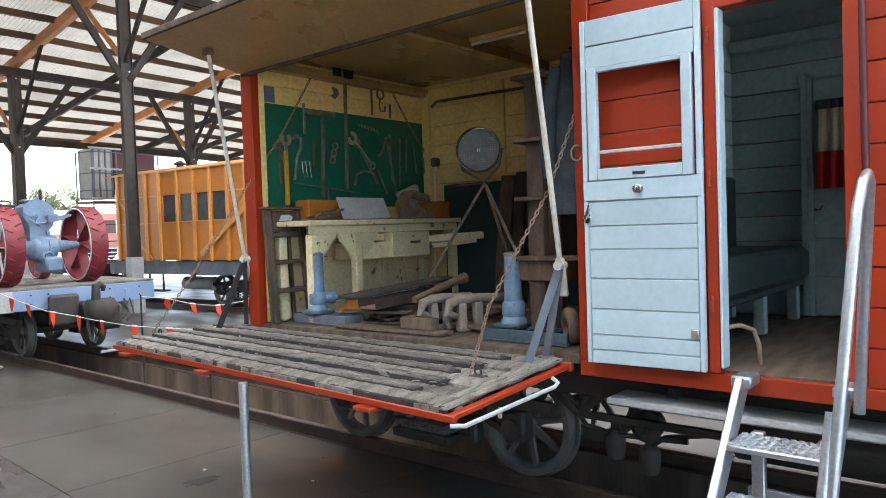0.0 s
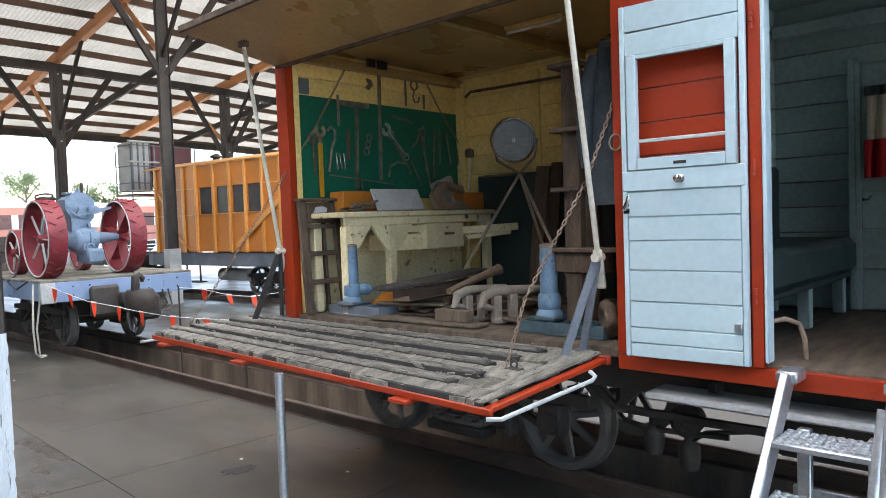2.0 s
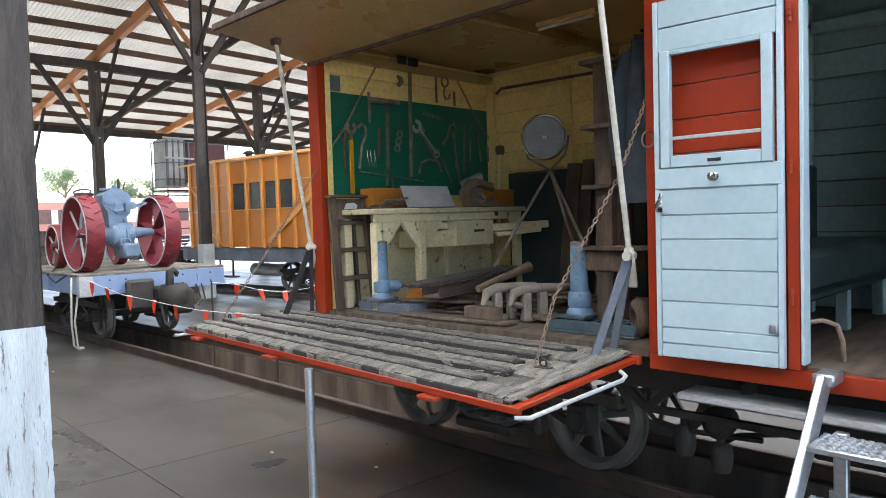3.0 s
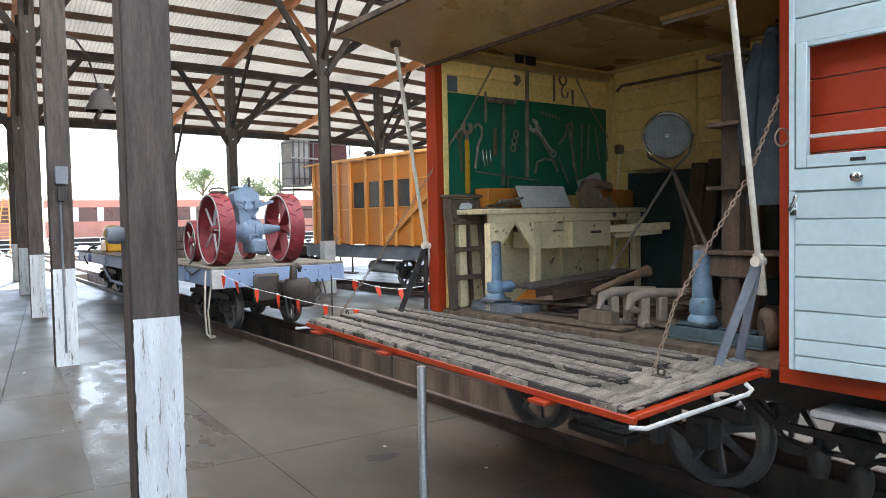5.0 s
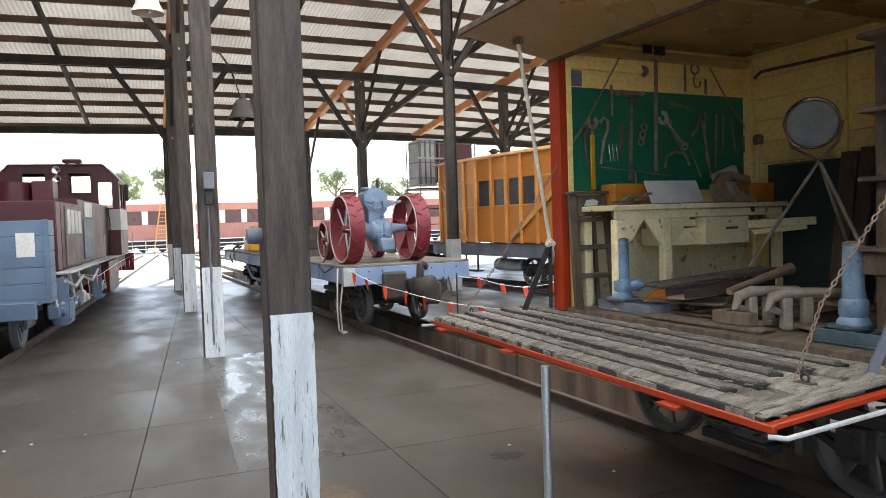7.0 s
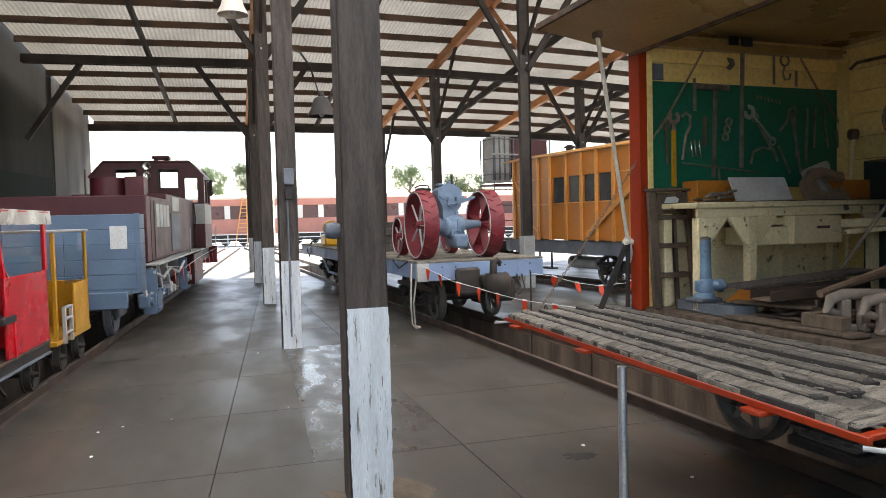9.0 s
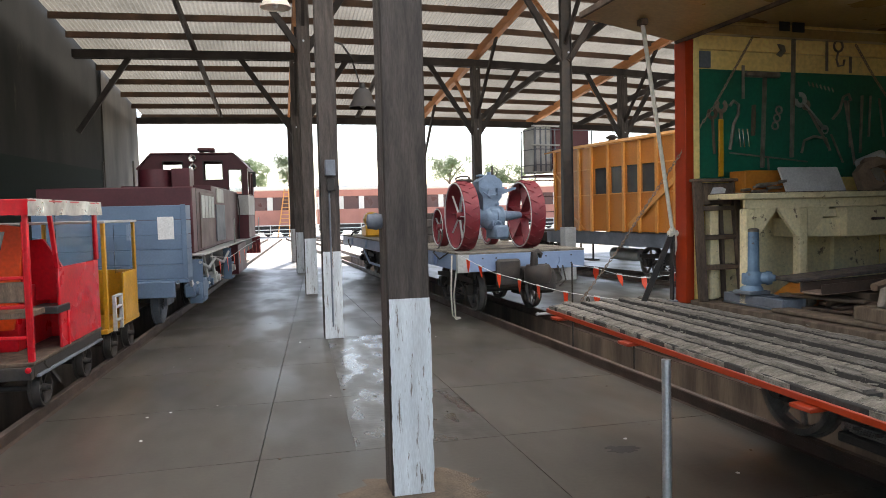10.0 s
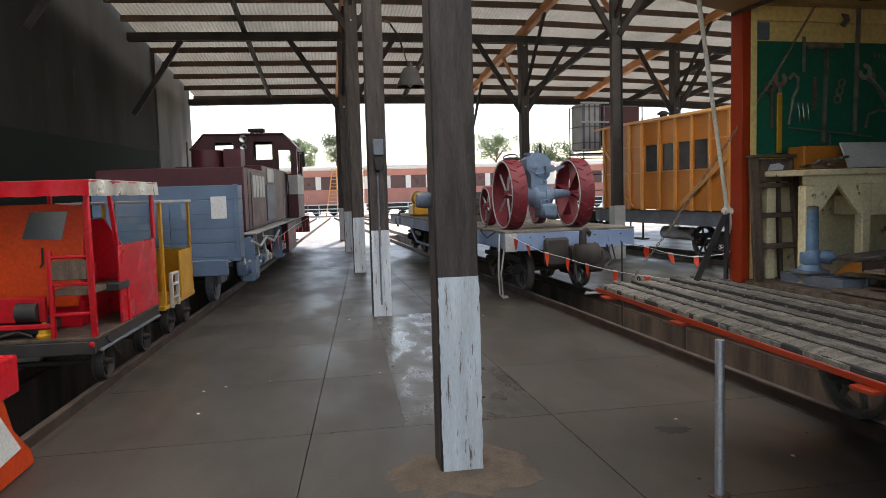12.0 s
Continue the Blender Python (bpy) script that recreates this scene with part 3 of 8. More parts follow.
solo("ceiling", sheets, SHEET, label="translucent pale corrugated roof sheets", category="roof", kind="structure")
solo("ceiling_rear", rear, CLEARSHEET, label="unseen rear roof slope, made extra clear to let light in", category="roof", kind="structure")
eave = G()
for k in range(len(angles) - 1):
    eave.tube([polar(53.75, angles[k], 6.30), polar(53.75, angles[k + 1], 6.30)], 0.07, 8)
    eave.bar(polar(53.95, angles[k], 6.15), polar(53.95, angles[k + 1], 6.15), 0.05, 0.22, 0)
solo("gutter", eave, UNDERGREY, label="grey eaves board and gutter", category="gutter", kind="structure")


# ---- breakdown van on the middle track ----
V0, V1 = 3.75, 6.17
FLZ, ROOFZ = 1.19, 3.62
van = thing("railway_van", FB, (B_CEN, 2.0, RT), "orange-red timber breakdown van with its side flaps opened", "railway wagon")


def vpart(name, boxes, material, label="", parent=None, ch=0.004):
    g = G()
    for a, b in boxes:
        g.box(a, b, ch)
    return part(name, g, material, parent or van, label)


UE, UR = 5.38, -4.6
vpart("floor", [((V0 + 0.03, UR, FLZ - 0.06), (V1 - 0.03, UE - 0.02, FLZ - 0.004))], DUSTWOOD)
vpart("sill", [((V0 - 0.012, UR, 1.075), (V0 + 0.05, 2.035, 1.17))], RED, "orange-red sill beam")
vpart("solebar", [((V0 + 0.34, UR, 0.86), (V0 + 0.44, UE, 1.09))], IRON, "black solebar")
vpart("solebar", [((V1 - 0.22, UR, 0.86), (V1 - 0.12, UE, 1.09))], IRON, "black solebar")
vpart("headstock", [((V0 + 0.05, UE - 0.12, 0.84), (V1 - 0.05, UE + 0.02, 1.12))], IRON)
# end wall: outer red sheet, cream boards inside
vpart("end_wall", [((V0 + 0.02, UE - 0.06, 1.10), (V1, UE, ROOFZ))], RED)
n = 12
for i in range(n):
    z = FLZ + i * 0.215
    vpart("board", [((V0 + 0.12, UE - 0.085, z), (V1 - 0.03, UE - 0.062, min(z + 0.211, ROOFZ - 0.02)))], CREAM)
for i in range(n):
    z = FLZ + i * 0.215
    vpart("board", [((V1 - 0.05, 1.95, z), (V1 - 0.028, UE - 0.09, min(z + 0.211, ROOFZ - 0.02)))], CREAM)
vpart("back_wall", [((V1 - 0.026, UR, 1.10), (V1 + 0.02, UE, ROOFZ))], RED)
vpart("corner_post", [((V0 - 0.01, UE - 0.155, 1.16), (V0 + 0.07, UE, ROOFZ))], RED)
vpart("corner_post", [((V0 + 0.072, UE - 0.155, FLZ), (V0 + 0.13, UE - 0.062, ROOFZ - 0.02))], CREAM, "cream inner corner post")
vpart("door_post", [((V0 - 0.012, 1.93, 1.17), (V0 + 0.08, 2.035, ROOFZ))], RED)
vpart("partition", [((V0 + 0.08, 1.90, FLZ), (V1 - 0.03, 1.95, ROOFZ))], CREAM)
vpart("ceiling_board", [((V0, 1.95, ROOFZ - 0.03), (V1, UE - 0.03, ROOFZ))], CEILCREAM, "glossy darker cream ceiling boards")
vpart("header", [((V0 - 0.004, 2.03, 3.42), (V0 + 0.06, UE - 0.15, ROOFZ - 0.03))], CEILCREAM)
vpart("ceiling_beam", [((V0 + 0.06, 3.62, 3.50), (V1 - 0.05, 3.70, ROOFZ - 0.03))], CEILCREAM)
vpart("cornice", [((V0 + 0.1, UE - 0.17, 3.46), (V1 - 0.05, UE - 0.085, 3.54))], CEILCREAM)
g = G()
arc = [(lerp(V0 - 0.1, V1 + 0.1, i / 12), ROOFZ + 0.2 * math.sin(math.pi * i / 12)) for i in range(13)]
g.prism([(x, z + 0.03) for x, z in arc] + [(x, z) for x, z in reversed(arc)], UE + 0.08 - UR,
        Matrix.Translation((0, UE + 0.08, 0)) @ Matrix.Rotation(radians(90), 4, "X"))
part("roof", g, GREYPAINT, van, "grey curved roof")
vpart("vent_slot", [((4.69, UE - 0.18, 3.51), (4.80, UE - 0.165, 3.60))], BLACK, "dark vent slot")
vpart("vent_slot", [((4.83, UE - 0.18, 3.505), (4.96, UE - 0.165, 3.595))], BLACK, "dark vent slot")
# red siding beside and behind the hung door
for i in range(13):
    z = 1.17 + i * 0.19
    vpart("siding_board", [((V0 + 0.014, 1.262, z), (V0 + 0.036, 1.928, z + 0.186))], RED)
    vpart("siding_board", [((V0 + 0.014, UR, z), (V0 + 0.036, 0.535, z + 0.186))], RED)
    vpart("siding_board", [((V0 + 0.014, 0.612, 3.12 + 0.0 * z), (V0 + 0.036, 1.20, 3.5))], RED) if i == 0 else None
vpart("door_frame", [((V0 - 0.02, 1.20, 1.17), (V0 + 0.08, 1.262, 3.62))], RED)
vpart("door_frame", [((V0 - 0.02, 0.535, 1.17), (V0 + 0.08, 0.612, 3.62))], RED)
vpart("door_head", [((V0 - 0.016, 0.612, 3.075), (V0 + 0.08, 1.20, 3.14))], RED)
vpart("door_jamb", [((V0 - 0.024, 1.178, 1.20), (V0 + 0.06, 1.198, 3.075))], DOORBLUE, "pale blue jamb strip")
vpart("top_rail", [((V0 - 0.014, UR, 3.40), (V0 + 0.012, 1.93, 3.60))], RED)
# crew compartment seen through the doorway
for i in range(12):
    z = FLZ + i * 0.2
    vpart("lining_board", [((V1 - 0.055, UR, z), (V1 - 0.03, 1.89, z + 0.195))], INBLUE)
    vpart("lining_board", [((V0 + 0.1, 1.872, z), (V1 - 0.06, 1.897, z + 0.195))], INBLUE)
vpart("ceiling_board", [((V0 + 0.05, UR, ROOFZ - 0.05), (V1, 1.89, ROOFZ - 0.02))], INBLUE, "grey-green ceiling")
vpart("cornice", [((V1 - 0.16, UR, 3.33), (V1 - 0.055, 1.86, 3.42))], INBLUE)


# platform: the lower side of the van, let down and sagging outwards
P_IR, P_OR = Vector((3.72, 2.06, 1.150)), Vector((2.68, 2.16, 1.045))
P_IL, P_OL = Vector((3.72, 5.62, 1.150)), Vector((2.72, 5.86, 1.105))


def plat(a, b, z=0.0):
    """A point of the platform: a from the hinge (0) to the outer edge (1), b from the near end (0) to the far one (1)."""
    p = P_IR.lerp(P_OR, a).lerp(P_IL.lerp(P_OL, a), b)
    return Vector((p.x, p.y, p.z + z))


platform = part("platform", G().bar(plat(0.99, 0, -0.022), plat(0.99, 1, -0.022), 0.03, 0.038), RED, van, "let-down timber side used as a platform")
part("platform_frame", G().bar(plat(0.0, 0.012, -0.02), plat(1.0, 0.012, -0.02), 0.05, 0.028), RED, platform)
part("platform_frame", G().bar(plat(0.0, 0.99, -0.02), plat(1.0, 0.99, -0.02), 0.05, 0.035), RED, platform)
part("platform_frame", G().bar(plat(0.03, 0, -0.02), plat(0.03, 1, -0.02), 0.04, 0.05), RED, platform)
rnd = random.Random(5)
rows = 6
for i in range(rows):
    a0, a1 = (i + 0.03) / rows, (i + 0.97) / rows
    cuts = [0.0] + sorted(rnd.uniform(0.1, 0.9) for _ in range(2)) + [1.0]
    lift = 0.016 if i % 2 else 0.0
    e0 = 0.03
    g = G()
    n = 60
    vs, fs = [], []
    for k in range(n + 1):
        b = lerp(e0, 0.985, k / n)
        w0, w1 = rnd.uniform(-0.006, 0.006), rnd.uniform(-0.008, 0.008)
        dz = lift + rnd.uniform(-0.003, 0.003)
        q = [plat(a0 + w0, b, dz + 0.012), plat(lerp(a0, a1, 0.3), b, dz + 0.02), plat(lerp(a0, a1, 0.7), b, dz + 0.02), plat(a1 + w1, b, dz + 0.010),
             plat(a1 + w1, b, dz - 0.02), plat(a0 + w0, b, dz - 0.02)]
        vs += q
    for k in range(n):
        for e in range(6):
            fs.append((6 * k + e, 6 * k + (e + 1) % 6, 6 * k + 6 + (e + 1) % 6, 6 * k + 6 + e))
    fs += [tuple(range(6)), tuple(range(6 * n, 6 * n + 6))]
    g.add(vs, fs)
    part("plank", g, DECK, platform)
    if i < rows - 1:
        # Ragged black strip drawn under each batten as the shade of its gap.
        g = G()
        vs, m = [], 70
        for k in range(m + 1):
            b = lerp(0.10 + 0.012 * (i % 3), 0.99, k / m)
            q = plat((i + 1) / rows, b, 0.0)
            w0, w1 = rnd.uniform(0.046, 0.062), rnd.uniform(0.042, 0.048)
            vs += [q + Vector((-w0, 0, 0.010)), q + Vector((-w0 + 0.004, 0, 0.0385)), q + Vector((w1 - 0.004, 0, 0.0385)), q + Vector((w1, 0, 0.010))]
        fs = [(0, 1, 2, 3), tuple(range(4 * m, 4 * m + 4))]
        for k in range(m):
            fs += [(4 * k + e, 4 * k + (e + 1) % 4, 4 * k + 4 + (e + 1) % 4, 4 * k + 4 + e) for e in range(4)]
        g.add(vs, fs)
        part("tar_seam", g, GAPTAR, platform, "black strip standing for the shaded gap along a batten")
        g = G()
        a = (i + 1) / rows
        pts = []
        for k in range(41):
            b = lerp(0.11 + 0.012 * (i % 3), 0.99, k / 40)
            pts.append(plat(a + rnd.uniform(-0.004, 0.004), b, 0.038 + rnd.uniform(-0.003, 0.003)))
        vs = []
        for p in pts:
            w, h = 0.040 + rnd.uniform(-0.005, 0.005), 0.012 + rnd.uniform(-0.003, 0.002)
            vs += [p + Vector((-w, 0, -0.02)), p + Vector((-w, 0, h - 0.006)), p + Vector((-w + 0.008, 0, h)), p + Vector((w - 0.008, 0, h)), p + Vector((w, 0, h - 0.006)), p + Vector((w, 0, -0.02))]
        fs = [tuple(range(6)), tuple(range(240, 246))]
        for k in range(40):
            for e in range(6):
                fs.append((6 * k + e, 6 * k + (e + 1) % 6, 6 * k + 6 + (e + 1) % 6, 6 * k + 6 + e))
        g.add(vs, fs)
        part("batten", g, DECKDARK, platform, "worn raised foothold batten")
# splinters and grit lying between the battens
g = G()
for k in range(260):
    c = plat(rnd.uniform(0.05, 0.97), rnd.uniform(0.03, 0.98), 0.036)
    a = rnd.uniform(-0.5, 0.5)
    l = rnd.uniform(0.01, 0.05)
    g.bar(c, c + Vector((math.sin(a) * l, math.cos(a) * l, rnd.uniform(-0.002, 0.004))), rnd.uniform(0.004, 0.012), 0.006, 0.001)
tagged(part("splinter", g, DECK, platform, "wood splinters and grit"), kind="stuff")
part("edge_strip", G().bar(plat(0.975, 0.02, 0.004), plat(0.975, 0.985, 0.004), 0.035, 0.05, 0.006), GAPTAR, platform, "black tarred outer edge")
part("edge_strip", G().bar(plat(0.02, 0.035, 0.018), plat(0.99, 0.035, 0.018), 0.13, 0.02, 0.006), DECK, platform, "worn end plank")
for b in (0.17, 0.62, 0.93):
    g = G()
    c = plat(1.0, b, -0.055)
    g.box((c.x - 0.05, c.y - 0.07, c.z - 0.012), (c.x + 0.06, c.y + 0.07, c.z + 0.012), 0.004)
    part("catch", g, RED, platform)
g = G()
g.tube([plat(0.22, 0.0, -0.03), plat(0.23, -0.012, -0.05), plat(0.28, -0.016, -0.058), plat(0.6, -0.016, -0.05), plat(0.99, -0.016, -0.042), plat(1.03, 0.0, -0.04)], 0.012, 8)
part("bumper_tube", g, GREYPAINT, platform, "white bent tube under the end")
g = G()
g.tube([plat(0.8, 1.005, -0.03), plat(0.84, 1.03, -0.07), plat(1.05, 1.03, -0.07), plat(1.06, 1.01, -0.05)], 0.012, 8)
part("bumper_tube", g, GREYPAINT, platform, "white bent tube under the end")

g = G()
g.prism([(0, 0), (0.30, 0.02), (0.36, 0.10), (0.10, 0.14)], 0.012, Matrix.Translation((2.86, 3.42, 0.955)) @ Euler((radians(18), radians(-8), radians(75))).to_matrix().to_4x4())
part("bracket_plate", g, FLATBLUE, platform, "bent blue-grey plate under the platform")
prop = thing("prop_pole", FB, (2.65, 3.93, 0), "grey steel prop pole under the platform edge", "prop")
g = G()
g.cyl((2.66, 3.93, 0.0), (2.66, 3.93, 1.015), 0.030, n=16)
part("pole", g, GALV, prop)
g = G()
g.cyl((2.66, 3.93, 0.0), (2.66, 3.93, 0.012), 0.07, n=16)
part("foot", g, RUST, prop, "rusty foot plate")

# upper flap, propped up like an awning
F_IR, F_OR = Vector((3.74, 1.98, 3.41)), Vector((2.86, 1.98, 3.575))
F_IL, F_OL = Vector((3.74, 5.36, 3.41)), Vector((2.86, 5.40, 3.575))
g = G()
vs = [F_IR, F_OR, F_OL, F_IL] + [p + Vector((0, 0, 0.035)) for p in (F_IR, F_OR, F_OL, F_IL)]
g.add(vs, [(0, 1, 2, 3), (4, 5, 6, 7), (0, 1, 5, 4), (1, 2, 6, 5), (2, 3, 7, 6), (3, 0, 4, 7)])
flap = part("flap", g, CEILCREAM, van, "raised upper flap with a glossy darker cream underside")
part("flap_edge", G().bar(F_OR + Vector((0, 0, 0.018)), F_OL + Vector((0, 0, 0.018)), 0.03, 0.05), OLDWOOD, flap)
part("flap_edge", G().bar(F_IR + Vector((0.005, 0, -0.012)), F_IL + Vector((0.005, 0, -0.012)), 0.035, 0.028), OLDWOOD, flap, "dark hinge rail")
for k, p, q in ((0, Vector((3.70, 2.13, 1.735)), Vector((3.16, 2.0, 3.50))), (1, Vector((3.70, 5.36, 1.76)), Vector((3.24, 5.08, 3.47)))):
    g = G()
    g.cyl(p, q, 0.017, n=12)
    rod = part("stay_rod", g, STEELWHITE, van, "white painted stay rod")
    d = (q - p).normalized()
    g = G()
    g.box((-0.012, -0.20, -0.028), (0.012, 0.05, 0.028), 0.01, Matrix.Translation(p) @ d.to_track_quat("Y", "X").to_matrix().to_4x4())
    part("slotted_end", g, STEELWHITE, rod)
    g = G()
    g.cyl(p + Vector((-0.04, 0, 0)), p + Vector((0.04, 0, 0)), 0.028, n=12)
    part("pivot_pin", g, STEELWHITE, rod)
    g = G()
    g.box((q.x - 0.03, q.y - 0.04, q.z - 0.02), (q.x + 0.03, q.y + 0.04, q.z + 0.03), 0.006)
    part("rod_bracket", g, OLDWOOD, rod)
    # A-shaped iron bracket
    y = p.y
    foot = [Vector((3.52, y + 0.14, 1.15)), Vector((3.70, y + 0.12, 1.165))] if k == 0 else [Vector((3.44, y + 0.06, 1.16)), Vector((3.70, y + 0.02, 1.165))]
    for f0 in foot:
        part("stay_bracket", G().bar(f0, p + Vector((0, 0, 0.02)), 0.016, 0.05, 0.003), UNDERGREY if k == 0 else IRON, van, "grey iron stay bracket" if k == 0 else "black iron stay bracket")
        part("stay_bracket", G().box((f0.x - 0.03, f0.y - 0.05, f0.z - 0.005), (f0.x + 0.03, f0.y + 0.05, f0.z + 0.012), 0.003), UNDERGREY, van)


def chain(name, pts, label, link=0.031):
    """Oval links threaded along a line, each turned against the next."""
    e = thing(name, FB, pts[0], label, "chain", "chains of the van")
    pts = [Vector(p) for p in pts]
    total = sum((b - a).length for a, b in zip(pts, pts[1:]))
    proto = {}
    d0 = 0.0
    i = 0
    while d0 < total - 0.01:
        s, k = d0, 0
        while s > (pts[k + 1] - pts[k]).length:
            s -= (pts[k + 1] - pts[k]).length
            k += 1
        d = (pts[k + 1] - pts[k]).normalized()
        c = pts[k] + d * s
        if not proto:
            g = G()
            loop = []
            for j in range(12):
                a = math.tau * j / 12
                loop.append((0.0095 * math.cos(a), 0.0, 0.0195 * math.sin(a)))
            g.tube(loop, 0.0040, 5, True)
            proto[0] = mesh_of("link", g)
            proto[0].materials.append(CHAINRUST)
        m = Matrix.Translation(c - pts[0]) @ d.to_track_quat("Z", "X").to_matrix().to_4x4() @ Matrix.Rotation(radians(90 * (i % 2)), 4, "Z")
        piece("link", proto[0], e, m)
        d0 += link
        i += 1
    return e


chain("hanging_chain", [(3.74, 2.035, 2.62), (3.60, 2.13, 2.20), (3.30, 2.38, 1.52), (3.16, 2.44, 1.10)], "rusty chain from the door post down to the platform")
chain("hanging_chain", [(4.46, 5.26, 3.47), (4.0, 5.20, 2.83), (3.74, 5.28, 2.46), (3.52, 5.42, 2.06), (3.30, 5.56, 1.65), (3.0, 5.74, 1.16)],
      "rusty chain from the end wall down to the platform")
chain("hanging_chain", [(5.60, 5.26, 3.43), (5.82, 5.262, 3.14), (6.08, 5.255, 2.84)], "thin rusty chain against the tool board")
for c in (plat(0.52, 0.075, 0.05), plat(0.68, 0.97, 0.05)):
    g = G()
    g.box((c.x - 0.03, c.y - 0.05, c.z - 0.03), (c.x + 0.03, c.y + 0.05, c.z - 0.012), 0.004)
    g.ring((c.x, c.y, c.z + 0.01), (1, 0, 0), 0.022, 0.007)
    part("chain_eye", g, IRON, platform)

# hung crew door, swung fully open against the side
DOORM = Matrix.Translation((3.728, 1.262, 0)) @ Matrix.Rotation(radians(4.0), 4, "Z")
door = part("crew_door", G().box((-0.030, 0.004, 1.185), (-0.012, 0.668, 2.225), 0.003, DOORM), DOORBLUE, van, "pale blue boarded door swung open")


def dpart(name, a, b, material=None, label="", ch=0.004, parent=None):
    return part(name, G().box(a, b, ch, DOORM), material or DOORBLUE, parent or door, label)


for z0, z1 in ((1.18, 1.255), (1.26, 1.343), (1.347, 1.49), (1.494, 1.665), (1.669, 1.831), (1.835, 1.963), (1.967, 2.105)):
    dpart("plank", (-0.045, 0.03, z0), (-0.03, 0.64, z1))
dpart("lock_rail", (-0.052, 0.006, 2.11), (-0.028, 0.664, 2.222))
dpart("stile", (-0.048, 0.0, 1.18), (-0.012, 0.029, 3.135))
dpart("stile", (-0.048, 0.641, 1.18), (-0.012, 0.67, 3.135))
for z0, z1 in ((2.86, 2.985), (2.99, 3.135)):
    dpart("plank", (-0.045, 0.03, z0), (-0.012, 0.64, z1))
dpart("window_frame", (-0.058, 0.045, 2.225), (-0.014, 0.10, 2.86))
dpart("window_frame", (-0.058, 0.575, 2.225), (-0.014, 0.63, 2.86))
dpart("window_frame", (-0.058, 0.10, 2.225), (-0.014, 0.575, 2.29))
dpart("window_frame", (-0.050, 0.10, 2.835), (-0.014, 0.575, 2.86))
dpart("window_bar", (-0.040, 0.10, 2.375), (-0.030, 0.575, 2.395), GREYPAINT, "pale grey window bar")
dpart("name_plate", (-0.062, 0.30, 2.245), (-0.058, 0.37, 2.262), BLACK, "small dark plate")
g = G()
g.lathe([(0, 0), (0.022, 0), (0.022, 0.006), (0.010, 0.01), (0.010, 0.03), (0.020, 0.036), (0.022, 0.05), (0.0, 0.056)],
        DOORM @ Matrix.Translation((-0.052, 0.335, 2.165)) @ Matrix.Rotation(radians(-90), 4, "Y"), 16)
part("knob", g, CHROME, door, "chrome knob")
g = G()
g.box((-0.056, 0.625, 1.985), (-0.046, 0.66, 2.05), 0.004, DOORM)
g.cyl(DOORM @ Vector((-0.05, 0.64, 2.02)), DOORM @ Vector((-0.095, 0.64, 2.02)), 0.012, n=10)
g.tube([DOORM @ Vector(p) for p in ((-0.09, 0.645, 2.01), (-0.095, 0.625, 2.04), (-0.09, 0.612, 2.085))], 0.012, 8)
part("lever_handle", g, CHROME, door, "chrome lever handle")
dpart("hinge_block", (-0.066, 0.03, 1.36), (-0.046, 0.07, 1.405), GALV, "small metal catch")
for z in (1.5, 2.16, 2.9):
    g = G()
    for k in range(3):
        g.cyl((3.708, 1.232, z + 0.03 * k), (3.708, 1.232, z + 0.03 * k + 0.024), 0.009, n=8)
    part("hinge", g, RED, van)

# grab rails, ring and chain on the door posts
g = G()
g.ring((3.70, 2.0, 2.40), (0.3, 1, 0.1), 0.045, 0.006)
part("iron_ring", g, CHAINRUST, van)
g = G()
g.tube([(3.72, 0.50, 2.06), (3.66, 0.51, 2.10), (3.655, 0.515, 2.3), (3.655, 0.52, 3.25), (3.72, 0.52, 3.3)], 0.017, 10)
part("grab_rail", g, MAROON, van, "dark red grab rail")

# crew compartment: far door with curtain, upholstered bench, hose
fd = part("far_door", G().box((6.075, 0.62, 1.20), (6.11, 1.29, 3.05), 0.004), INBLUE, van, "grey-green inner door with a curtain")
for z0, z1 in ((1.21, 1.5), (1.51, 1.8), (1.81, 2.08), (2.84, 3.03)):
    part("plank", G().box((6.06, 0.66, z0), (6.074, 1.25, z1), 0.004), INBLUE, fd)
for y0 in (0.62, 1.255):
    part("stile", G().box((6.05, y0, 1.20), (6.074, y0 + 0.035, 3.05), 0.004), INBLUE, fd)
part("casing", G().box((6.045, 1.292, 1.2), (6.10, 1.335, 3.09), 0.004), INBLUE, fd)
g = G()
g.cyl((6.06, 1.23, 2.03), (6.02, 1.23, 2.03), 0.012, n=8)
g.tube([(6.025, 1.23, 2.03), (6.02, 1.20, 2.03), (6.02, 1.18, 2.06)], 0.009, 8)
part("lever_handle", g, CHROME, fd, "chrome handle")


def cloth(y0, y1, z0, z1, x, waves, amp):
    g = G()
    n = waves * 6
    for s in (0.0, 0.006):
        k = len(g.v)
        vs = []
        for i in range(n + 1):
            q = math.sin(math.tau * waves * i / n + 0.5 * math.sin(i))
            vs += [(x + s + amp * q, lerp(y0, y1, i / n), z0), (x + s + 0.75 * amp * q, lerp(y0, y1, i / n), z1)]
        g.add(vs, [(2 * i, 2 * i + 2, 2 * i + 3, 2 * i + 1) for i in range(n)])
    return g


cur = thing("window_curtain", FB, (6.03, 1.0, 2.18), "cream and red window curtain on the inner door", "curtain")
part("upper_cloth", cloth(0.72, 1.205, 2.475, 2.81, 6.03, 6, 0.016), CREAMCLOTH, cur, "cream upper half")
part("lower_cloth", cloth(0.70, 1.225, 2.19, 2.47, 6.028, 6, 0.02), REDCLOTH, cur, "deep red lower half")
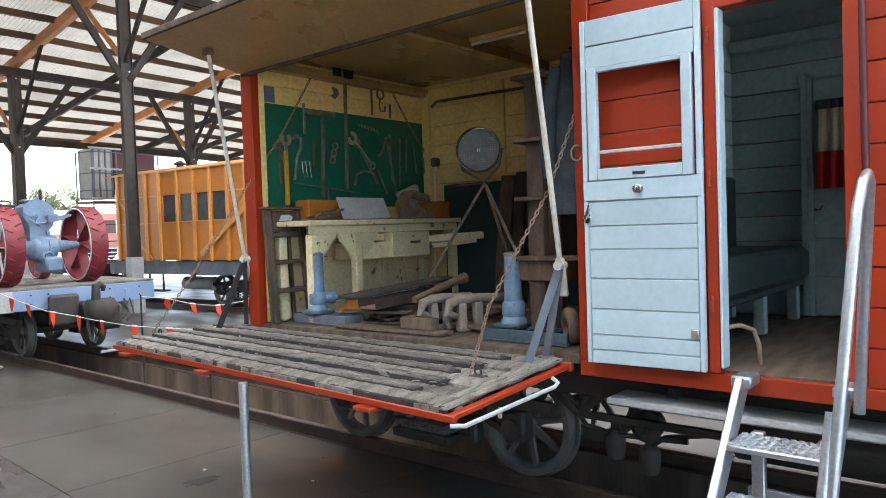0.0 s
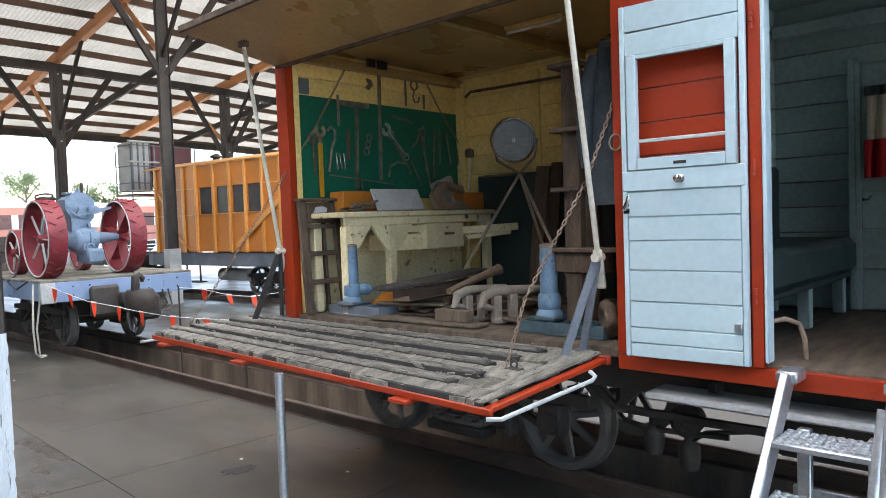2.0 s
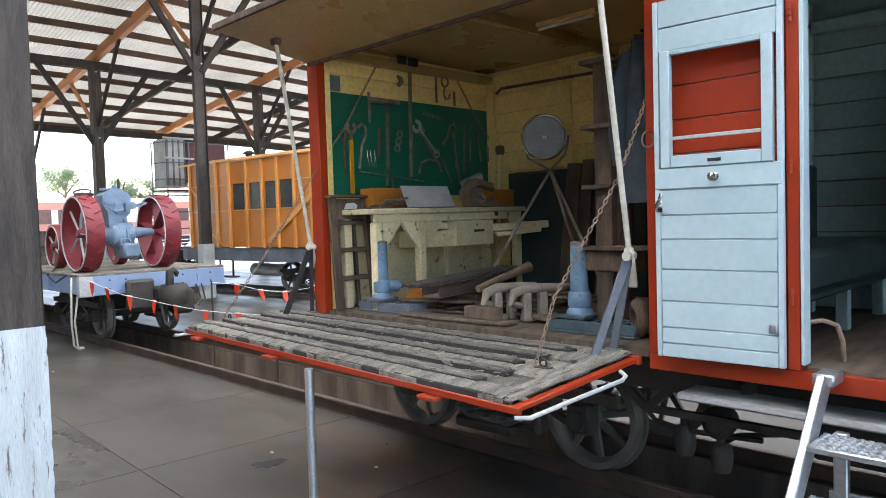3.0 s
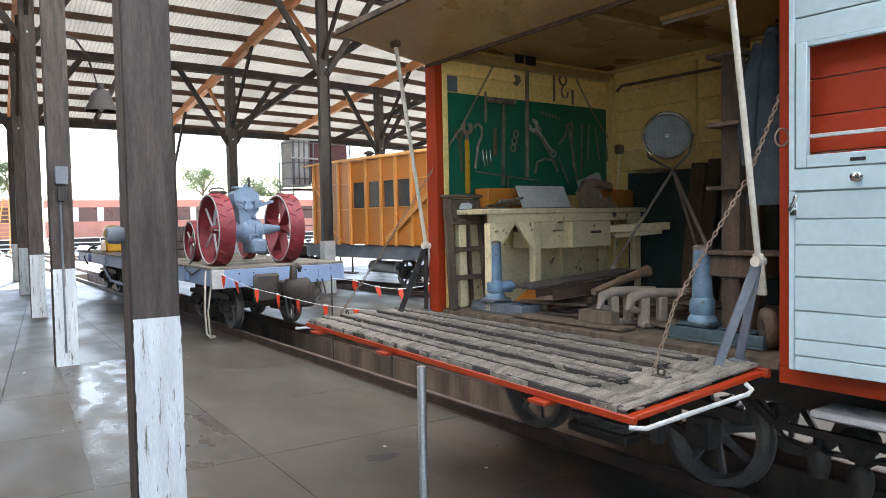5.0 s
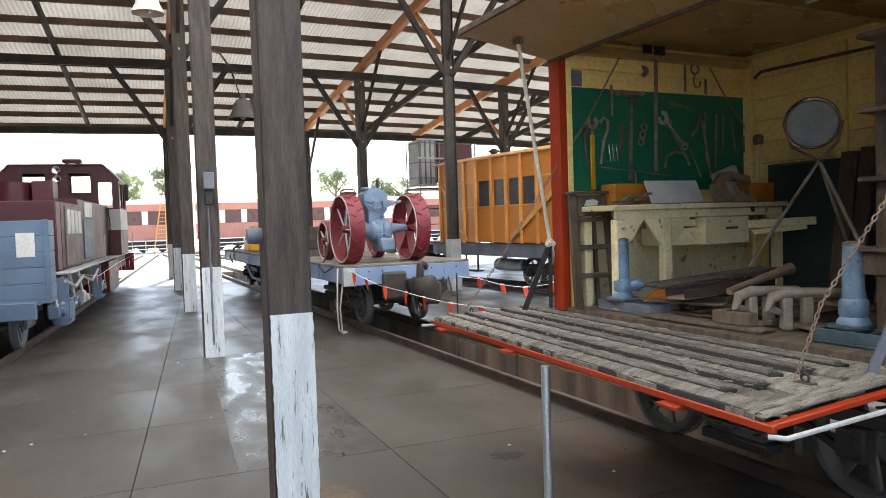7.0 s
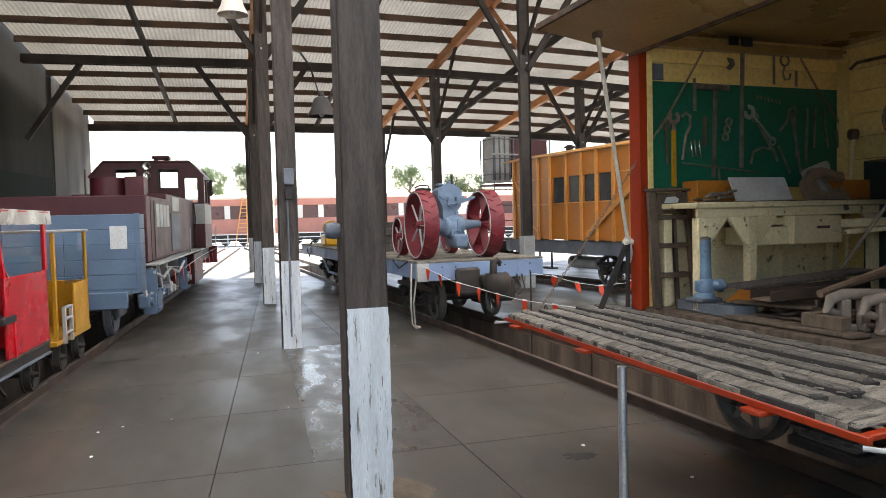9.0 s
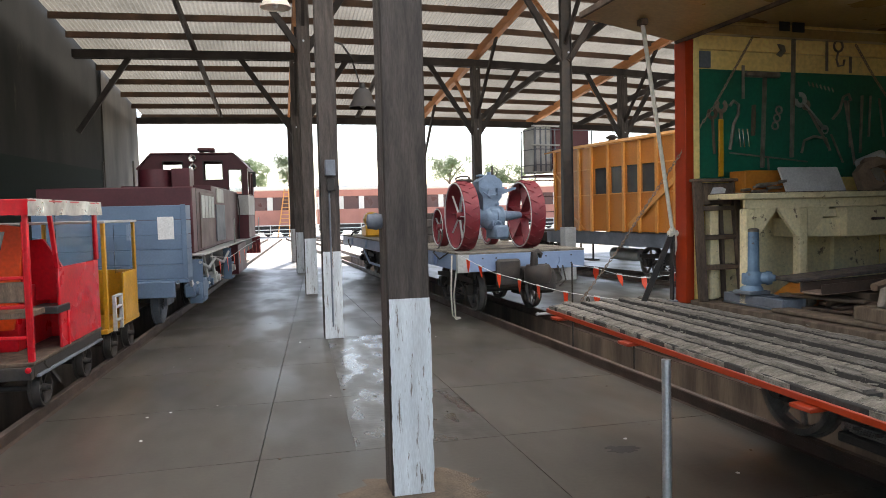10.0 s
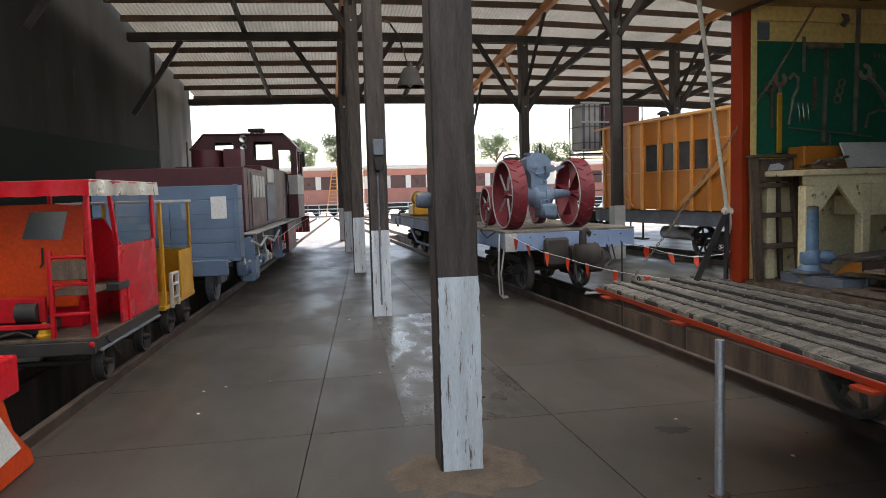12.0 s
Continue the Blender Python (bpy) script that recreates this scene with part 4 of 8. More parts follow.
part("pelmet", cloth(0.70, 1.215, 2.79, 2.86, 5.995, 9, 0.006), LEATHER, cur, "dark pelmet band")
bs = thing("padded_bench", FB, (5.0, 1.55, FLZ), "dark green upholstered bench seat on pale legs", "bench")
g = G()
g.box((4.0, 1.25, 1.50), (5.92, 1.86, 1.76), 0.05)
g.box((4.02, 1.29, 1.46), (5.90, 1.84, 1.51), 0.02)
part("seat", g, LEATHER, bs)
g = G()
g.box((4.05, 1.79, 1.74), (5.92, 1.868, 2.31), 0.03)
part("backrest", g, LEATHER, bs)
for x in (4.9, 5.75):
    part("leg", G().box((x + 0.1, 1.335, FLZ), (x + 0.18, 1.41, 1.46), 0.006), INBLUE, bs, "pale painted leg")
    part("leg", G().box((x, 1.78, FLZ), (x + 0.07, 1.85, 1.45), 0.006), INBLUE, bs, "pale painted leg")
hose = thing("brake_hose", FB, (3.95, 1.14, FLZ), "bent red and grey pipe inside the doorway", "pipe")
g = G()
g.tube([(3.86, 1.20, 1.40), (3.90, 1.15, 1.41), (3.96, 1.10, 1.38), (3.98, 1.08, 1.30), (3.98, 1.075, 1.192)], 0.013, 8)
part("pipe", g, CHAINRUST, hose)

# ---- underframe and bogie of the van ----


def spoked_wheel(name, f, c, r, parent, material=IRON, spokes=8, width=0.12, sgn=-1, label=""):
    """A railway wheel with tread, flange, hub and tapered spokes; the axle runs along x; sgn is the side of the outer face."""
    m = Matrix.Translation(c) @ Matrix.Rotation(radians(90 * sgn), 4, "Y")
    g = G()
    g.lathe([(r * 0.80, 0.0), (r * 0.86, width / 2), (r * 0.985, width / 2), (r, width * 0.4), (r, -width * 0.25), (r + 0.025, -width * 0.3), (r + 0.025, -width / 2),
             (r * 0.82, -width / 2), (r * 0.80, 0.0)], m, 36)
    w = part(name, g, material, parent, label)
    g = G()
    g.lathe([(0, width * 0.6), (r * 0.16, width * 0.6), (r * 0.22, width * 0.3), (r * 0.22, -width * 0.5), (0, -width * 0.5)], m, 16)
    part("hub", g, material, w)
    for k in range(spokes):
        a = math.tau * k / spokes + 0.2
        p, q = Vector((0.18 * r * math.cos(a), 0.18 * r * math.sin(a), 0.0)), Vector((0.84 * r * math.cos(a), 0.84 * r * math.sin(a), 0.0))
        g = G()
        d = (q - p).normalized()
        t = Vector((-d.y, d.x, 0))
        vs = []
        for pt, wd in ((p, 0.14 * r), (q, 0.09 * r)):
            for sx, sz in ((-1, -1), (1, -1), (1, 1), (-1, 1)):
                vs.append(m @ (pt + t * wd / 2 * sx + Vector((0, 0, 0.016 * sz))))
        g.add(vs, [(0, 1, 2, 3), (4, 5, 6, 7), (0, 1, 5, 4), (1, 2, 6, 5), (2, 3, 7, 6), (3, 0, 4, 7)])
        part("spoke", g, material, w)
    return w


def bogie(f, owner, cen, u_mid, base, r, spokes=8):
    """Four wheels, axles, side frames with axle boxes and coil springs."""
    for s in (-1, 1):
        x = cen + s * 0.56
        for uu in (u_mid - base / 2, u_mid + base / 2):
            spoked_wheel("wheel", f, (x, uu, RT + r), r, owner, WHEELIRON, spokes, 0.12, s, "spoked iron wheel")
            g = G()
            xb = cen + s * 0.70
            g.box((xb - 0.07, uu - 0.10, RT + r - 0.10), (xb + 0.07, uu + 0.10, RT + r + 0.12), 0.02)
            g.cyl((xb + s * 0.06, uu, RT + r), (xb + s * 0.11, uu, RT + r), 0.075, n=14)
            part("axle_box", g, IRON, owner)
        g = G()
        xb = cen + s * 0.70
        prof = [(u_mid - base / 2 - 0.3, RT + r + 0.13), (u_mid + base / 2 + 0.3, RT + r + 0.13), (u_mid + base / 2 + 0.3, RT + r + 0.21),
                (u_mid + 0.4, RT + r + 0.26), (u_mid - 0.4, RT + r + 0.26), (u_mid - base / 2 - 0.3, RT + r + 0.21)]
        g.prism([(u, z) for u, z in prof], 0.05, Matrix(((0, 0, 1, xb - 0.025), (1, 0, 0, 0), (0, 1, 0, 0), (0, 0, 0, 1))))
        g.bar((xb, u_mid - base / 2 + 0.12, RT + r - 0.05), (xb, u_mid - 0.28, RT + r + 0.16), 0.04, 0.05)
        g.bar((xb, u_mid + base / 2 - 0.12, RT + r - 0.05), (xb, u_mid + 0.28, RT + r + 0.16), 0.04, 0.05)
        part("side_frame", g, IRON, owner)
        for du in (-0.18, 0.0, 0.18):
            g = G()
            helix = [(xb + 0.045 * math.cos(a * 0.7), u_mid + du + 0.045 * math.sin(a * 0.7), RT + r - 0.16 + a * 0.0085) for a in range(34)]
            g.tube(helix, 0.012, 6)
            part("spring", g, IRON, owner)
        g = G()
        g.box((xb - 0.09, u_mid - 0.3, RT + r - 0.24), (xb + 0.09, u_mid + 0.3, RT + r - 0.17), 0.01)
        part("spring_plank", g, IRON, owner)
    for uu in (u_mid - base / 2, u_mid + base / 2):
        g = G()
        g.cyl((cen - 0.66, uu, RT + r), (cen + 0.66, uu, RT + r), 0.06, n=12)
        part("axle", g, IRON, owner)
    g = G()
    g.box((cen - 0.75, u_mid - 0.14, RT + r - 0.02), (cen + 0.75, u_mid + 0.14, RT + r + 0.30), 0.02)
    part("bolster", g, IRON, owner)


bogie(FB, van, B_CEN, 3.76, 1.80, 0.39)
g = G()
for k in range(6):
    g.bar((4.26, 3.42 + 0.03 * k, 0.40 - 0.016 * k), (4.26, 4.10 - 0.03 * k, 0.40 - 0.016 * k), 0.07, 0.014, 0.002)
part("leaf_spring", g, WHEELIRON, van, "grey leaf spring between the wheels")
for u in (3.36, 4.16):
    g = G()
    g.bar((4.40, u - 0.02, 0.72), (4.40, u + 0.02, 0.26), 0.05, 0.03)
    g.box((4.34, u - 0.05 if u < 4 else u - 0.02, 0.28), (4.46, u + 0.02 if u < 4 else u + 0.05, 0.50), 0.02)
    part("brake_shoe", g, WHEELIRON, van)
part("brake_rod", G().cyl((4.42, 3.36, 0.30), (4.42, 4.16, 0.30), 0.018, n=8), WHEELIRON, van)
bogie(FB, van, B_CEN, -2.6, 1.80, 0.42)
part("footboard", G().box((3.79, -4.0, 0.90), (4.05, 1.90, 0.945), 0.012), GREYPAINT, van, "pale grey footboard")
for u in (1.55, 0.2):
    part("footboard_hanger", G().box((3.98, u, 0.86), (4.16, u + 0.05, 1.0), 0.004), IRON, van)
g = G()
g.lathe([(0, -0.12), (0.06, -0.11), (0.09, -0.07), (0.09, 0.02), (0.105, 0.03), (0.105, 0.055), (0.06, 0.08), (0.035, 0.14), (0, 0.14)],
        Matrix.Translation((4.32, 1.87, 0.66)) @ Matrix.Rotation(radians(-90), 4, "Y"), 18)
part("brake_cylinder", g, IRON, van)
for u, z in ((2.10, 0.50), (1.86, 0.44)):
    g = G()
    g.lathe([(0, -0.10), (0.055, -0.09), (0.07, -0.02), (0.07, 0.05), (0.055, 0.08), (0.03, 0.1), (0.03, 0.16), (0, 0.16)], Matrix.Translation((4.3, u, z)), 14)
    part("dirt_collector", g, IRON, van)
g = G()
g.tube([(4.3, 2.34, 0.86), (4.3, 2.36, 0.65), (4.28, 2.30, 0.60), (4.28, 2.10, 0.57), (4.28, 1.6, 0.60)], 0.018, 8)
g.tube([(4.3, 1.86, 0.52), (4.3, 1.75, 0.6), (4.35, 1.4, 0.66), (4.35, 0.2, 0.68)], 0.016, 8)
part("air_pipe", g, IRON, van)
g = G()
g.cyl((4.5, 1.35, 0.66), (4.5, 0.25, 0.66), 0.17, n=20)
part("air_reservoir", g, IRON, van)
for p, q in (((4.2, 2.62, 0.95), (4.2, 2.32, 0.70)), ((4.2, 2.05, 0.95), (4.2, 2.30, 0.70)), ((4.2, 2.32, 0.70), (4.2, 1.2, 0.70)), ((4.2, -1.2, 0.95), (4.2, -0.4, 0.70))):
    part("truss_rod", G().bar(p, q, 0.04, 0.05), IRON, van)

# ---- aluminium steps up to the crew door ----
st = thing("entrance_steps", FB, (3.2, 0.84, 0), "silver aluminium entrance steps with tread plate and tube handrails", "steps")


def st_at(z):
    return lerp(2.62, 3.56, z / 1.19)


for uu in (1.055, 0.60):
    g = G()
    g.bar((st_at(0.02), uu + 0.02, 0.02), (3.60, uu, 1.17), 0.045, 0.10, 0.008)
    s_ = part("stringer", g, GALV, st)
    part("hook_plate", G().box((3.58, uu - 0.05, 1.14), (3.735, uu + 0.05, 1.20), 0.01), GALV, s_)
    part("back_leg", G().box((3.52, uu - 0.12 if uu > 1 else uu + 0.04, 0.0), (3.57, uu - 0.06 if uu > 1 else uu + 0.10, 0.95), 0.006), GALV, st)
for z in (0.24, 0.475, 0.71, 0.945):
    x = st_at(z)
    g = G()
    g.box((x - 0.10, 0.625, z - 0.03), (x + 0.14, 1.03, z), 0.006)
    tr = part("tread", g, GALV, st)
    g = G()
    for i in range(6):
        for j in range(11):
            c = Vector((x - 0.08 + i * 0.04, 0.65 + j * 0.036, z))
            g.lathe([(0.011, 0.0), (0.009, 0.006), (0.0, 0.008)], Matrix.Translation(c) @ Matrix.Diagonal((1.0, 1.5, 1.0, 1.0)), 6)
    tagged(part("studs", g, GALV, tr, "raised non-slip studs"), kind="stuff")
part("cross_bar", G().box((3.54, 0.62, 0.62), (3.57, 1.02, 0.67), 0.004), GALV, st)
g = G()
g.tube([(2.95, 0.56, 0.50), (3.02, 0.545, 0.86), (3.22, 0.475, 2.0), (3.27, 0.46, 2.12), (3.33, 0.455, 2.15), (3.40, 0.46, 2.12), (3.48, 0.50, 1.6), (3.55, 0.535, 1.10)], 0.024, 12)
part("handrail", g, GALV, st)
g = G()
g.tube([(2.90, 0.585, 0.42), (3.0, 0.58, 0.8), (3.1, 0.555, 1.2)], 0.024, 12)
part("handrail_socket", g, GALV, st)


# ---- inside the van: tool wall, bench and gear ----
brd = thing("tool_board", FB, (5.0, 5.29, 2.23), "dark green tool board on the cream end wall", "board")
part("panel", G().box((3.92, 5.283, 2.23), (6.10, 5.294, 3.17), 0.002), BOARDGREEN, brd)
part("grey_plate", G().box((3.91, 5.27, 3.18), (4.03, 5.286, 3.32), 0.003), UNDERGREY, brd, "small blue-grey plate")
TY = 5.268


def tool(name, label, build, material=TOOLIRON, base=(4, TY, 2.5)):
    g = G()
    build(g)
    return solo(name, g, material, FB, label, "tool", "tools on the wall", base=base)


def rod(g, a, b, w=0.02, d=0.012):
    g.bar((a[0], TY, a[1]), (b[0], TY, b[1]), w, d, 0.003)


def jaw(g, c, ang, r=0.035, gap=1.2):
    """An open spanner jaw: a thick C of radius r at c, its mouth at the angle ang."""
    m = Matrix.Translation((c[0], TY, c[1])) @ Matrix.Rotation(radians(90), 4, "X") @ Matrix.Rotation(ang + gap / 2, 4, "Z")
    g.lathe([(r * 0.5, -0.006), (r * 1.15, -0.006), (r * 1.15, 0.006), (r * 0.5, 0.006), (r * 0.5, -0.006)], m, 14, math.tau - gap)


def spanner(a, b, w, r0, r1):
    def build(g):
        ang = math.atan2(b[1] - a[1], b[0] - a[0])
        rod(g, a, b, w)
        jaw(g, (a[0] - math.cos(ang) * r0 * 0.6, a[1] - math.sin(ang) * r0 * 0.6), ang + math.pi, r0)
        if r1:
            g.ring((b[0], TY, b[1]), (0, 1, 0), r1, 0.008, 14)
    return build


tool("adjustable_spanner", "rusty adjustable spanner hanging on the tool board", spanner((4.04, 2.76), (4.06, 2.44), 0.03, 0.045, 0), OLDWOOD)
adj = tool("pipe_wrench", "rusty pipe wrench with a yellow handle on the tool board", spanner((4.13, 2.82), (4.13, 2.72), 0.035, 0.055, 0), CHAINRUST)
part("handle", G().box((4.10, TY - 0.012, 2.24), (4.15, TY + 0.008, 2.74), 0.006), YELLOW, adj, "worn yellow handle")


def hook_build(g):
    g.tube([(4.22, TY, 2.86), (4.26, TY, 2.90), (4.31, TY, 2.87), (4.31, TY, 2.79), (4.26, TY, 2.70), (4.22, TY, 2.48)], 0.014, 6)


tool("hook_spanner", "dark iron hook spanner on the tool board", hook_build)
for x in (4.31, 4.35, 4.40):
    tool("punch", "short bright steel punch on the tool board", lambda g, x=x: rod(g, (x, 2.66), (x + 0.02, 2.50), 0.014), CHROME)
tool("cold_chisel", "flat cold chisel hanging on the tool board", lambda g: rod(g, (4.36, 3.21), (4.36, 2.92), 0.03))
tool("wooden_mallet_handle", "worn wooden handle hanging on the tool board", lambda g: rod(g, (4.47, 2.87), (4.46, 2.60), 0.045, 0.02), OLDWOOD)


def hammer_build(g):
    rod(g, (4.59, 3.14), (4.56, 2.32), 0.035, 0.025)
    g.box((4.38, TY - 0.03, 3.11), (4.74, TY + 0.02, 3.16), 0.012)


tool("long_pick", "long-handled iron pick hanging on the tool board", hammer_build)
tool("crowbar", "long dark crowbar hanging on the tool board", lambda g: rod(g, (4.90, 3.46), (4.88, 2.41), 0.035, 0.025))


def axe_build(g):
    g.prism([(0, 0), (0.05, 0.05), (0.03, 0.10), (-0.03, 0.11), (0.0, 0.06), (-0.04, 0.02)], 0.02, Matrix.Translation((4.76, TY + 0.012, 3.30)) @ Matrix.Rotation(radians(90), 4, "X"))


tool("axe_head", "rusty axe head on the cream boards", axe_build)
tool("ring_spanner", "large bright open spanner hanging slantwise on the tool board", spanner((5.0, 2.90), (5.25, 2.66), 0.045, 0.06, 0.035), MIRROR)
tool("dark_spanner", "dark flat spanner behind the bright one", spanner((5.05, 2.86), (5.29, 2.51), 0.03, 0.04, 0))
tool("file", "dark file hanging on the cream boards", lambda g: rod(g, (5.27, 3.46), (5.27, 3.19), 0.028))


def loop_build(g):
    g.ring((5.40, TY, 3.42), (0, 1, 0), 0.05, 0.010, 14)
    g.tube([(5.40, TY, 3.37), (5.38, TY, 3.30), (5.40, TY, 3.24), (5.46, TY, 3.25), (5.47, TY, 3.30)], 0.010, 6)


tool("loop_hook", "iron hook with a round loop on the cream boards", loop_build)
tool("short_bar", "short iron bar on the cream boards", lambda g: rod(g, (5.54, 3.33), (5.54, 3.18), 0.03))


def tongs_build(g):
    g.tube([(5.34, TY, 2.76), (5.42, TY, 2.84), (5.46, TY, 2.96), (5.52, TY, 2.99), (5.55, TY, 2.93)], 0.013, 6)
    rod(g, (5.48, 2.93), (5.60, 2.34), 0.028)
    rod(g, (5.52, 2.93), (5.54, 2.50), 0.02)


tool("blacksmith_tongs", "long blacksmith's tongs on the tool board", tongs_build)


def dividers_build(g):
    g.tube([(4.99, TY, 2.45), (5.02, TY, 2.56), (5.13, TY, 2.60), (5.26, TY, 2.58), (5.31, TY, 2.47)], 0.013, 6)


tool("calliper", "bow-legged iron calliper on the tool board", dividers_build)
for a, b, w in (((5.68, 2.98), (5.66, 2.45), 0.028), ((5.78, 2.98), (5.76, 2.60), 0.022), ((5.88, 2.96), (5.94, 2.60), 0.022), ((6.05, 2.78), (6.08, 2.45), 0.03), ((5.32, 2.62), (5.46, 2.36), 0.022)):
    tool("iron_bar", "plain iron bar tool hanging on the tool board", lambda g, a=a, b=b, w=w: rod(g, a, b, w))
tool("long_rod", "long thin rod held level on the tool board", lambda g: (rod(g, (4.22, 2.45), (5.05, 2.37), 0.022), rod(g, (4.62, 2.42), (4.63, 2.30), 0.02)))
for x, z in ((4.74, 2.83), (4.70, 2.69), (4.72, 2.76)):
    tool("shackle", "small dark shackle on the tool board", lambda g, x=x, z=z: g.ring((x, TY, z), (0, 1, 0), 0.032, 0.009, 12))
for i in range(7):
    tool("spring_clip", "thin metal clip on the tool board", lambda g, i=i: rod(g, (5.06 + 0.045 * i, 3.09 - 0.008 * i), (5.08 + 0.045 * i, 3.05 - 0.008 * i), 0.012))

# workbench against the end wall
wb = thing("workbench", FB, (5.0, 4.95, FLZ), "worn cream-painted wooden workbench with a drawer", "workbench")
part("top", G().box((3.89, 4.69, 2.038), (5.99, 5.26, 2.085), 0.008), BENCHCREAM, wb)
part("top_board", G().box((3.90, 4.71, 2.086), (5.98, 5.25, 2.092), 0.002), OLDWOOD, wb, "bare worn wooden top")
part("apron", G().box((3.93, 4.725, 1.962), (5.95, 4.755, 2.036), 0.005), BENCHCREAM, wb)
for x in (3.93, 4.455, 5.86):
    part("leg", G().box((x, 4.72, FLZ), (x + 0.085, 4.80, 1.960), 0.008), BENCHCREAM, wb)
for x in (3.93, 5.86):
    part("leg", G().box((x, 5.15, FLZ), (x + 0.085, 5.235, 2.035), 0.008), BENCHCREAM, wb)
TB = Matrix(((1, 0, 0, 0), (0, 0, -1, 4.752), (0, 1, 0, 0), (0, 0, 0, 1)))
for x, s in ((4.015, 1), (4.455, -1), (4.54, 1), (5.86, -1)):
    d = 0.22 if x < 5 else 0.13
    part("corner_brace", G().prism([(x, 1.962), (x + s * d, 1.962), (x + s * (d - 0.02), 1.935), (x + s * 0.03, 1.95 - d), (x, 1.95 - d)], 0.03, TB), BENCHCREAM, wb)
dr = part("drawer", G().box((4.92, 4.70, 1.712), (5.465, 5.12, 1.958), 0.006), BENCHCREAM, wb)
part("drawer_pull", G().box((5.17, 4.682, 1.842), (5.31, 4.70, 1.865), 0.005), OLDWOOD, dr)
part("drawer_case", G().box((4.545, 4.76, 1.712), (4.915, 5.12, 1.868), 0.005), BENCHCREAM, wb)
part("drawer_case", G().box((4.60, 4.79, 1.880), (4.90, 5.12, 1.945), 0.005), BENCHCREAM, wb)
part("back_panel", G().box((4.02, 5.235, FLZ), (5.86, 5.255, 2.035), 0.003), BENCHCREAM, wb, "cream boarded back")
part("stud", G().box((5.28, 5.19, FLZ), (5.36, 5.233, 1.71), 0.004), BENCHCREAM, wb)
part("vise_jaw", G().bar((5.44, 4.75, 1.875), (6.00, 4.42, 1.895), 0.07, 0.075, 0.008), BENCHCREAM, wb, "cream wooden side arm")
part("vise_jaw", G().bar((5.47, 4.69, 1.80), (5.92, 4.45, 1.84), 0.05, 0.045, 0.008), BENCHCREAM, wb, "cream wooden side arm")


def loose(name, label, category, a, b, material, rot=(0, 0, 0), ch=0.006):
    c = [(p + q) / 2 for p, q in zip(a, b)]
    base = Vector((c[0], c[1], min(a[2], b[2])))
    g = G()
    m = Matrix.Translation(base) @ Euler([radians(r) for r in rot]).to_matrix().to_4x4() @ Matrix.Translation(-base)
    g.box(a, b, ch, m)
    return solo(name, g, material, FB, label, category, base=base)


def open_box(name, label, a, b, material):
    e = thing(name, FB, ((a[0] + b[0]) / 2, (a[1] + b[1]) / 2, a[2]), label, "box")
    t = 0.018
    part("bottom", G().box(a, (b[0], b[1], a[2] + t), 0.003), material, e)
    part("side", G().box(a, (b[0], a[1] + t, b[2]), 0.003), material, e)
    part("side", G().box((a[0], b[1] - t, a[2] + t), b, 0.003), material, e)
    part("side", G().box((a[0], a[1] + t, a[2] + t), (a[0] + t, b[1] - t, b[2]), 0.003), material, e)
    part("side", G().box((b[0] - t, a[1] + t, a[2] + t), (b[0], b[1] - t, b[2]), 0.003), material, e)
    return e


open_box("wooden_box", "orange-brown wooden box on the workbench", (4.16, 5.0, 2.087), (4.58, 5.2, 2.28), ORANGEBOX)
open_box("wooden_box", "orange-brown wooden box at the end of the workbench", (5.66, 4.86, 2.087), (6.0, 5.10, 2.27), ORANGEBOX)
loose("grey_board", "pale grey board leaning on the workbench", "board", (4.40, 4.80, 2.093), (5.02, 4.818, 2.32), BOARDGREY, (-26, 0, 0))
vise = thing("bench_vice", FB, (4.28, 4.86, 2.087), "heap of dark iron vice parts on the workbench", "vice")
rv = random.Random(3)
for k in range(7):
    x, y = rv.uniform(4.12, 4.40), rv.uniform(4.76, 4.94)
    part("iron_piece", G().bar((x - rv.uniform(0.05, 0.14), y, 2.10 + 0.012 * k), (x + rv.uniform(0.03, 0.12), y + rv.uniform(-0.06, 0.06), 2.11 + 0.012 * k), rv.uniform(0.02, 0.04), 0.022), TOOLIRON, vise)


def gclamp(name, m, label, material=OLDWOOD, s=1.0):
    """A heavy C-shaped clamp with a screw."""
    g = G()
    pts = [(0.0, 0.0), (0.0, 0.06), (-0.16, 0.10), (-0.26, 0.08), (-0.30, -0.04), (-0.27, -0.16), (-0.16, -0.20), (0.0, -0.18), (0.0, -0.12), (-0.15, -0.12),
           (-0.21, -0.10), (-0.23, -0.02), (-0.20, 0.03), (-0.14, 0.04)]
    g.prism([(x * s, y * s) for x, y in pts], 0.05 * s, m)
    e = solo(name, g, material, FB, label, "clamp", "clamps", base=m.translation)
    g = G()
    g.cyl(m @ Vector((-0.03 * s, -0.24 * s, 0.025)), m @ Vector((-0.03 * s, -0.05 * s, 0.025)), 0.016 * s, n=8)
    part("screw", g, TOOLIRON, e)
    return e


gclamp("g_clamp", Matrix.Translation((5.42, 4.86, 2.30)) @ Euler((radians(75), radians(-28), radians(8))).to_matrix().to_4x4(), "brown iron clamp lying on the workbench", CLAMPBROWN, 1.15)
gclamp("g_clamp", Matrix.Translation((5.62, 4.84, 2.24)) @ Euler((radians(62), radians(4), radians(-16))).to_matrix().to_4x4(), "brown iron clamp leaning on the workbench", CLAMPBROWN, 1.2)
sack = G()
sack.box((5.48, 5.02, 2.12), (5.80, 5.10, 2.42), 0.035, Matrix.Translation((5.6, 5.05, 2.1)) @ Matrix.Rotation(radians(-18), 4, "Y") @ Matrix.Translation((-5.6, -5.05, -2.1)))
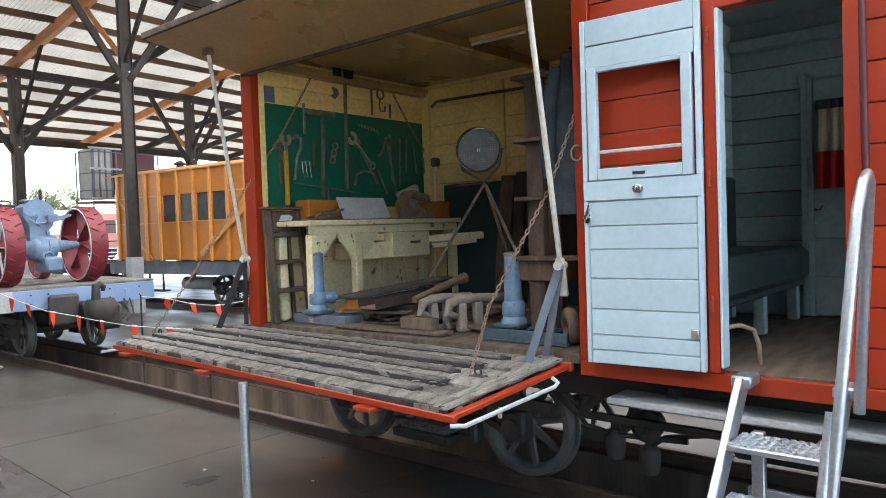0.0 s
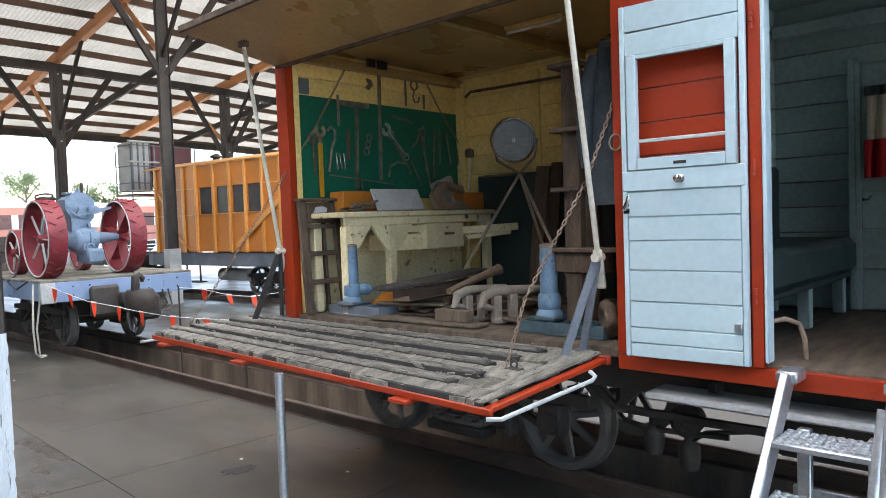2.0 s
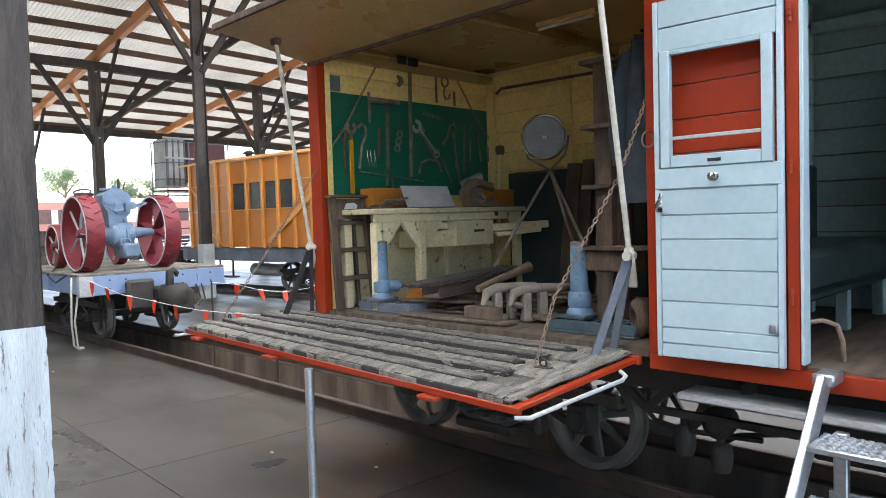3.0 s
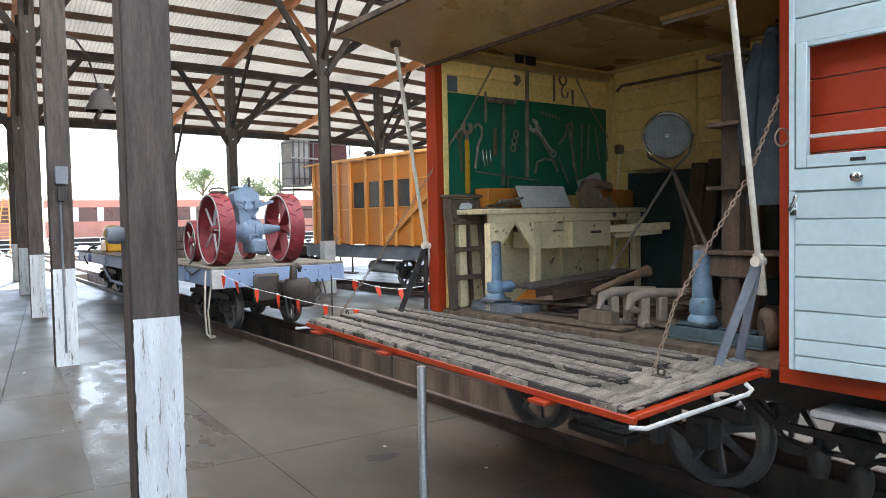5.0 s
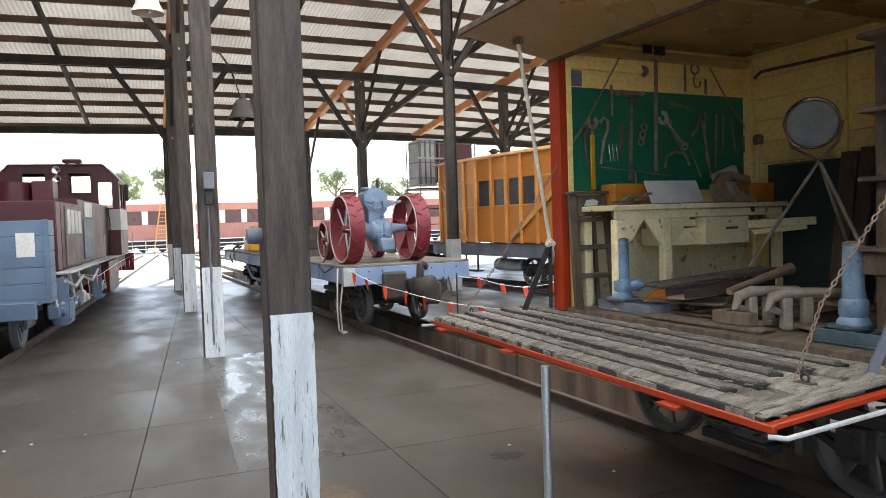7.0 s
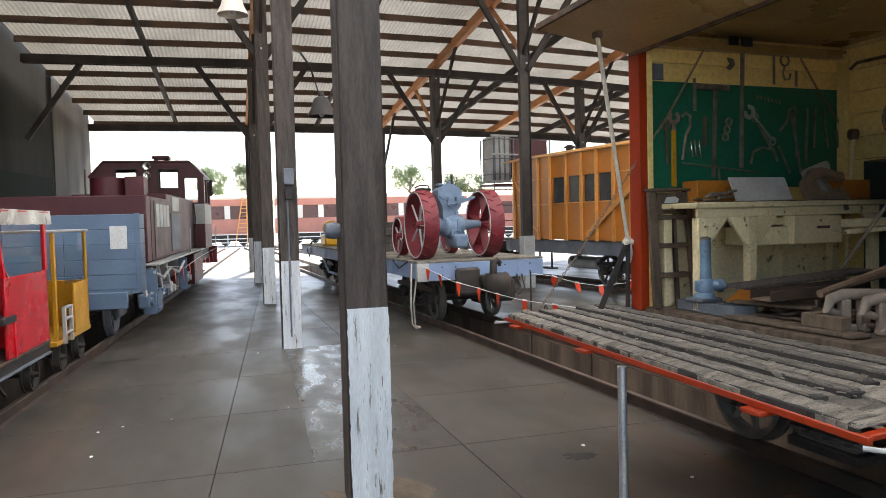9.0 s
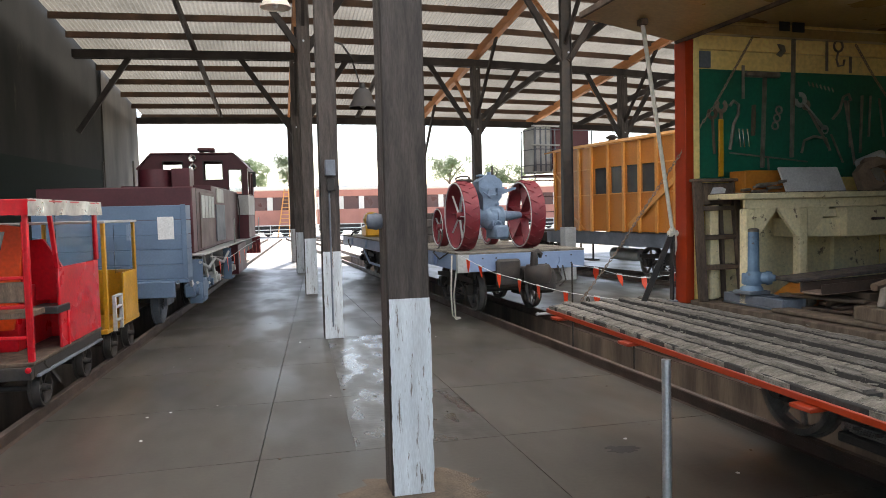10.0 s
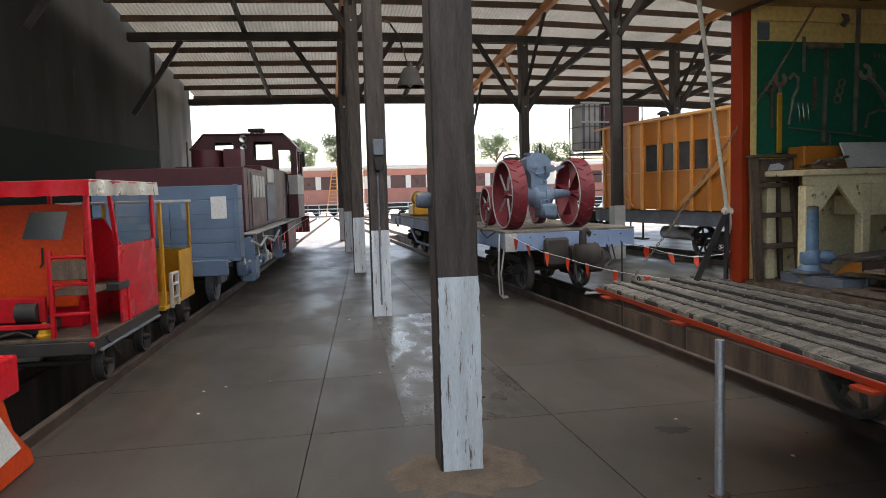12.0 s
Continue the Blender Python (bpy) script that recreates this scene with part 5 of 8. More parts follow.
solo("grey_sack", sack, BOARDGREY, FB, "grey sack leaning against the tool board", "sack", base=(5.6, 5.05, 2.087))

# step ladder against the end wall
lad = thing("wooden_ladder", FB, (4.0, 5.08, FLZ), "short dark wooden step ladder leaning on the end wall", "ladder")
for x0, x1 in ((3.785, 3.80), (4.185, 4.17)):
    part("stile", G().bar((x0, 5.06, FLZ), (x1, 5.16, 2.20), 0.075, 0.045), OLDWOOD, lad)
for x0, x1 in ((3.90, 3.86), (4.10, 4.06)):
    part("back_leg", G().bar((x0, 5.20, FLZ), (x1, 5.205, 2.10), 0.045, 0.03), OLDWOOD, lad)
for z in (1.45, 1.705, 1.95):
    y = lerp(5.05, 5.14, (z - FLZ) / 1.0)
    part("rung", G().box((3.82, y, z), (4.15, y + 0.10, z + 0.04), 0.005), OLDWOOD, lad)
part("top_board", G().box((3.845, 5.135, 2.00), (4.14, 5.16, 2.185), 0.006), OLDWOOD, lad)
part("top_cap", G().box((3.75, 5.09, 2.195), (4.22, 5.20, 2.22), 0.006), OLDWOOD, lad)
g = G()
g.prism([(3.91, 2.085), (3.97, 2.07), (4.06, 2.10), (4.07, 2.13), (4.03, 2.15), (3.94, 2.145)], 0.002, Matrix.Translation((0, 5.133, 0)) @ Matrix.Rotation(radians(90), 4, "X"))
part("paper", g, PAPER, lad, "torn pale paper label")


def screw_jack(name, c, label, base_mat, r, geared):
    """A lifting jack: ribbed column, collar and square foot; the geared one has a bevel box at its side."""
    e = thing(name, FB, c, label, "jack", "lifting jacks")
    m = Matrix.Translation(c)
    g = G()
    g.lathe([(0, 0.50), (r * 0.9, 0.50), (r * 0.94, 0.48), (r, 0.22), (r * 1.02, 0.18), (0, 0.18)], m, 12 if geared else 22)
    part("body", g, JACKBLUE, e)
    g = G()
    g.lathe([(0, 0.185), (r * 1.05, 0.185), (r * 1.28, 0.165), (r * 1.30, 0.09), (r * 1.15, 0.075), (r * 1.45, 0.05), (r * 1.5, 0.03), (0, 0.03)], m, 22)
    part("collar", g, JACKBLUE, e)
    g = G()
    g.lathe([(0, 0.53), (r * 0.6, 0.53), (r * 0.95, 0.52), (r * 0.95, 0.50), (0, 0.50)], m, 18)
    part("head", g, TOOLIRON, e)
    g = G()
    g.box((c[0] - r * 1.7, c[1] - r * 1.7, c[2]), (c[0] + r * 1.7, c[1] + r * 1.7, c[2] + 0.032), 0.008)
    part("foot", g, base_mat, e)
    if geared:
        g = G()
        d = Vector((0.80, -0.55, 0)).normalized()
        p = Vector(c) + Vector((0, 0, 0.13))
        g.cyl(p + d * 0.05, p + d * 0.11, 0.045, 0.05, 14)
        g.cyl(p + d * 0.11, p + d * 0.15, 0.058, 0.050, 14)
        g.cyl(p + d * 0.15, p + d * 0.18, 0.03, 0.026, 10)
        part("bevel_box", g, JACKBLUE, e)
    return e


def jack_base(c, l, label, material):
    e = thing("jack_base", FB, c, label, "jack base", "lifting jacks")
    g = G()
    g.box((c[0] - 0.12, c[1] - l / 2, c[2]), (c[0] + 0.12, c[1] + l / 2, c[2] + 0.015), 0.004)
    part("sole_plate", g, material, e)
    for s in (-0.10, 0.10):
        part("side_rib", G().box((c[0] + s - 0.01, c[1] - l / 2, c[2] + 0.015), (c[0] + s + 0.01, c[1] + l / 2, c[2] + 0.085), 0.004), material, e)
    n = int(l / 0.11)
    for k in range(n + 1):
        y = c[1] - l / 2 + 0.01 + k * (l - 0.02) / n
        part("cross_rib", G().box((c[0] - 0.09, y - 0.008, c[2] + 0.015), (c[0] + 0.09, y + 0.008, c[2] + 0.085), 0.003), material, e)
    return e


jack_base((4.04, 4.66, FLZ), 0.66, "dull blue-grey ribbed iron jack base on the van floor", UNDERGREY)
screw_jack("screw_jack", (4.0, 4.74, FLZ + 0.087), "worn blue geared jack on its ribbed base beside the ladder", UNDERGREY, 0.060, True)
# Loose round iron knob beside the jack base.
g = G()
g.lathe([(0, 0), (0.05, 0), (0.06, 0.03), (0.045, 0.07), (0.02, 0.08), (0, 0.08)], Matrix.Translation((4.20, 4.40, FLZ + 0.06)) @ Euler((radians(70), 0, radians(40))).to_matrix().to_4x4(), 14)
solo("iron_weight", g, TOOLIRON, FB, "round iron knob lying by the jack base", "weight", base=(4.20, 4.40, FLZ))
jack_base((4.06, 2.58, FLZ), 0.66, "dark teal ribbed iron jack base on the van floor", DARKBLUE)
screw_jack("screw_jack", (4.115, 2.765, FLZ + 0.08), "worn blue screw jack on a teal base beside the door post", DARKBLUE, 0.063, False)
roll = G()
roll.ring((4.05, 2.27, FLZ + 0.125), (0.7, -0.7, 0.1), 0.085, 0.042, 20, 10)
solo("rubber_ring", roll, OLDWOOD, FB, "brown round buffer ring standing on the floor", "ring", base=(4.05, 2.27, FLZ))

# spot lamp on a tripod
LC = Vector((5.05, 3.73, 2.66))
lam = thing("spot_lamp", FB, (5.1, 3.66, FLZ), "round caged spot lamp on a tripod of grey tubes", "lamp")
lm = Matrix.Translation(LC) @ Matrix.Diagonal((0.86, 0.86, 0.86, 1)) @ Vector((-0.80, -0.60, 0.02)).to_track_quat("Z", "Y").to_matrix().to_4x4()
g = G()
g.lathe([(0.0, -0.16), (0.10, -0.15), (0.19, -0.08), (0.225, 0.0), (0.225, 0.05), (0.215, 0.055), (0.205, 0.02), (0.18, -0.06), (0.0, -0.12)], lm, 32)
hd = part("housing", g, TOOLIRON, lam, "dark drum-shaped housing")
g = G()
g.lathe([(0.0, -0.09), (0.10, -0.06), (0.17, -0.01), (0.203, 0.024), (0.0, 0.024)], lm, 32)
part("lens", g, LENS, lam, "ribbed pale lens")
g = G()
g.ring(lm @ Vector((0, 0, 0.052)), lm.to_3x3() @ Vector((0, 0, 1)), 0.191, 0.012, 36, 6)
part("rim", g, CHROME, lam, "studded metal rim")
for k in range(-8, 9):
    h = 0.21 * math.sqrt(max(0.0, 1 - (k / 8.6) ** 2))
    d = 0.21 * k / 8.6
    part("guard_wire", G().bar(lm @ Vector((d, -h, 0.045)), lm @ Vector((d, h, 0.045)), 0.0055, 0.004, 0.0), TOOLIRON, lam)
    part("guard_wire", G().bar(lm @ Vector((-h, d, 0.048)), lm @ Vector((h, d, 0.048)), 0.0055, 0.004, 0.0), TOOLIRON, lam)
g = G()
g.lathe([(0, 0), (0.02, 0), (0.02, 0.01), (0, 0.014)], lm @ Matrix.Translation((0, 0, 0.03)), 10)
part("bulb", g, BULB, lam)
TOP = Vector((5.06, 3.68, 2.37))
g = G()
g.tube([LC + Vector((0.02, 0.24, 0.0)), LC + Vector((0.02, 0.20, -0.16)), TOP, LC + Vector((0.02, -0.20, -0.16)), LC + Vector((0.02, -0.24, 0.0))], 0.012, 8)
part("yoke", g, TOOLIRON, lam)
part("cross_arm", G().bar(TOP + Vector((0.0, 0.42, 0.0)), TOP + Vector((0.0, -0.05, 0.0)), 0.02, 0.02), OLDWOOD, lam)
for q in ((5.0, 4.42, 1.38), (5.0, 3.13, 1.38), (5.75, 3.75, FLZ)):
    g = G()
    g.cyl(TOP, q, 0.014, n=8)
    part("tripod_leg", g, CLAMPGREY, lam)

# dark panel, planks and iron stacked at the back
loose("leaning_board", "large dark board leaning on the back wall", "board", (6.02, 3.3, FLZ), (6.09, 4.95, 2.45), LEATHER)
for y, z, x, w in ((4.05, 2.50, 5.86, 0.16), (3.86, 2.52, 5.80, 0.13), (3.70, 2.2, 5.88, 0.10)):
    loose("leaning_plank", "old grey-brown plank leaning against the back wall", "plank", (x, y, FLZ), (x + 0.045, y + w, z), OLDWOOD, (3, 5, 0))
ch = thing("steel_channel", FB, (4.4, 4.1, 1.33), "rusty red steel channel lying across the floor gear", "channel")
part("web", G().bar((3.97, 4.10, 1.352), (4.85, 4.02, 1.395), 0.20, 0.014, 0.002), CHAINRUST, ch)
for d in (-0.096, 0.096):
    part("flange", G().bar((3.97, 4.10 + d, 1.385), (4.85, 4.02 + d, 1.428), 0.012, 0.07, 0.002), RUST, ch)
pl = G()
pl.bar((3.93, 4.30, 1.435), (5.08, 4.16, 1.515), 0.24, 0.03, 0.006)
solo("dark_board", pl, TIMBER, FB, "dark sooty board lying on the channel", "board", base=(4.5, 4.2, 1.42))
pk = G()
pk.tube([(4.28, 3.86, 1.40), (4.6, 3.88, 1.46), (4.92, 3.90, 1.515), (5.0, 3.90, 1.525)], [0.03, 0.032, 0.04, 0.055], 9)
solo("iron_bar", pk, CLAMPBROWN, FB, "dusty thick-ended iron bar resting on the gear", "bar", base=(4.6, 3.88, 1.4))
rh = random.Random(17)
for k in range(13):
    x, y = rh.uniform(4.18, 4.75), rh.uniform(3.15, 4.55)
    a = radians(rh.choice((0, 0, 90)) + rh.uniform(-18, 18))
    l, w, z = rh.uniform(0.3, 0.75), rh.uniform(0.07, 0.16), FLZ + 0.004 + 0.022 * (k % 6)
    d = Vector((math.sin(a), math.cos(a), rh.uniform(0, 0.05))) * l / 2
    c = Vector((x, y, z + 0.012))
    g = G()
    g.bar(c - d, c + d, w, 0.022, 0.004)
    solo("loose_board", g, DUSTWOOD if k % 3 else OLDWOOD, FB, "dusty loose board in the heap on the van floor", "board", "boards on the van floor", base=(x, y, z))
for x in (4.35, 4.8):
    loose("floor_block", "dusty timber block under the channel", "block", (x, 3.95, FLZ), (x + 0.14, 4.35, 1.345), DUSTWOOD)
loose("loose_plank", "dusty plank lying along the opening", "plank", (3.86, 3.25, FLZ + 0.003), (4.02, 4.35, FLZ + 0.03), DUSTWOOD, (0, 0, 2))
loose("folded_canvas", "folded orange-brown canvas on the floor", "canvas", (4.20, 4.46, FLZ), (4.52, 4.78, FLZ + 0.13), ORANGEBOX, (6, -14, 24), 0.05)


def rail_tongs(c, label, turn):
    """A cast lifting clamp: a thick bent arm on two hooked legs."""
    m = Matrix.Translation(c) @ Matrix.Rotation(radians(turn), 4, "Z")
    e = thing("rail_clamp", FB, c, label, "clamp", "rail clamps")
    g = G()
    g.tube([m @ Vector(p) for p in ((0, -0.36, 0.24), (0, -0.18, 0.245), (0, 0.02, 0.25), (0, 0.12, 0.22), (0, 0.14, 0.15), (0, 0.06, 0.12))],
           [0.032, 0.036, 0.038, 0.038, 0.034, 0.024], 10)
    part("arm", g, CLAMPGREY, e, "dusty grey iron arm")
    for y in (0.02, -0.12):
        g = G()
        g.box((-0.035, y - 0.035, 0.02), (0.035, y + 0.035, 0.22), 0.012, m)
        g.box((-0.05, y - 0.07, 0.0), (0.05, y + 0.035, 0.05), 0.012, m)
        part("hooked_leg", g, CLAMPGREY, e)
    return e


rail_tongs((4.12, 3.50, FLZ), "dusty iron rail clamp on the van floor", 78)
rail_tongs((4.20, 3.28, FLZ), "dusty iron rail clamp beside another on the floor", 66)
loose("wooden_chock", "dusty wooden chock under the rail clamps", "chock", (3.93, 3.38, FLZ + 0.03), (4.02, 3.70, FLZ + 0.12), DUSTWOOD)

# tall rack with a coat beside the door post
rk = thing("tool_rack", FB, (4.35, 2.5, FLZ), "dark brown wooden rack beside the door post", "rack")
for x, y in ((4.12, 2.50), (4.55, 2.62)):
    part("upright", G().box((x, y, FLZ), (x + 0.07, y + 0.13, 3.0), 0.006), OLDWOOD, rk)
for z, o in ((2.98, True), (2.55, True), (1.74, True), (2.15, False)):
    part("shelf_board", G().box((4.06, 2.2 if z < 2 else 2.47, z), (4.22, 2.70, z + 0.03), 0.005), OLDWOOD, rk)
part("upright", G().box((4.12, 2.12, FLZ), (4.18, 2.2, 2.6), 0.006), OLDWOOD, rk)
part("tool_box", G().box((4.10, 2.32, 1.60), (4.5, 2.7, 1.738), 0.006), OLDWOOD, rk)
coat = G()
n = 26
vs, fs = [], []
for j in range(15):
    z = lerp(3.12, 2.05, j / 14)
    rw = lerp(0.05, 0.17, min(1, j / 4)) + 0.02 * math.sin(j)
    for i in range(n):
        a = math.tau * i / n
        k = 1 + 0.16 * math.sin(5 * a + j * 0.25) + 0.08 * math.sin(9 * a)
        vs.append((4.22 + 0.085 * k * math.cos(a), 2.30 + rw * k * math.sin(a), z))
for j in range(14):
    for i in range(n):
        fs.append((j * n + i, j * n + (i + 1) % n, j * n + n + (i + 1) % n, j * n + n + i))
fs += [tuple(range(n)), tuple(range(14 * n, 15 * n))]
coat.add(vs, fs)
coat_thing = thing("hanging_coat", FB, (4.22, 2.30, 2.05), "blue-grey work coat hanging beside the door post", "coat")
part("body", coat, CANVAS, coat_thing)
for d in (-0.12, 0.14):
    g = G()
    g.tube([(4.17, 2.30 + d * 0.6, 3.02), (4.13, 2.30 + d, 2.8), (4.12, 2.30 + d * 1.1, 2.5), (4.13, 2.30 + d, 2.3)], [0.05, 0.06, 0.055, 0.045], 10)
    part("sleeve", g, CANVAS, coat_thing)
g = G()
g.ring((4.20, 2.29, 3.08), (0.2, 0, 1), 0.06, 0.025, 16, 8)
part("collar", g, CANVAS, coat_thing)
hk = G()
hk.tube([(4.22, 2.05, 3.10), (4.22, 2.18, 3.17), (4.22, 2.32, 3.16)], 0.01, 6)
solo("coat_hook", hk, IRON, FB, "dark iron coat hook", "hook", base=(4.22, 2.05, 3.1))
# pipe rail and battens on the back wall, corner lantern, ceiling tube
g = G()
g.tube([(6.06, 5.12, 3.34), (6.05, 5.04, 3.385), (6.05, 2.2, 3.34)], 0.016, 8)
solo("wall_pipe", g, OLDWOOD, FB, "dark pipe along the back wall", "pipe", base=(6.05, 3.6, 3.35))
for y in (4.16, 2.9):
    loose("wall_batten", "cream batten on the back wall", "batten", (6.085, y, FLZ), (6.118, y + 0.11, 3.5), CREAM)
loose("wall_batten", "cream corner batten on the end wall", "batten", (6.06, 5.18, FLZ), (6.115, 5.28, 3.5), CREAM)
broom = thing("hanging_brush", FB, (6.0, 5.05, 2.3), "old brush and stick standing in the corner", "brush")
part("stick", G().bar((5.98, 5.12, FLZ), (6.0, 5.03, 2.75), 0.03, 0.03), BENCHCREAM, broom)
part("head", G().box((5.95, 5.0, 2.66), (6.05, 5.08, 2.76), 0.02), OLDWOOD, broom)
tl = thing("ceiling_tube_lamp", FB, (4.86, 3.38, 3.56), "slim unlit tube lamp under the ceiling", "lamp")
part("housing", G().box((4.82, 3.05, 3.555), (4.90, 3.72, 3.59), 0.006), CREAM, tl)
g = G()
g.cyl((4.86, 3.08, 3.54), (4.86, 3.69, 3.54), 0.013, n=10)
part("tube", g, BULB, tl)


# ---- flat wagon with an old tractor on the middle track ----
fl = thing("flat_wagon", FB, (B_CEN, 18.0, RT), "slate-blue flat railway wagon with a worn plank deck", "railway wagon")
D0, D1 = 11.65, 24.6
part("end_beam", G().box((3.75, D0, 0.93), (6.17, D0 + 0.09, 1.235), 0.008), FLATBLUE, fl)
part("end_beam", G().box((3.75, D1 - 0.09, 0.93), (6.17, D1, 1.235), 0.008), FLATBLUE, fl)
part("side_beam", G().box((3.76, D0 + 0.09, 0.96), (3.84, D1 - 0.09, 1.235), 0.008), FLATBLUE, fl)
part("side_beam", G().box((6.08, D0 + 0.09, 0.96), (6.16, D1 - 0.09, 1.235), 0.008), FLATBLUE, fl)
part("corner_plate", G().box((3.742, D0 - 0.006, 0.925), (3.95, D0 + 0.1, 1.24), 0.006), GREYPAINT, fl, "pale grey painted corner")
k = 0
y = D0
while y < D1 - 0.1:
    part("deck_plank", G().box((3.75, y + 0.004, 1.237), (6.17, min(y + 0.236, D1), 1.275), 0.006), DECK, fl)
    y += 0.24
for x in (3.98, 5.7):
    g = G()
    g.tube([(x - 0.05, D0 - 0.005, 1.14), (x - 0.05, D0 - 0.04, 1.13), (x - 0.05, D0 - 0.04, 1.04), (x - 0.05, D0 - 0.005, 1.03)], 0.008, 6)
    part("rope_hook", g, FLATBLUE, fl)
for x in (4.2, 4.45, 5.4, 5.9):
    for z in (1.02, 1.16):
        g = G()
        g.cyl((x, D0 - 0.012, z), (x, D0, z), 0.014, n=8)
        part("rivet", g, IRON, fl)
for y in (13.0, 15.4, 17.8, 20.2, 22.6):
    part("stake_pocket", G().box((3.70, y, 1.0), (3.76, y + 0.12, 1.2), 0.006), FLATBLUE, fl)
bogie(FB, fl, B_CEN, 13.45, 1.70, 0.40)
bogie(FB, fl, B_CEN, 22.8, 1.70, 0.40)
part("centre_sill", G().box((4.75, D0 + 0.1, 0.80), (5.17, D1 - 0.1, 1.22), 0.01), IRON, fl)
part("truss_bar", G().bar((3.9, 14.6, 0.95), (3.9, 15.6, 0.55), 0.04, 0.06), FLATBLUE, fl)
part("truss_bar", G().bar((3.9, 15.6, 0.55), (3.9, 20.6, 0.55), 0.04, 0.06), FLATBLUE, fl)
part("truss_bar", G().bar((3.9, 20.6, 0.55), (3.9, 21.6, 0.95), 0.04, 0.06), FLATBLUE, fl)
# coupler with upturned hook
g = G()
g.box((4.84, D0 - 0.30, 0.78), (5.10, D0, 1.0), 0.03)
cp = part("coupler", g, IRON, fl, "black iron coupler")
g = G()
g.lathe([(0, -0.16), (0.20, -0.16), (0.24, -0.08), (0.24, 0.08), (0.20, 0.16), (0, 0.16)], Matrix.Translation((5.08, D0 - 0.36, 0.88)), 18, math.tau)
part("bell", g, IRON, cp)
g = G()
g.tube([(4.97, D0 - 0.42, 0.92), (4.97, D0 - 0.46, 1.12), (4.98, D0 - 0.44, 1.24), (5.05, D0 - 0.42, 1.27), (5.11, D0 - 0.42, 1.22), (5.10, D0 - 0.42, 1.16)], [0.07, 0.07, 0.065, 0.055, 0.045, 0.025], 8)
part("hook", g, IRON, cp)
g = G()
g.box((4.42, D0 - 0.16, 0.66), (4.86, D0 - 0.01, 1.14), 0.04)
part("draw_gear", g, IRON, cp)
g = G()
g.box((5.1, D0 - 0.24, 0.52), (5.50, D0 - 0.01, 0.95), 0.06)
part("draw_gear", g, IRON, cp)
g = G()
g.tube([(4.9, D0 - 0.3, 0.8), (4.88, D0 - 0.34, 0.6), (4.9, D0 - 0.36, 0.42), (4.95, D0 - 0.38, 0.36), (5.0, D0 - 0.36, 0.44)], 0.03, 8)
part("vacuum_hose", g, BLACK, cp)
g = G()
g.tube([(5.62, D0 - 0.02, 0.98), (5.66, D0 - 0.1, 0.75), (5.55, D0 - 0.12, 0.66), (5.40, D0 - 0.1, 0.72)], 0.014, 8)
g.tube([(5.72, D0 - 0.02, 0.98), (5.74, D0 - 0.1, 0.72), (5.60, D0 - 0.12, 0.62)], 0.014, 8)
part("safety_loop", g, IRON, cp)
# pale rope hanging from the corner
rope = G()
rope.tube([(3.72, 11.9, 1.22), (3.69, 11.85, 0.95), (3.72, 12.0, 0.5), (3.80, 12.2, 0.12), (3.90, 12.3, 0.03), (4.0, 12.36, 0.03), (4.02, 12.44, 0.03), (3.92, 12.40, 0.05),
           (3.80, 12.1, 0.5), (3.80, 11.9, 0.95), (3.78, 11.9, 1.22)], 0.015, 8)
solo("hanging_rope", rope, STEELWHITE, FB, "pale rope hanging from the wagon corner to the floor", "rope", base=(3.72, 11.6, 0.01))
g = G()
g.tube([(3.74, 12.2, 1.25), (3.70, 12.6, 1.12), (3.72, 13.1, 1.22), (3.9, 13.3, 1.30), (4.0, 13.4, 1.5), (4.1, 13.7, 1.62)], 0.014, 8)
solo("dark_cable", g, BLACK, FB, "dark cable looped over the wagon side", "cable", base=(3.74, 12.2, 1.1))

TR = thing("old_tractor", FB, (4.7, 12.6, 1.275), "old grey-blue tractor with crimson steel wheels on the flat wagon", "tractor")


def tractor_wheel(c, r, w, rounds, spokes, label, broad=False):
    m = Matrix.Translation(c) @ Matrix.Rotation(radians(-90), 4, "Y")
    g = G()
    g.lathe([(r - 0.035, -w / 2), (r, -w / 2), (r, w / 2), (r - 0.03, w / 2), (r - 0.05, w / 2 - 0.01), (r - 0.03, w / 2 - 0.03), (r - 0.03, -w / 2 + 0.03), (r - 0.035, -w / 2)], m, 44)
    wh = part("wheel", g, WHEELRED, TR, label)
    g = G()
    g.ring(m @ Vector((0, 0, w / 2)), (1, 0, 0), r - 0.025, 0.014, 44, 6)
    part("rim_edge", g, GREYPAINT, wh, "pale worn rim edge")
    g = G()
    g.lathe([(0, 0.10), (0.055, 0.10), (0.075, 0.05), (0.085, -0.06), (0, -0.06)], m, 16)
    part("hub", g, WHEELRED, wh)
    for k in range(spokes):
        a = math.tau * k / spokes + 0.25
        s = 0.04 if k % 2 else -0.04
        p, q = m @ Vector((0.06 * math.cos(a), 0.06 * math.sin(a), s)), m @ Vector(((r - 0.035) * math.cos(a), (r - 0.035) * math.sin(a), s * 0.6))
        part("spoke", G().bar(p, q, 0.17 if broad else 0.034, 0.016), GREYPAINT if k % 2 and not broad else WHEELRED, wh)
    if rounds:
        for k in range(18):
            a = math.tau * k / 18
            for s in (-1, 1):
                aa = a + (0.17 if s > 0 else 0)
                p = m @ Vector(((r + 0.004) * math.cos(aa), (r + 0.004) * math.sin(aa), s * 0.02))
                q = m @ Vector(((r + 0.004) * math.cos(aa + 0.1), (r + 0.004) * math.sin(aa + 0.1), s * (w / 2 - 0.01)))
                part("cleat", G().bar(p, q, 0.02, 0.02, 0.002), WHEELRED, wh)
    return wh


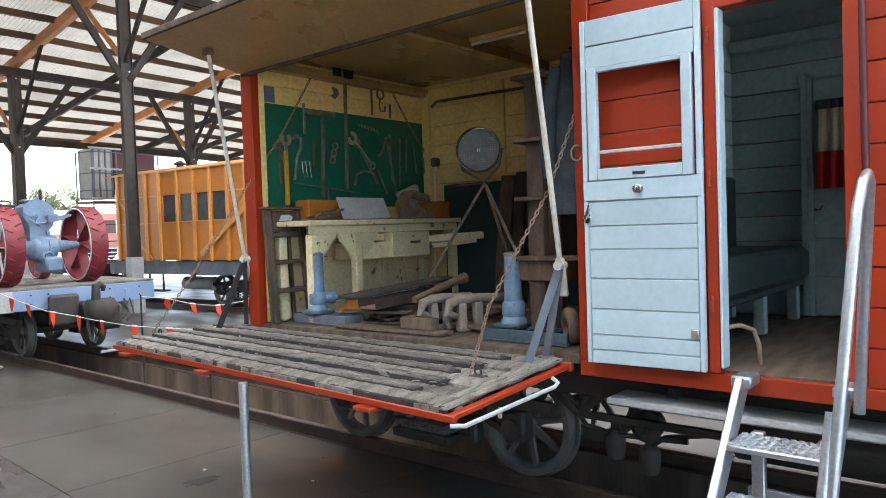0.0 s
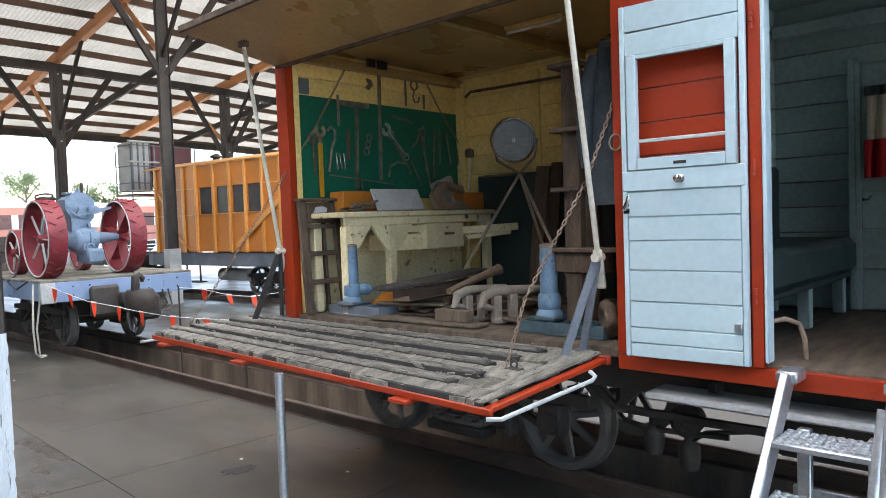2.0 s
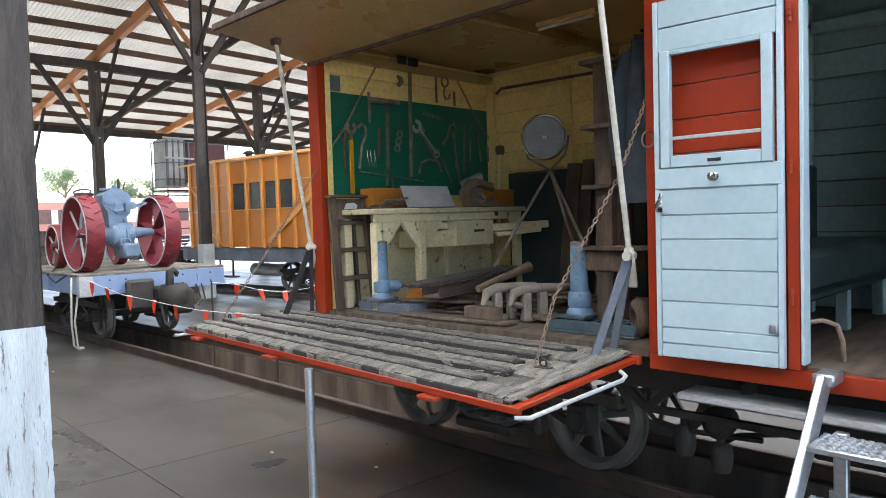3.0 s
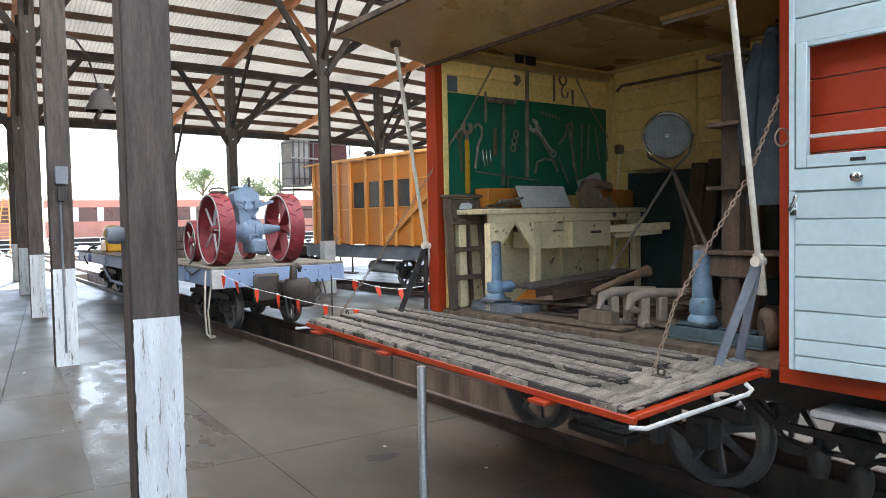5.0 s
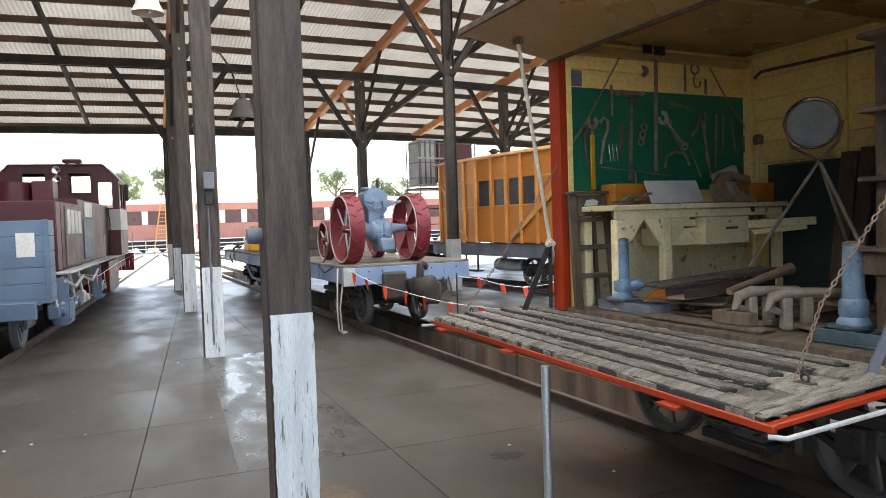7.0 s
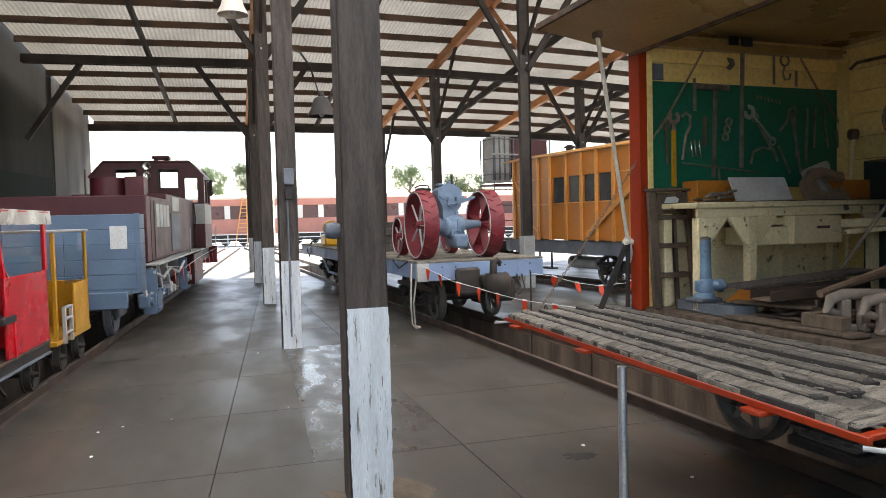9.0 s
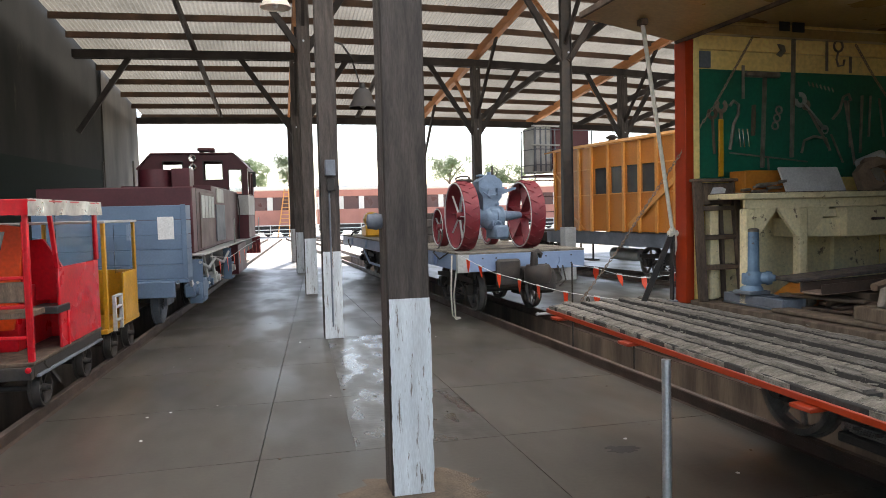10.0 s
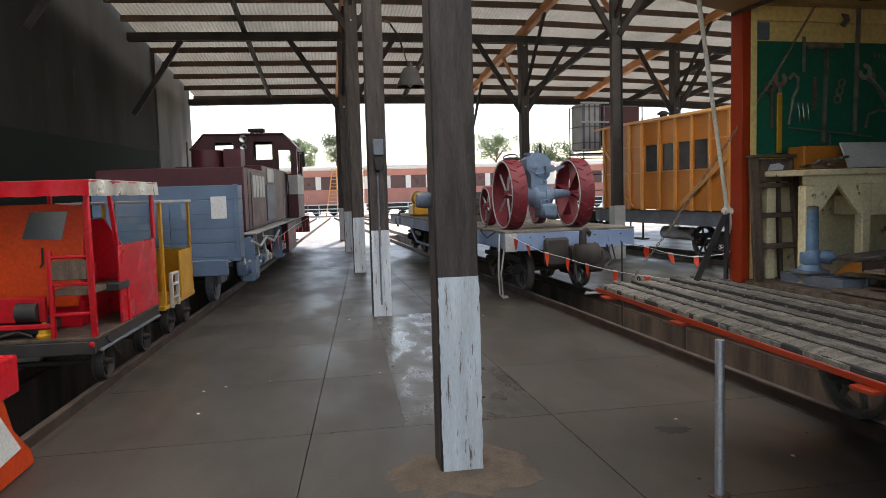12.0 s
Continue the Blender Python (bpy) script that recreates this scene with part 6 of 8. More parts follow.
ZR = 1.275
tractor_wheel((4.05, 12.30, ZR + 0.63), 0.62, 0.27, True, 10, "crimson cleated steel rear wheel")
tractor_wheel((5.30, 12.30, ZR + 0.63), 0.62, 0.27, True, 6, "crimson cleated steel rear wheel with broad spokes", True)
tractor_wheel((4.18, 14.05, ZR + 0.40), 0.395, 0.16, False, 8, "small crimson front wheel")
tractor_wheel((5.25, 14.05, ZR + 0.40), 0.395, 0.16, False, 8, "small crimson front wheel")
g = G()
g.cyl((4.15, 12.30, ZR + 0.63), (4.5, 12.30, ZR + 0.63), 0.06, 0.10, 14)
part("axle_housing", g, TRACTORBLUE, TR)
g = G()
g.cyl((4.82, 12.30, ZR + 0.61), (5.26, 12.30, ZR + 0.63), 0.11, 0.05, 16)
part("axle_housing", g, TRACTORBLUE, TR)
g = G()
g.lathe([(0, -0.28), (0.13, -0.28), (0.15, -0.20), (0.19, -0.16), (0.21, -0.12), (0.21, 0.05), (0.235, 0.06), (0.235, 0.10), (0.20, 0.11), (0.19, 0.20), (0.15, 0.23), (0.10, 0.25), (0, 0.25)],
        Matrix.Translation((4.62, 12.30, ZR + 0.60)) @ Matrix.Rotation(radians(90), 4, "Y"), 26)
g.box((4.50, 12.10, ZR + 0.36), (4.80, 12.5, ZR + 0.80), 0.07)
case = part("gear_case", g, TRACTORBLUE, TR)
for k in range(10):
    a = math.tau * k / 10
    g = G()
    g.cyl((4.72, 12.30 + 0.215 * math.cos(a), ZR + 0.60 + 0.215 * math.sin(a)), (4.75, 12.30 + 0.215 * math.cos(a), ZR + 0.60 + 0.215 * math.sin(a)), 0.015, n=6)
    part("bolt", g, TRACTORBLUE, case)
g = G()
g.ring((4.66, 12.07, ZR + 0.47), (0, 1, 0), 0.055, 0.014, 16)
part("drain_flange", g, TRACTORBLUE, case)
g = G()
XZ = Matrix.Rotation(radians(90), 4, "X")
g.prism([(4.42, 0.72), (4.68, 0.72), (4.70, 0.86), (4.78, 0.96), (4.80, 1.22), (4.74, 1.30), (4.42, 1.31), (4.34, 1.25), (4.34, 1.10), (4.42, 0.96)], 0.34, Matrix.Translation((0, 12.50, ZR)) @ XZ)
g.prism([(4.36, 1.10), (4.82, 1.08), (4.83, 1.14), (4.36, 1.16)], 0.40, Matrix.Translation((0, 12.53, ZR)) @ XZ)
g.prism([(4.44, 1.31), (4.72, 1.30), (4.66, 1.36), (4.50, 1.37)], 0.28, Matrix.Translation((0, 12.46, ZR)) @ XZ)
g.box((4.42, 12.48, ZR + 0.55), (4.76, 14.2, ZR + 1.06), 0.06)
for bx in (4.40, 4.52, 4.66, 4.78):
    g.cyl((bx, 12.14, ZR + 1.125), (bx, 12.115, ZR + 1.125), 0.016, n=6)
g.cyl((4.58, 12.16, ZR + 1.02), (4.58, 12.11, ZR + 1.02), 0.08, n=14)
g.cyl((4.68, 12.16, ZR + 0.84), (4.68, 12.11, ZR + 0.84), 0.03, n=10)
g.tube([(4.40, 12.12, ZR + 1.06), (4.50, 12.08, ZR + 0.98), (4.62, 12.07, ZR + 1.0), (4.74, 12.10, ZR + 1.08)], 0.012, 6)
part("engine_block", g, TRACTORBLUE, TR)
g = G()
g.box((4.50, 13.9, ZR + 0.55), (4.96, 14.15, ZR + 1.12), 0.03)
part("radiator", g, TRACTORBLUE, TR)
g = G()
g.prism([(0, 0), (0.10, 0.02), (0.34, 0.10), (0.36, 0.14), (0.18, 0.11), (0.0, 0.13)], 0.16, Matrix.Translation((4.66, 12.2, ZR + 0.99)) @ XZ)
part("seat_bracket", g, TRACTORBLUE, TR)
g = G()
g.box((4.40, 12.30, ZR + 1.34), (4.52, 12.48, ZR + 1.38), 0.01)
g.cyl((4.62, 12.36, ZR + 1.34), (4.62, 12.36, ZR + 1.42), 0.05, n=12)
part("pipe_stub", g, TRACTORBLUE, TR)
g = G()
g.cyl((4.64, 12.25, ZR + 1.33), (4.64, 12.25, ZR + 1.53), 0.022, n=10)
g.tube([(4.70, 12.25, ZR + 1.32), (4.74, 12.24, ZR + 1.46), (4.72, 12.23, ZR + 1.50)], 0.009, 6)
part("pipe_stub", g, IRON, TR)
g = G()
g.ring((4.18, 12.6, ZR + 1.32), (0, 0.3, 1), 0.13, 0.016, 24)
g.cyl((4.18, 12.6, ZR + 1.32), (4.40, 12.9, ZR + 0.95), 0.016, n=8)
g.box((4.06, 12.5, ZR + 1.25), (4.34, 12.66, ZR + 1.31), 0.02)
part("steering_wheel", g, IRON, TR)
g = G()
g.box((4.58, 12.0, ZR + 0.2), (4.86, 12.5, ZR + 0.45), 0.04)
part("drawbar", g, TRACTORBLUE, TR)
g = G()
g.cyl((4.2, 14.05, ZR + 0.40), (5.25, 14.05, ZR + 0.40), 0.035, n=10)
part("front_axle", g, TRACTORBLUE, TR)
# further load: a yellow pump and low dark crates near the far end
ld = thing("yellow_pump", FB, (4.25, 21.6, 1.275), "yellow machine part on the flat wagon", "machine")
part("body", G().box((3.95, 21.3, 1.275), (4.5, 22.1, 1.62), 0.05), YELLOW, ld)
g = G()
g.lathe([(0, -0.2), (0.2, -0.2), (0.24, -0.1), (0.24, 0.1), (0.2, 0.2), (0, 0.2)], Matrix.Translation((4.2, 21.7, 1.80)) @ Matrix.Rotation(radians(90), 4, "X"), 18)
part("housing", g, YELLOW, ld)
g = G()
g.tube([(4.0, 22.2, 1.5), (3.9, 22.7, 1.45), (3.85, 23.2, 1.35), (3.76, 23.5, 1.1), (3.78, 23.2, 0.9)], 0.03, 8)
part("hose", g, BLACK, ld)
for y, h in ((16.0, 0.55), (17.6, 0.7)):
    e = thing("dark_crate", FB, (4.96, y, 1.275), "low dark crate on the flat wagon", "crate", "crates on the wagon")
    for z in range(3):
        part("slat", G().box((4.3, y, 1.275 + z * h / 3), (5.6, y + 1.1, 1.275 + (z + 0.92) * h / 3), 0.01), TIMBER, e)

# ---- flag lines ----


def flag_line(name, pts, flags, label, size=1.0):
    e = thing(name, FB, pts[0], label, "bunting", "flag lines")
    part("string", G().tube(pts, 0.004, 5), FLAGWHITE, e)
    P = [Vector(p) for p in pts]
    L = [(b - a).length for a, b in zip(P, P[1:])]
    for i, s in enumerate(flags):
        d = s * sum(L)
        k = 0
        while d > L[k] and k < len(L) - 1:
            d -= L[k]
            k += 1
        c, t = P[k].lerp(P[k + 1], d / L[k]), (P[k + 1] - P[k]).normalized()
        w, h = 0.105 * size, 0.215 * size
        sway = Vector((0.03 * math.sin(i * 2.1), 0.05 * math.cos(i * 1.7), 0))
        g = G()
        off = Vector((0.002, -0.002, 0))
        for o in (off, -off):
            g.add([c - t * w / 2 + o, c + t * w / 2 + o, c + Vector((0, 0, -h)) + sway + t * 0.02 + o, c + Vector((0, 0, -h * 0.5)) + sway * 0.6 - t * 0.03 + o, c + Vector((0, 0, -h * 0.5)) + sway * 0.4 + t * 0.045 + o],
                  [(0, 1, 4, 3), (3, 4, 2)])
        part("flag", g, FLAGRED, e)
        part("flag_hem", G().bar(c - t * w / 2 + Vector((0, 0, 0.004)), c + t * w / 2 + Vector((0, 0, 0.004)), 0.006, 0.02), FLAGWHITE, e)
    return e


flag_line("flag_line", [(3.80, 11.62, 1.22), (3.93, 11.2, 1.10), (4.05, 10.7, 0.99), (4.2, 10.2, 0.935), (4.25, 9.6, 0.895), (4.30, 8.8, 0.87), (4.40, 8.2, 0.868), (4.62, 7.5, 0.86)],
          [0.05, 0.13, 0.26, 0.39, 0.53, 0.71, 0.86], "line of red warning flags strung from the flat wagon")
flag_line("flag_line", [(4.42, 8.7, 1.235), (4.72, 8.6, 1.185), (5.06, 8.6, 1.08), (5.44, 8.6, 1.015), (5.85, 8.6, 1.03), (6.3, 8.6, 1.15)], [0.17, 0.36, 0.56, 0.8],
          "line of red warning flags behind the platform end", 0.72)
for x, y, z in ((4.42, 8.7, 1.235), (6.3, 8.6, 1.15), (4.62, 7.5, 0.86)):
    pz = thing("flag_post", FB, (x, y, RT if abs(x - 4.5) < 0.2 else 0.0), "thin steel stake holding the flag line", "stake", "flag stakes")
    zb = -0.03 if 4.33 < x < 5.6 else 0.0
    g = G()
    g.cyl((x, y, zb), (x, y, z + 0.02), 0.012, n=8)
    part("stake", g, IRON, pz)

# ---- orange coach and tank wagon on the right-hand track ----
co = thing("orange_coach", FC, (C_CEN, 13.0, RT), "orange timber-panelled railway coach with a grey underframe", "railway coach")
CU0, CU1 = 7.5, 18.5
CX0, CX1 = C_SIDE, C_SIDE + 2.4
CZ0, CZ1 = 1.36, 3.66
WIN = [(13.95, 14.45), (14.55, 15.05), (15.2, 15.72), (15.90, 16.45)]
part("side_panel", G().box((CX0, CU0, CZ0), (CX0 + 0.05, CU1, 2.36), 0.005), COACH, co)
part("side_panel", G().box((CX0, CU0, 3.06), (CX0 + 0.05, CU1, CZ1), 0.005), COACH, co)
edges = [CU0] + [v for w in sorted(WIN) for v in w] + [CU1]
for i in range(0, len(edges), 2):
    part("side_panel", G().box((CX0, edges[i], 2.36), (CX0 + 0.05, edges[i + 1], 3.06), 0.005), COACH, co)
for a, b in WIN:
    w = part("window", G().box((CX0 + 0.03, a, 2.36), (CX0 + 0.036, b, 3.06), 0.001), DARKGLASS, co, "dark dusty window pane")
    part("sill", G().box((CX0 - 0.025, a - 0.02, 2.335), (CX0 + 0.02, b + 0.02, 2.365), 0.004), COACHTRIM, w)
    part("blind", G().box((CX0 + 0.045, a + 0.02, 2.40), (CX0 + 0.05, lerp(a, b, 0.35), 2.9), 0.001), BOARDGREY, w, "pale blind edge")
for u in (7.6, 8.9, 10.1, 11.3, 12.5, 13.2, 13.85, 14.5, 15.13, 15.8, 16.55, 17.15, 17.75, 18.44):
    part("rib", G().box((CX0 - 0.06, u - 0.04, CZ0 - 0.02), (CX0, u + 0.04, CZ1), 0.006), COACHTRIM, co)
part("brace", G().bar((CX0 - 0.045, 14.9, 1.5), (CX0 - 0.045, 13.2, 2.62), 0.04, 0.13), COACHTRIM, co)
part("brace", G().bar((CX0 - 0.02, 17.7, 1.9), (CX0 - 0.02, 16.95, 1.4), 0.03, 0.05), COACHTRIM, co)
part("brace", G().bar((CX0 - 0.02, 18.45, 3.05), (CX0 - 0.02, 17.7, 2.45), 0.03, 0.08), COACHTRIM, co)
for z in (3.04, 2.33):
    part("waist_rail", G().box((CX0 - 0.012, CU0, z), (CX0, 13.9, z + 0.03), 0.003), COACHTRIM, co)
    part("waist_rail", G().box((CX0 - 0.012, 16.5, z), (CX0, CU1, z + 0.03), 0.003), COACHTRIM, co)
part("side_panel", G().box((CX1 - 0.05, CU0, CZ0), (CX1, CU1, CZ1), 0.005), COACH, co)
for u in (CU0, CU1 - 0.05):
    part("end_panel", G().box((CX0 + 0.05, u, CZ0), (CX1 - 0.05, u + 0.05, CZ1), 0.005), COACH, co)
part("floor", G().box((CX0 + 0.05, CU0 + 0.05, CZ0), (CX1 - 0.05, CU1 - 0.05, CZ0 + 0.05), 0.0), DUSTWOOD, co)
g = G()
arc = [(lerp(CX0 - 0.06, CX1 + 0.06, i / 12), CZ1 + 0.22 * math.sin(math.pi * i / 12)) for i in range(13)]
g.prism([(x, z + 0.03) for x, z in arc] + [(x, z) for x, z in reversed(arc)], CU1 + 0.5 - CU0, Matrix.Translation((0, CU1 + 0.5, 0)) @ Matrix.Rotation(radians(90), 4, "X"))
part("roof", g, COACHTRIM, co, "orange-edged low curved roof")
for u in (13.2, 16.6):
    g = G()
    g.lathe([(0, 0), (0.10, 0), (0.10, 0.08), (0.17, 0.10), (0.17, 0.13), (0.05, 0.20), (0, 0.20)], Matrix.Translation((CX0 + 0.7, u, CZ1 + 0.16)), 16)
    part("roof_vent", g, IRON, co)
part("solebar", G().box((CX0 + 0.06, CU0, 0.98), (CX0 + 0.16, CU1 + 0.6, 1.34), 0.008), UNDERGREY, co)
part("solebar", G().box((CX1 - 0.16, CU0, 0.98), (CX1 - 0.06, CU1 + 0.6, 1.34), 0.008), UNDERGREY, co)
part("end_platform", G().box((CX0 + 0.06, CU1 + 0.02, 1.30), (CX1 - 0.06, CU1 + 0.75, 1.36), 0.008), OLDWOOD, co)
bogie(FC, co, C_CEN, 14.0, 1.7, 0.42)
bogie(FC, co, C_CEN, 9.0, 1.7, 0.42)
for u in (17.3, 16.7):
    part("step_hanger", G().box((CX0 + 0.1, u, 0.55), (CX0 + 0.14, u + 0.05, 1.0), 0.004), IRON, co)
part("footstep", G().box((CX0 + 0.0, 16.6, 0.52), (CX0 + 0.24, 17.5, 0.56), 0.006), IRON, co)
g = G()
g.cyl((CX0 + 0.6, 15.2, 0.72), (CX0 + 0.6, 16.4, 0.72), 0.17, n=18)
part("battery_drum", g, GREYPAINT, co, "pale drum under the floor")

tk = thing("tank_wagon", FC, (C_CEN, 22.0, RT), "grey and maroon tank wagon with ladder and railings", "railway wagon")
part("frame", G().box((CX0 + 0.1, 19.7, 0.95), (CX1 - 0.1, 24.5, 1.25), 0.01), IRON, tk)
part("tank", G().box((CX0 + 0.10, 19.9, 3.15), (CX0 + 0.80, 20.6, 4.62), 0.04), GREYPAINT, tk, "grey sheet-metal hopper")
for k in range(4):
    part("stiffener", G().box((CX0 + 0.14 + 0.19 * k, 19.87, 3.17), (CX0 + 0.19 + 0.19 * k, 19.90, 4.60), 0.005), UNDERGREY, tk)
for z in (3.14, 4.0, 4.6):
    part("top_rail", G().box((CX0 - 0.05, 19.70, z), (CX0 + 0.95, 19.76, z + 0.05), 0.005), GREYPAINT, tk, "pale scaffold board")
part("tank", G().box((CX0 + 0.85, 20.0, 3.3), (CX1 - 0.1, 21.2, 4.6), 0.06), MAROON, tk, "maroon hopper")
for x, y in ((CX0 + 0.05, 19.75), (CX0 + 0.05, 20.6), (CX1 - 0.2, 19.75), (CX0 + 0.8, 19.75)):
    g = G()
    g.cyl((x, y, 1.25), (x, y, 4.55), 0.022, n=8)
    part("upright", g, UNDERGREY, tk)
for z in (1.9, 2.4, 2.9, 3.4, 3.9, 4.52):
    g = G()
    g.tube([(CX0 + 0.05, 20.6, z), (CX0 + 0.05, 19.75, z), (CX1 - 0.2, 19.75, z)], 0.016, 6)
    part("railing", g, MAROON if z < 3.2 else UNDERGREY, tk)
part("walkway", G().box((CX0 + 0.05, 19.7, 3.02), (CX1 - 0.1, 20.7, 3.08), 0.005), MAROON, tk)
bogie(FC, tk, C_CEN, 22.2, 1.8, 0.42, 6)

# ---- left-hand track: rail trolleys, blue wagon, locomotive ----
rt = thing("red_rail_trolley", FA, (A_CEN, 8.6, RT), "bright red rail motor trolley with a canopy and open seats", "rail trolley")


def ra(name, a, b, material=TROLLEYRED, label="", ch=0.008, parent=None):
    return part(name, G().box(a, b, ch), material, parent or rt, label)


X0, X1 = -4.02, -2.72
ra("deck", (X0, 7.38, 0.60), (X1, 9.62, 0.64), OLDWOOD, "worn floor boards")
ra("frame_beam", (X0 + 0.02, 7.36, 0.47), (X1 - 0.02, 7.44, 0.60), IRON, "black end beam")
ra("frame_beam", (X0 + 0.02, 9.56, 0.47), (X1 - 0.02, 9.64, 0.60), IRON)
for x in (X0 + 0.02, X1 - 0.08):
    ra("frame_beam", (x, 7.44, 0.48), (x + 0.06, 9.56, 0.60), IRON)
for uu in (7.78, 9.1):
    for s in (-1, 1):
        spoked_wheel("wheel", FA, (A_CEN + s * 0.56, uu, RT + 0.19), 0.19, rt, IRON, 6, 0.10, s, "small iron wheel")
    part("axle", G().cyl((A_CEN - 0.66, uu, RT + 0.19), (A_CEN + 0.66, uu, RT + 0.19), 0.03, n=10), IRON, rt)
# canopy with crumpled edges
cv = thing("canopy_sheet", FA, (A_CEN, 8.5, 2.05), "red canopy with a crumpled silver side sheet on the trolley", "canopy")
part("roof_sheet", G().box((X0 - 0.03, 7.36, 2.19), (X1 + 0.03, 9.70, 2.215), 0.006), TROLLEYRED, cv)


def valance(p, q, z0, z1, material, label):
    g = G()
    p, q = Vector(p), Vector(q)
    d = q - p
    nrm = Vector((-d.y, d.x, 0)).normalized()
    n = 26
    r_ = random.Random(int(p.y * 10))
    vs = []
    for i in range(n + 1):
        b = p + d * (i / n)
        w = 0.004 * math.sin(i * 0.83 + 1.1) + r_.uniform(-0.006, 0.006)
        for j, z in enumerate((z1, lerp(z1, z0, 0.5), z0)):
            o = b + nrm * (w * (0.3 + 0.7 * j))
            vs.append((o.x, o.y, z + (r_.uniform(-0.004, 0.004) if j == 2 else 0)))
    fs = []
    for i in range(n):
        for j in range(2):
            fs.append((3 * i + j, 3 * i + 3 + j, 3 * i + 4 + j, 3 * i + 1 + j))
    m = len(vs)
    vs += [tuple(Vector(v) + nrm * 0.006) for v in vs]
    fs += [tuple(k + m for k in f) for f in fs]
    g.add(vs, fs)
    part("valance", g, material, cv, label)


valance((X0 - 0.03, 7.36, 0), (X1 + 0.03, 7.36, 0), 2.06, 2.20, TROLLEYRED, "red crumpled front edge")
valance((X1 + 0.03, 7.36, 0), (X1 + 0.03, 9.70, 0), 2.055, 2.22, FOIL, "crumpled silver side sheet")
for x, y in ((X1 - 0.05, 7.40), (X0 + 0.0, 7.40), (X0 + 0.0, 9.58)):
    ra("post", (x, y, 0.64), (x + 0.05, y + 0.05, 2.19))
# side panel with window
pn = ra("side_panel", (X1 - 0.03, 8.18, 0.64), (X1, 9.58, 1.50), label="red side panel")
ra("panel_post", (X1 - 0.04, 9.52, 1.50), (X1, 9.62, 2.19))
part("panel_post", G().bar((X1 - 0.02, 8.20, 1.50), (X1 - 0.02, 8.02, 2.19), 0.04, 0.05), TROLLEYRED, rt)
ra("window_pane", (X1 - 0.022, 8.2, 1.52), (X1 - 0.016, 9.52, 2.16), GLASS, "scratched clear plastic window", 0.0005)
# front seat frame
for x in (-3.16, -2.78):
    ra("seat_post", (x, 7.40, 0.60), (x + 0.045, 7.45, 1.52 if x < -3 else 2.0))
for z in (0.60, 0.86, 1.16, 1.44):
    ra("seat_rail", (-3.12, 7.40, z), (-2.78, 7.44, z + 0.035))
ra("seat", (-3.14, 7.44, 1.06), (-2.76, 7.86, 1.12), OLDWOOD, "brown wooden seat")
ra("backrest", (-3.14, 7.41, 1.22), (-2.78, 7.44, 1.42), OLDWOOD, "brown wooden backrest")
ra("seat", (-2.98, 8.05, 1.02), (-2.70, 8.42, 1.10), BLACK, "black padded seat")
ra("seat_post", (-2.74, 8.36, 0.64), (-2.70, 8.40, 1.02))
# engine cover
cover = part("engine_cover", G().prism([(-4.3, 0.88), (-3.12, 0.88), (-3.06, 1.2), (-2.96, 1.94), (-3.25, 1.98), (-4.3, 1.98)], 0.05,
                                       Matrix.Translation((0, 8.02, 0)) @ Matrix.Rotation(radians(90), 4, "X")), TROLLEYORANGE, rt, "orange-red engine cover plate")
part("cover_window", G().prism([(-3.62, 1.62), (-3.22, 1.60), (-3.14, 1.90), (-3.52, 1.90)], 0.006, Matrix.Translation((0, 7.966, 0)) @ Matrix.Rotation(radians(90), 4, "X")), DARKGLASS, cover, "dark window opening")
g = G()
g.tube([(-3.42, 7.955, 1.52), (-3.42, 7.94, 1.36), (-3.45, 7.94, 1.31)], 0.012, 6)
part("latch", g, IRON, cover)
ra("engine_box", (-4.3, 8.04, 0.64), (-3.1, 9.0, 1.3), TROLLEYRED)
ra("bonnet", (-3.70, 9.0, 0.64), (-2.78, 9.5, 1.42), TROLLEYRED, "red inner bulkhead", 0.02)
ra("bumper", (-4.3, 7.50, 0.80), (-3.24, 7.56, 1.05), TROLLEYRED, "red slotted front plate")
for x in (-3.82, -3.76, -3.70):
    ra("slot", (x, 7.494, 0.88), (x + 0.03, 7.502, 0.98), BLACK, "dark slot", 0.002)
ra("dark_sump", (-3.95, 7.52, 0.64), (-3.28, 8.0, 0.80), IRON, "grimy engine sump", 0.04)
g = G()
g.cyl((-3.50, 7.50, 0.90), (-3.30, 7.50, 0.90), 0.10, n=16)
part("flywheel", g, IRON, rt, "dark flywheel")
g = G()
g.tube([(-4.0, 7.46, 0.70), (-3.7, 7.45, 0.66), (-3.5, 7.46, 0.72), (-3.36, 7.46, 0.66)], 0.016, 8)
part("exhaust_pipe", g, RUST, rt)
ra("side_bracket", (X1 - 0.03, 7.5, 0.47), (X1 + 0.01, 9.6, 0.50), UNDERGREY)
part("seat_panel", G().prism([(-3.30, 1.12), (-2.78, 1.12), (-2.80, 1.46), (-3.0, 1.80), (-3.34, 1.78)], 0.04, Matrix.Translation((0, 8.62, 0)) @ Matrix.Rotation(radians(90), 4, "X")), TROLLEYRED, rt, "red shaped seat panel")
ra("lower_rail", (-4.3, 7.42, 0.74), (-3.12, 7.47, 0.79))
g = G()
g.lathe([(0, 0), (0.075, 0.0), (0.085, 0.03), (0.06, 0.05), (0.06, 0.08), (0.03, 0.10), (0.02, 0.16), (0, 0.16)], Matrix.Translation((-3.25, 7.48, 0.64)), 16)
part("fuel_tap", g, YELLOW, rt, "yellow round fuel cap")
g = G()
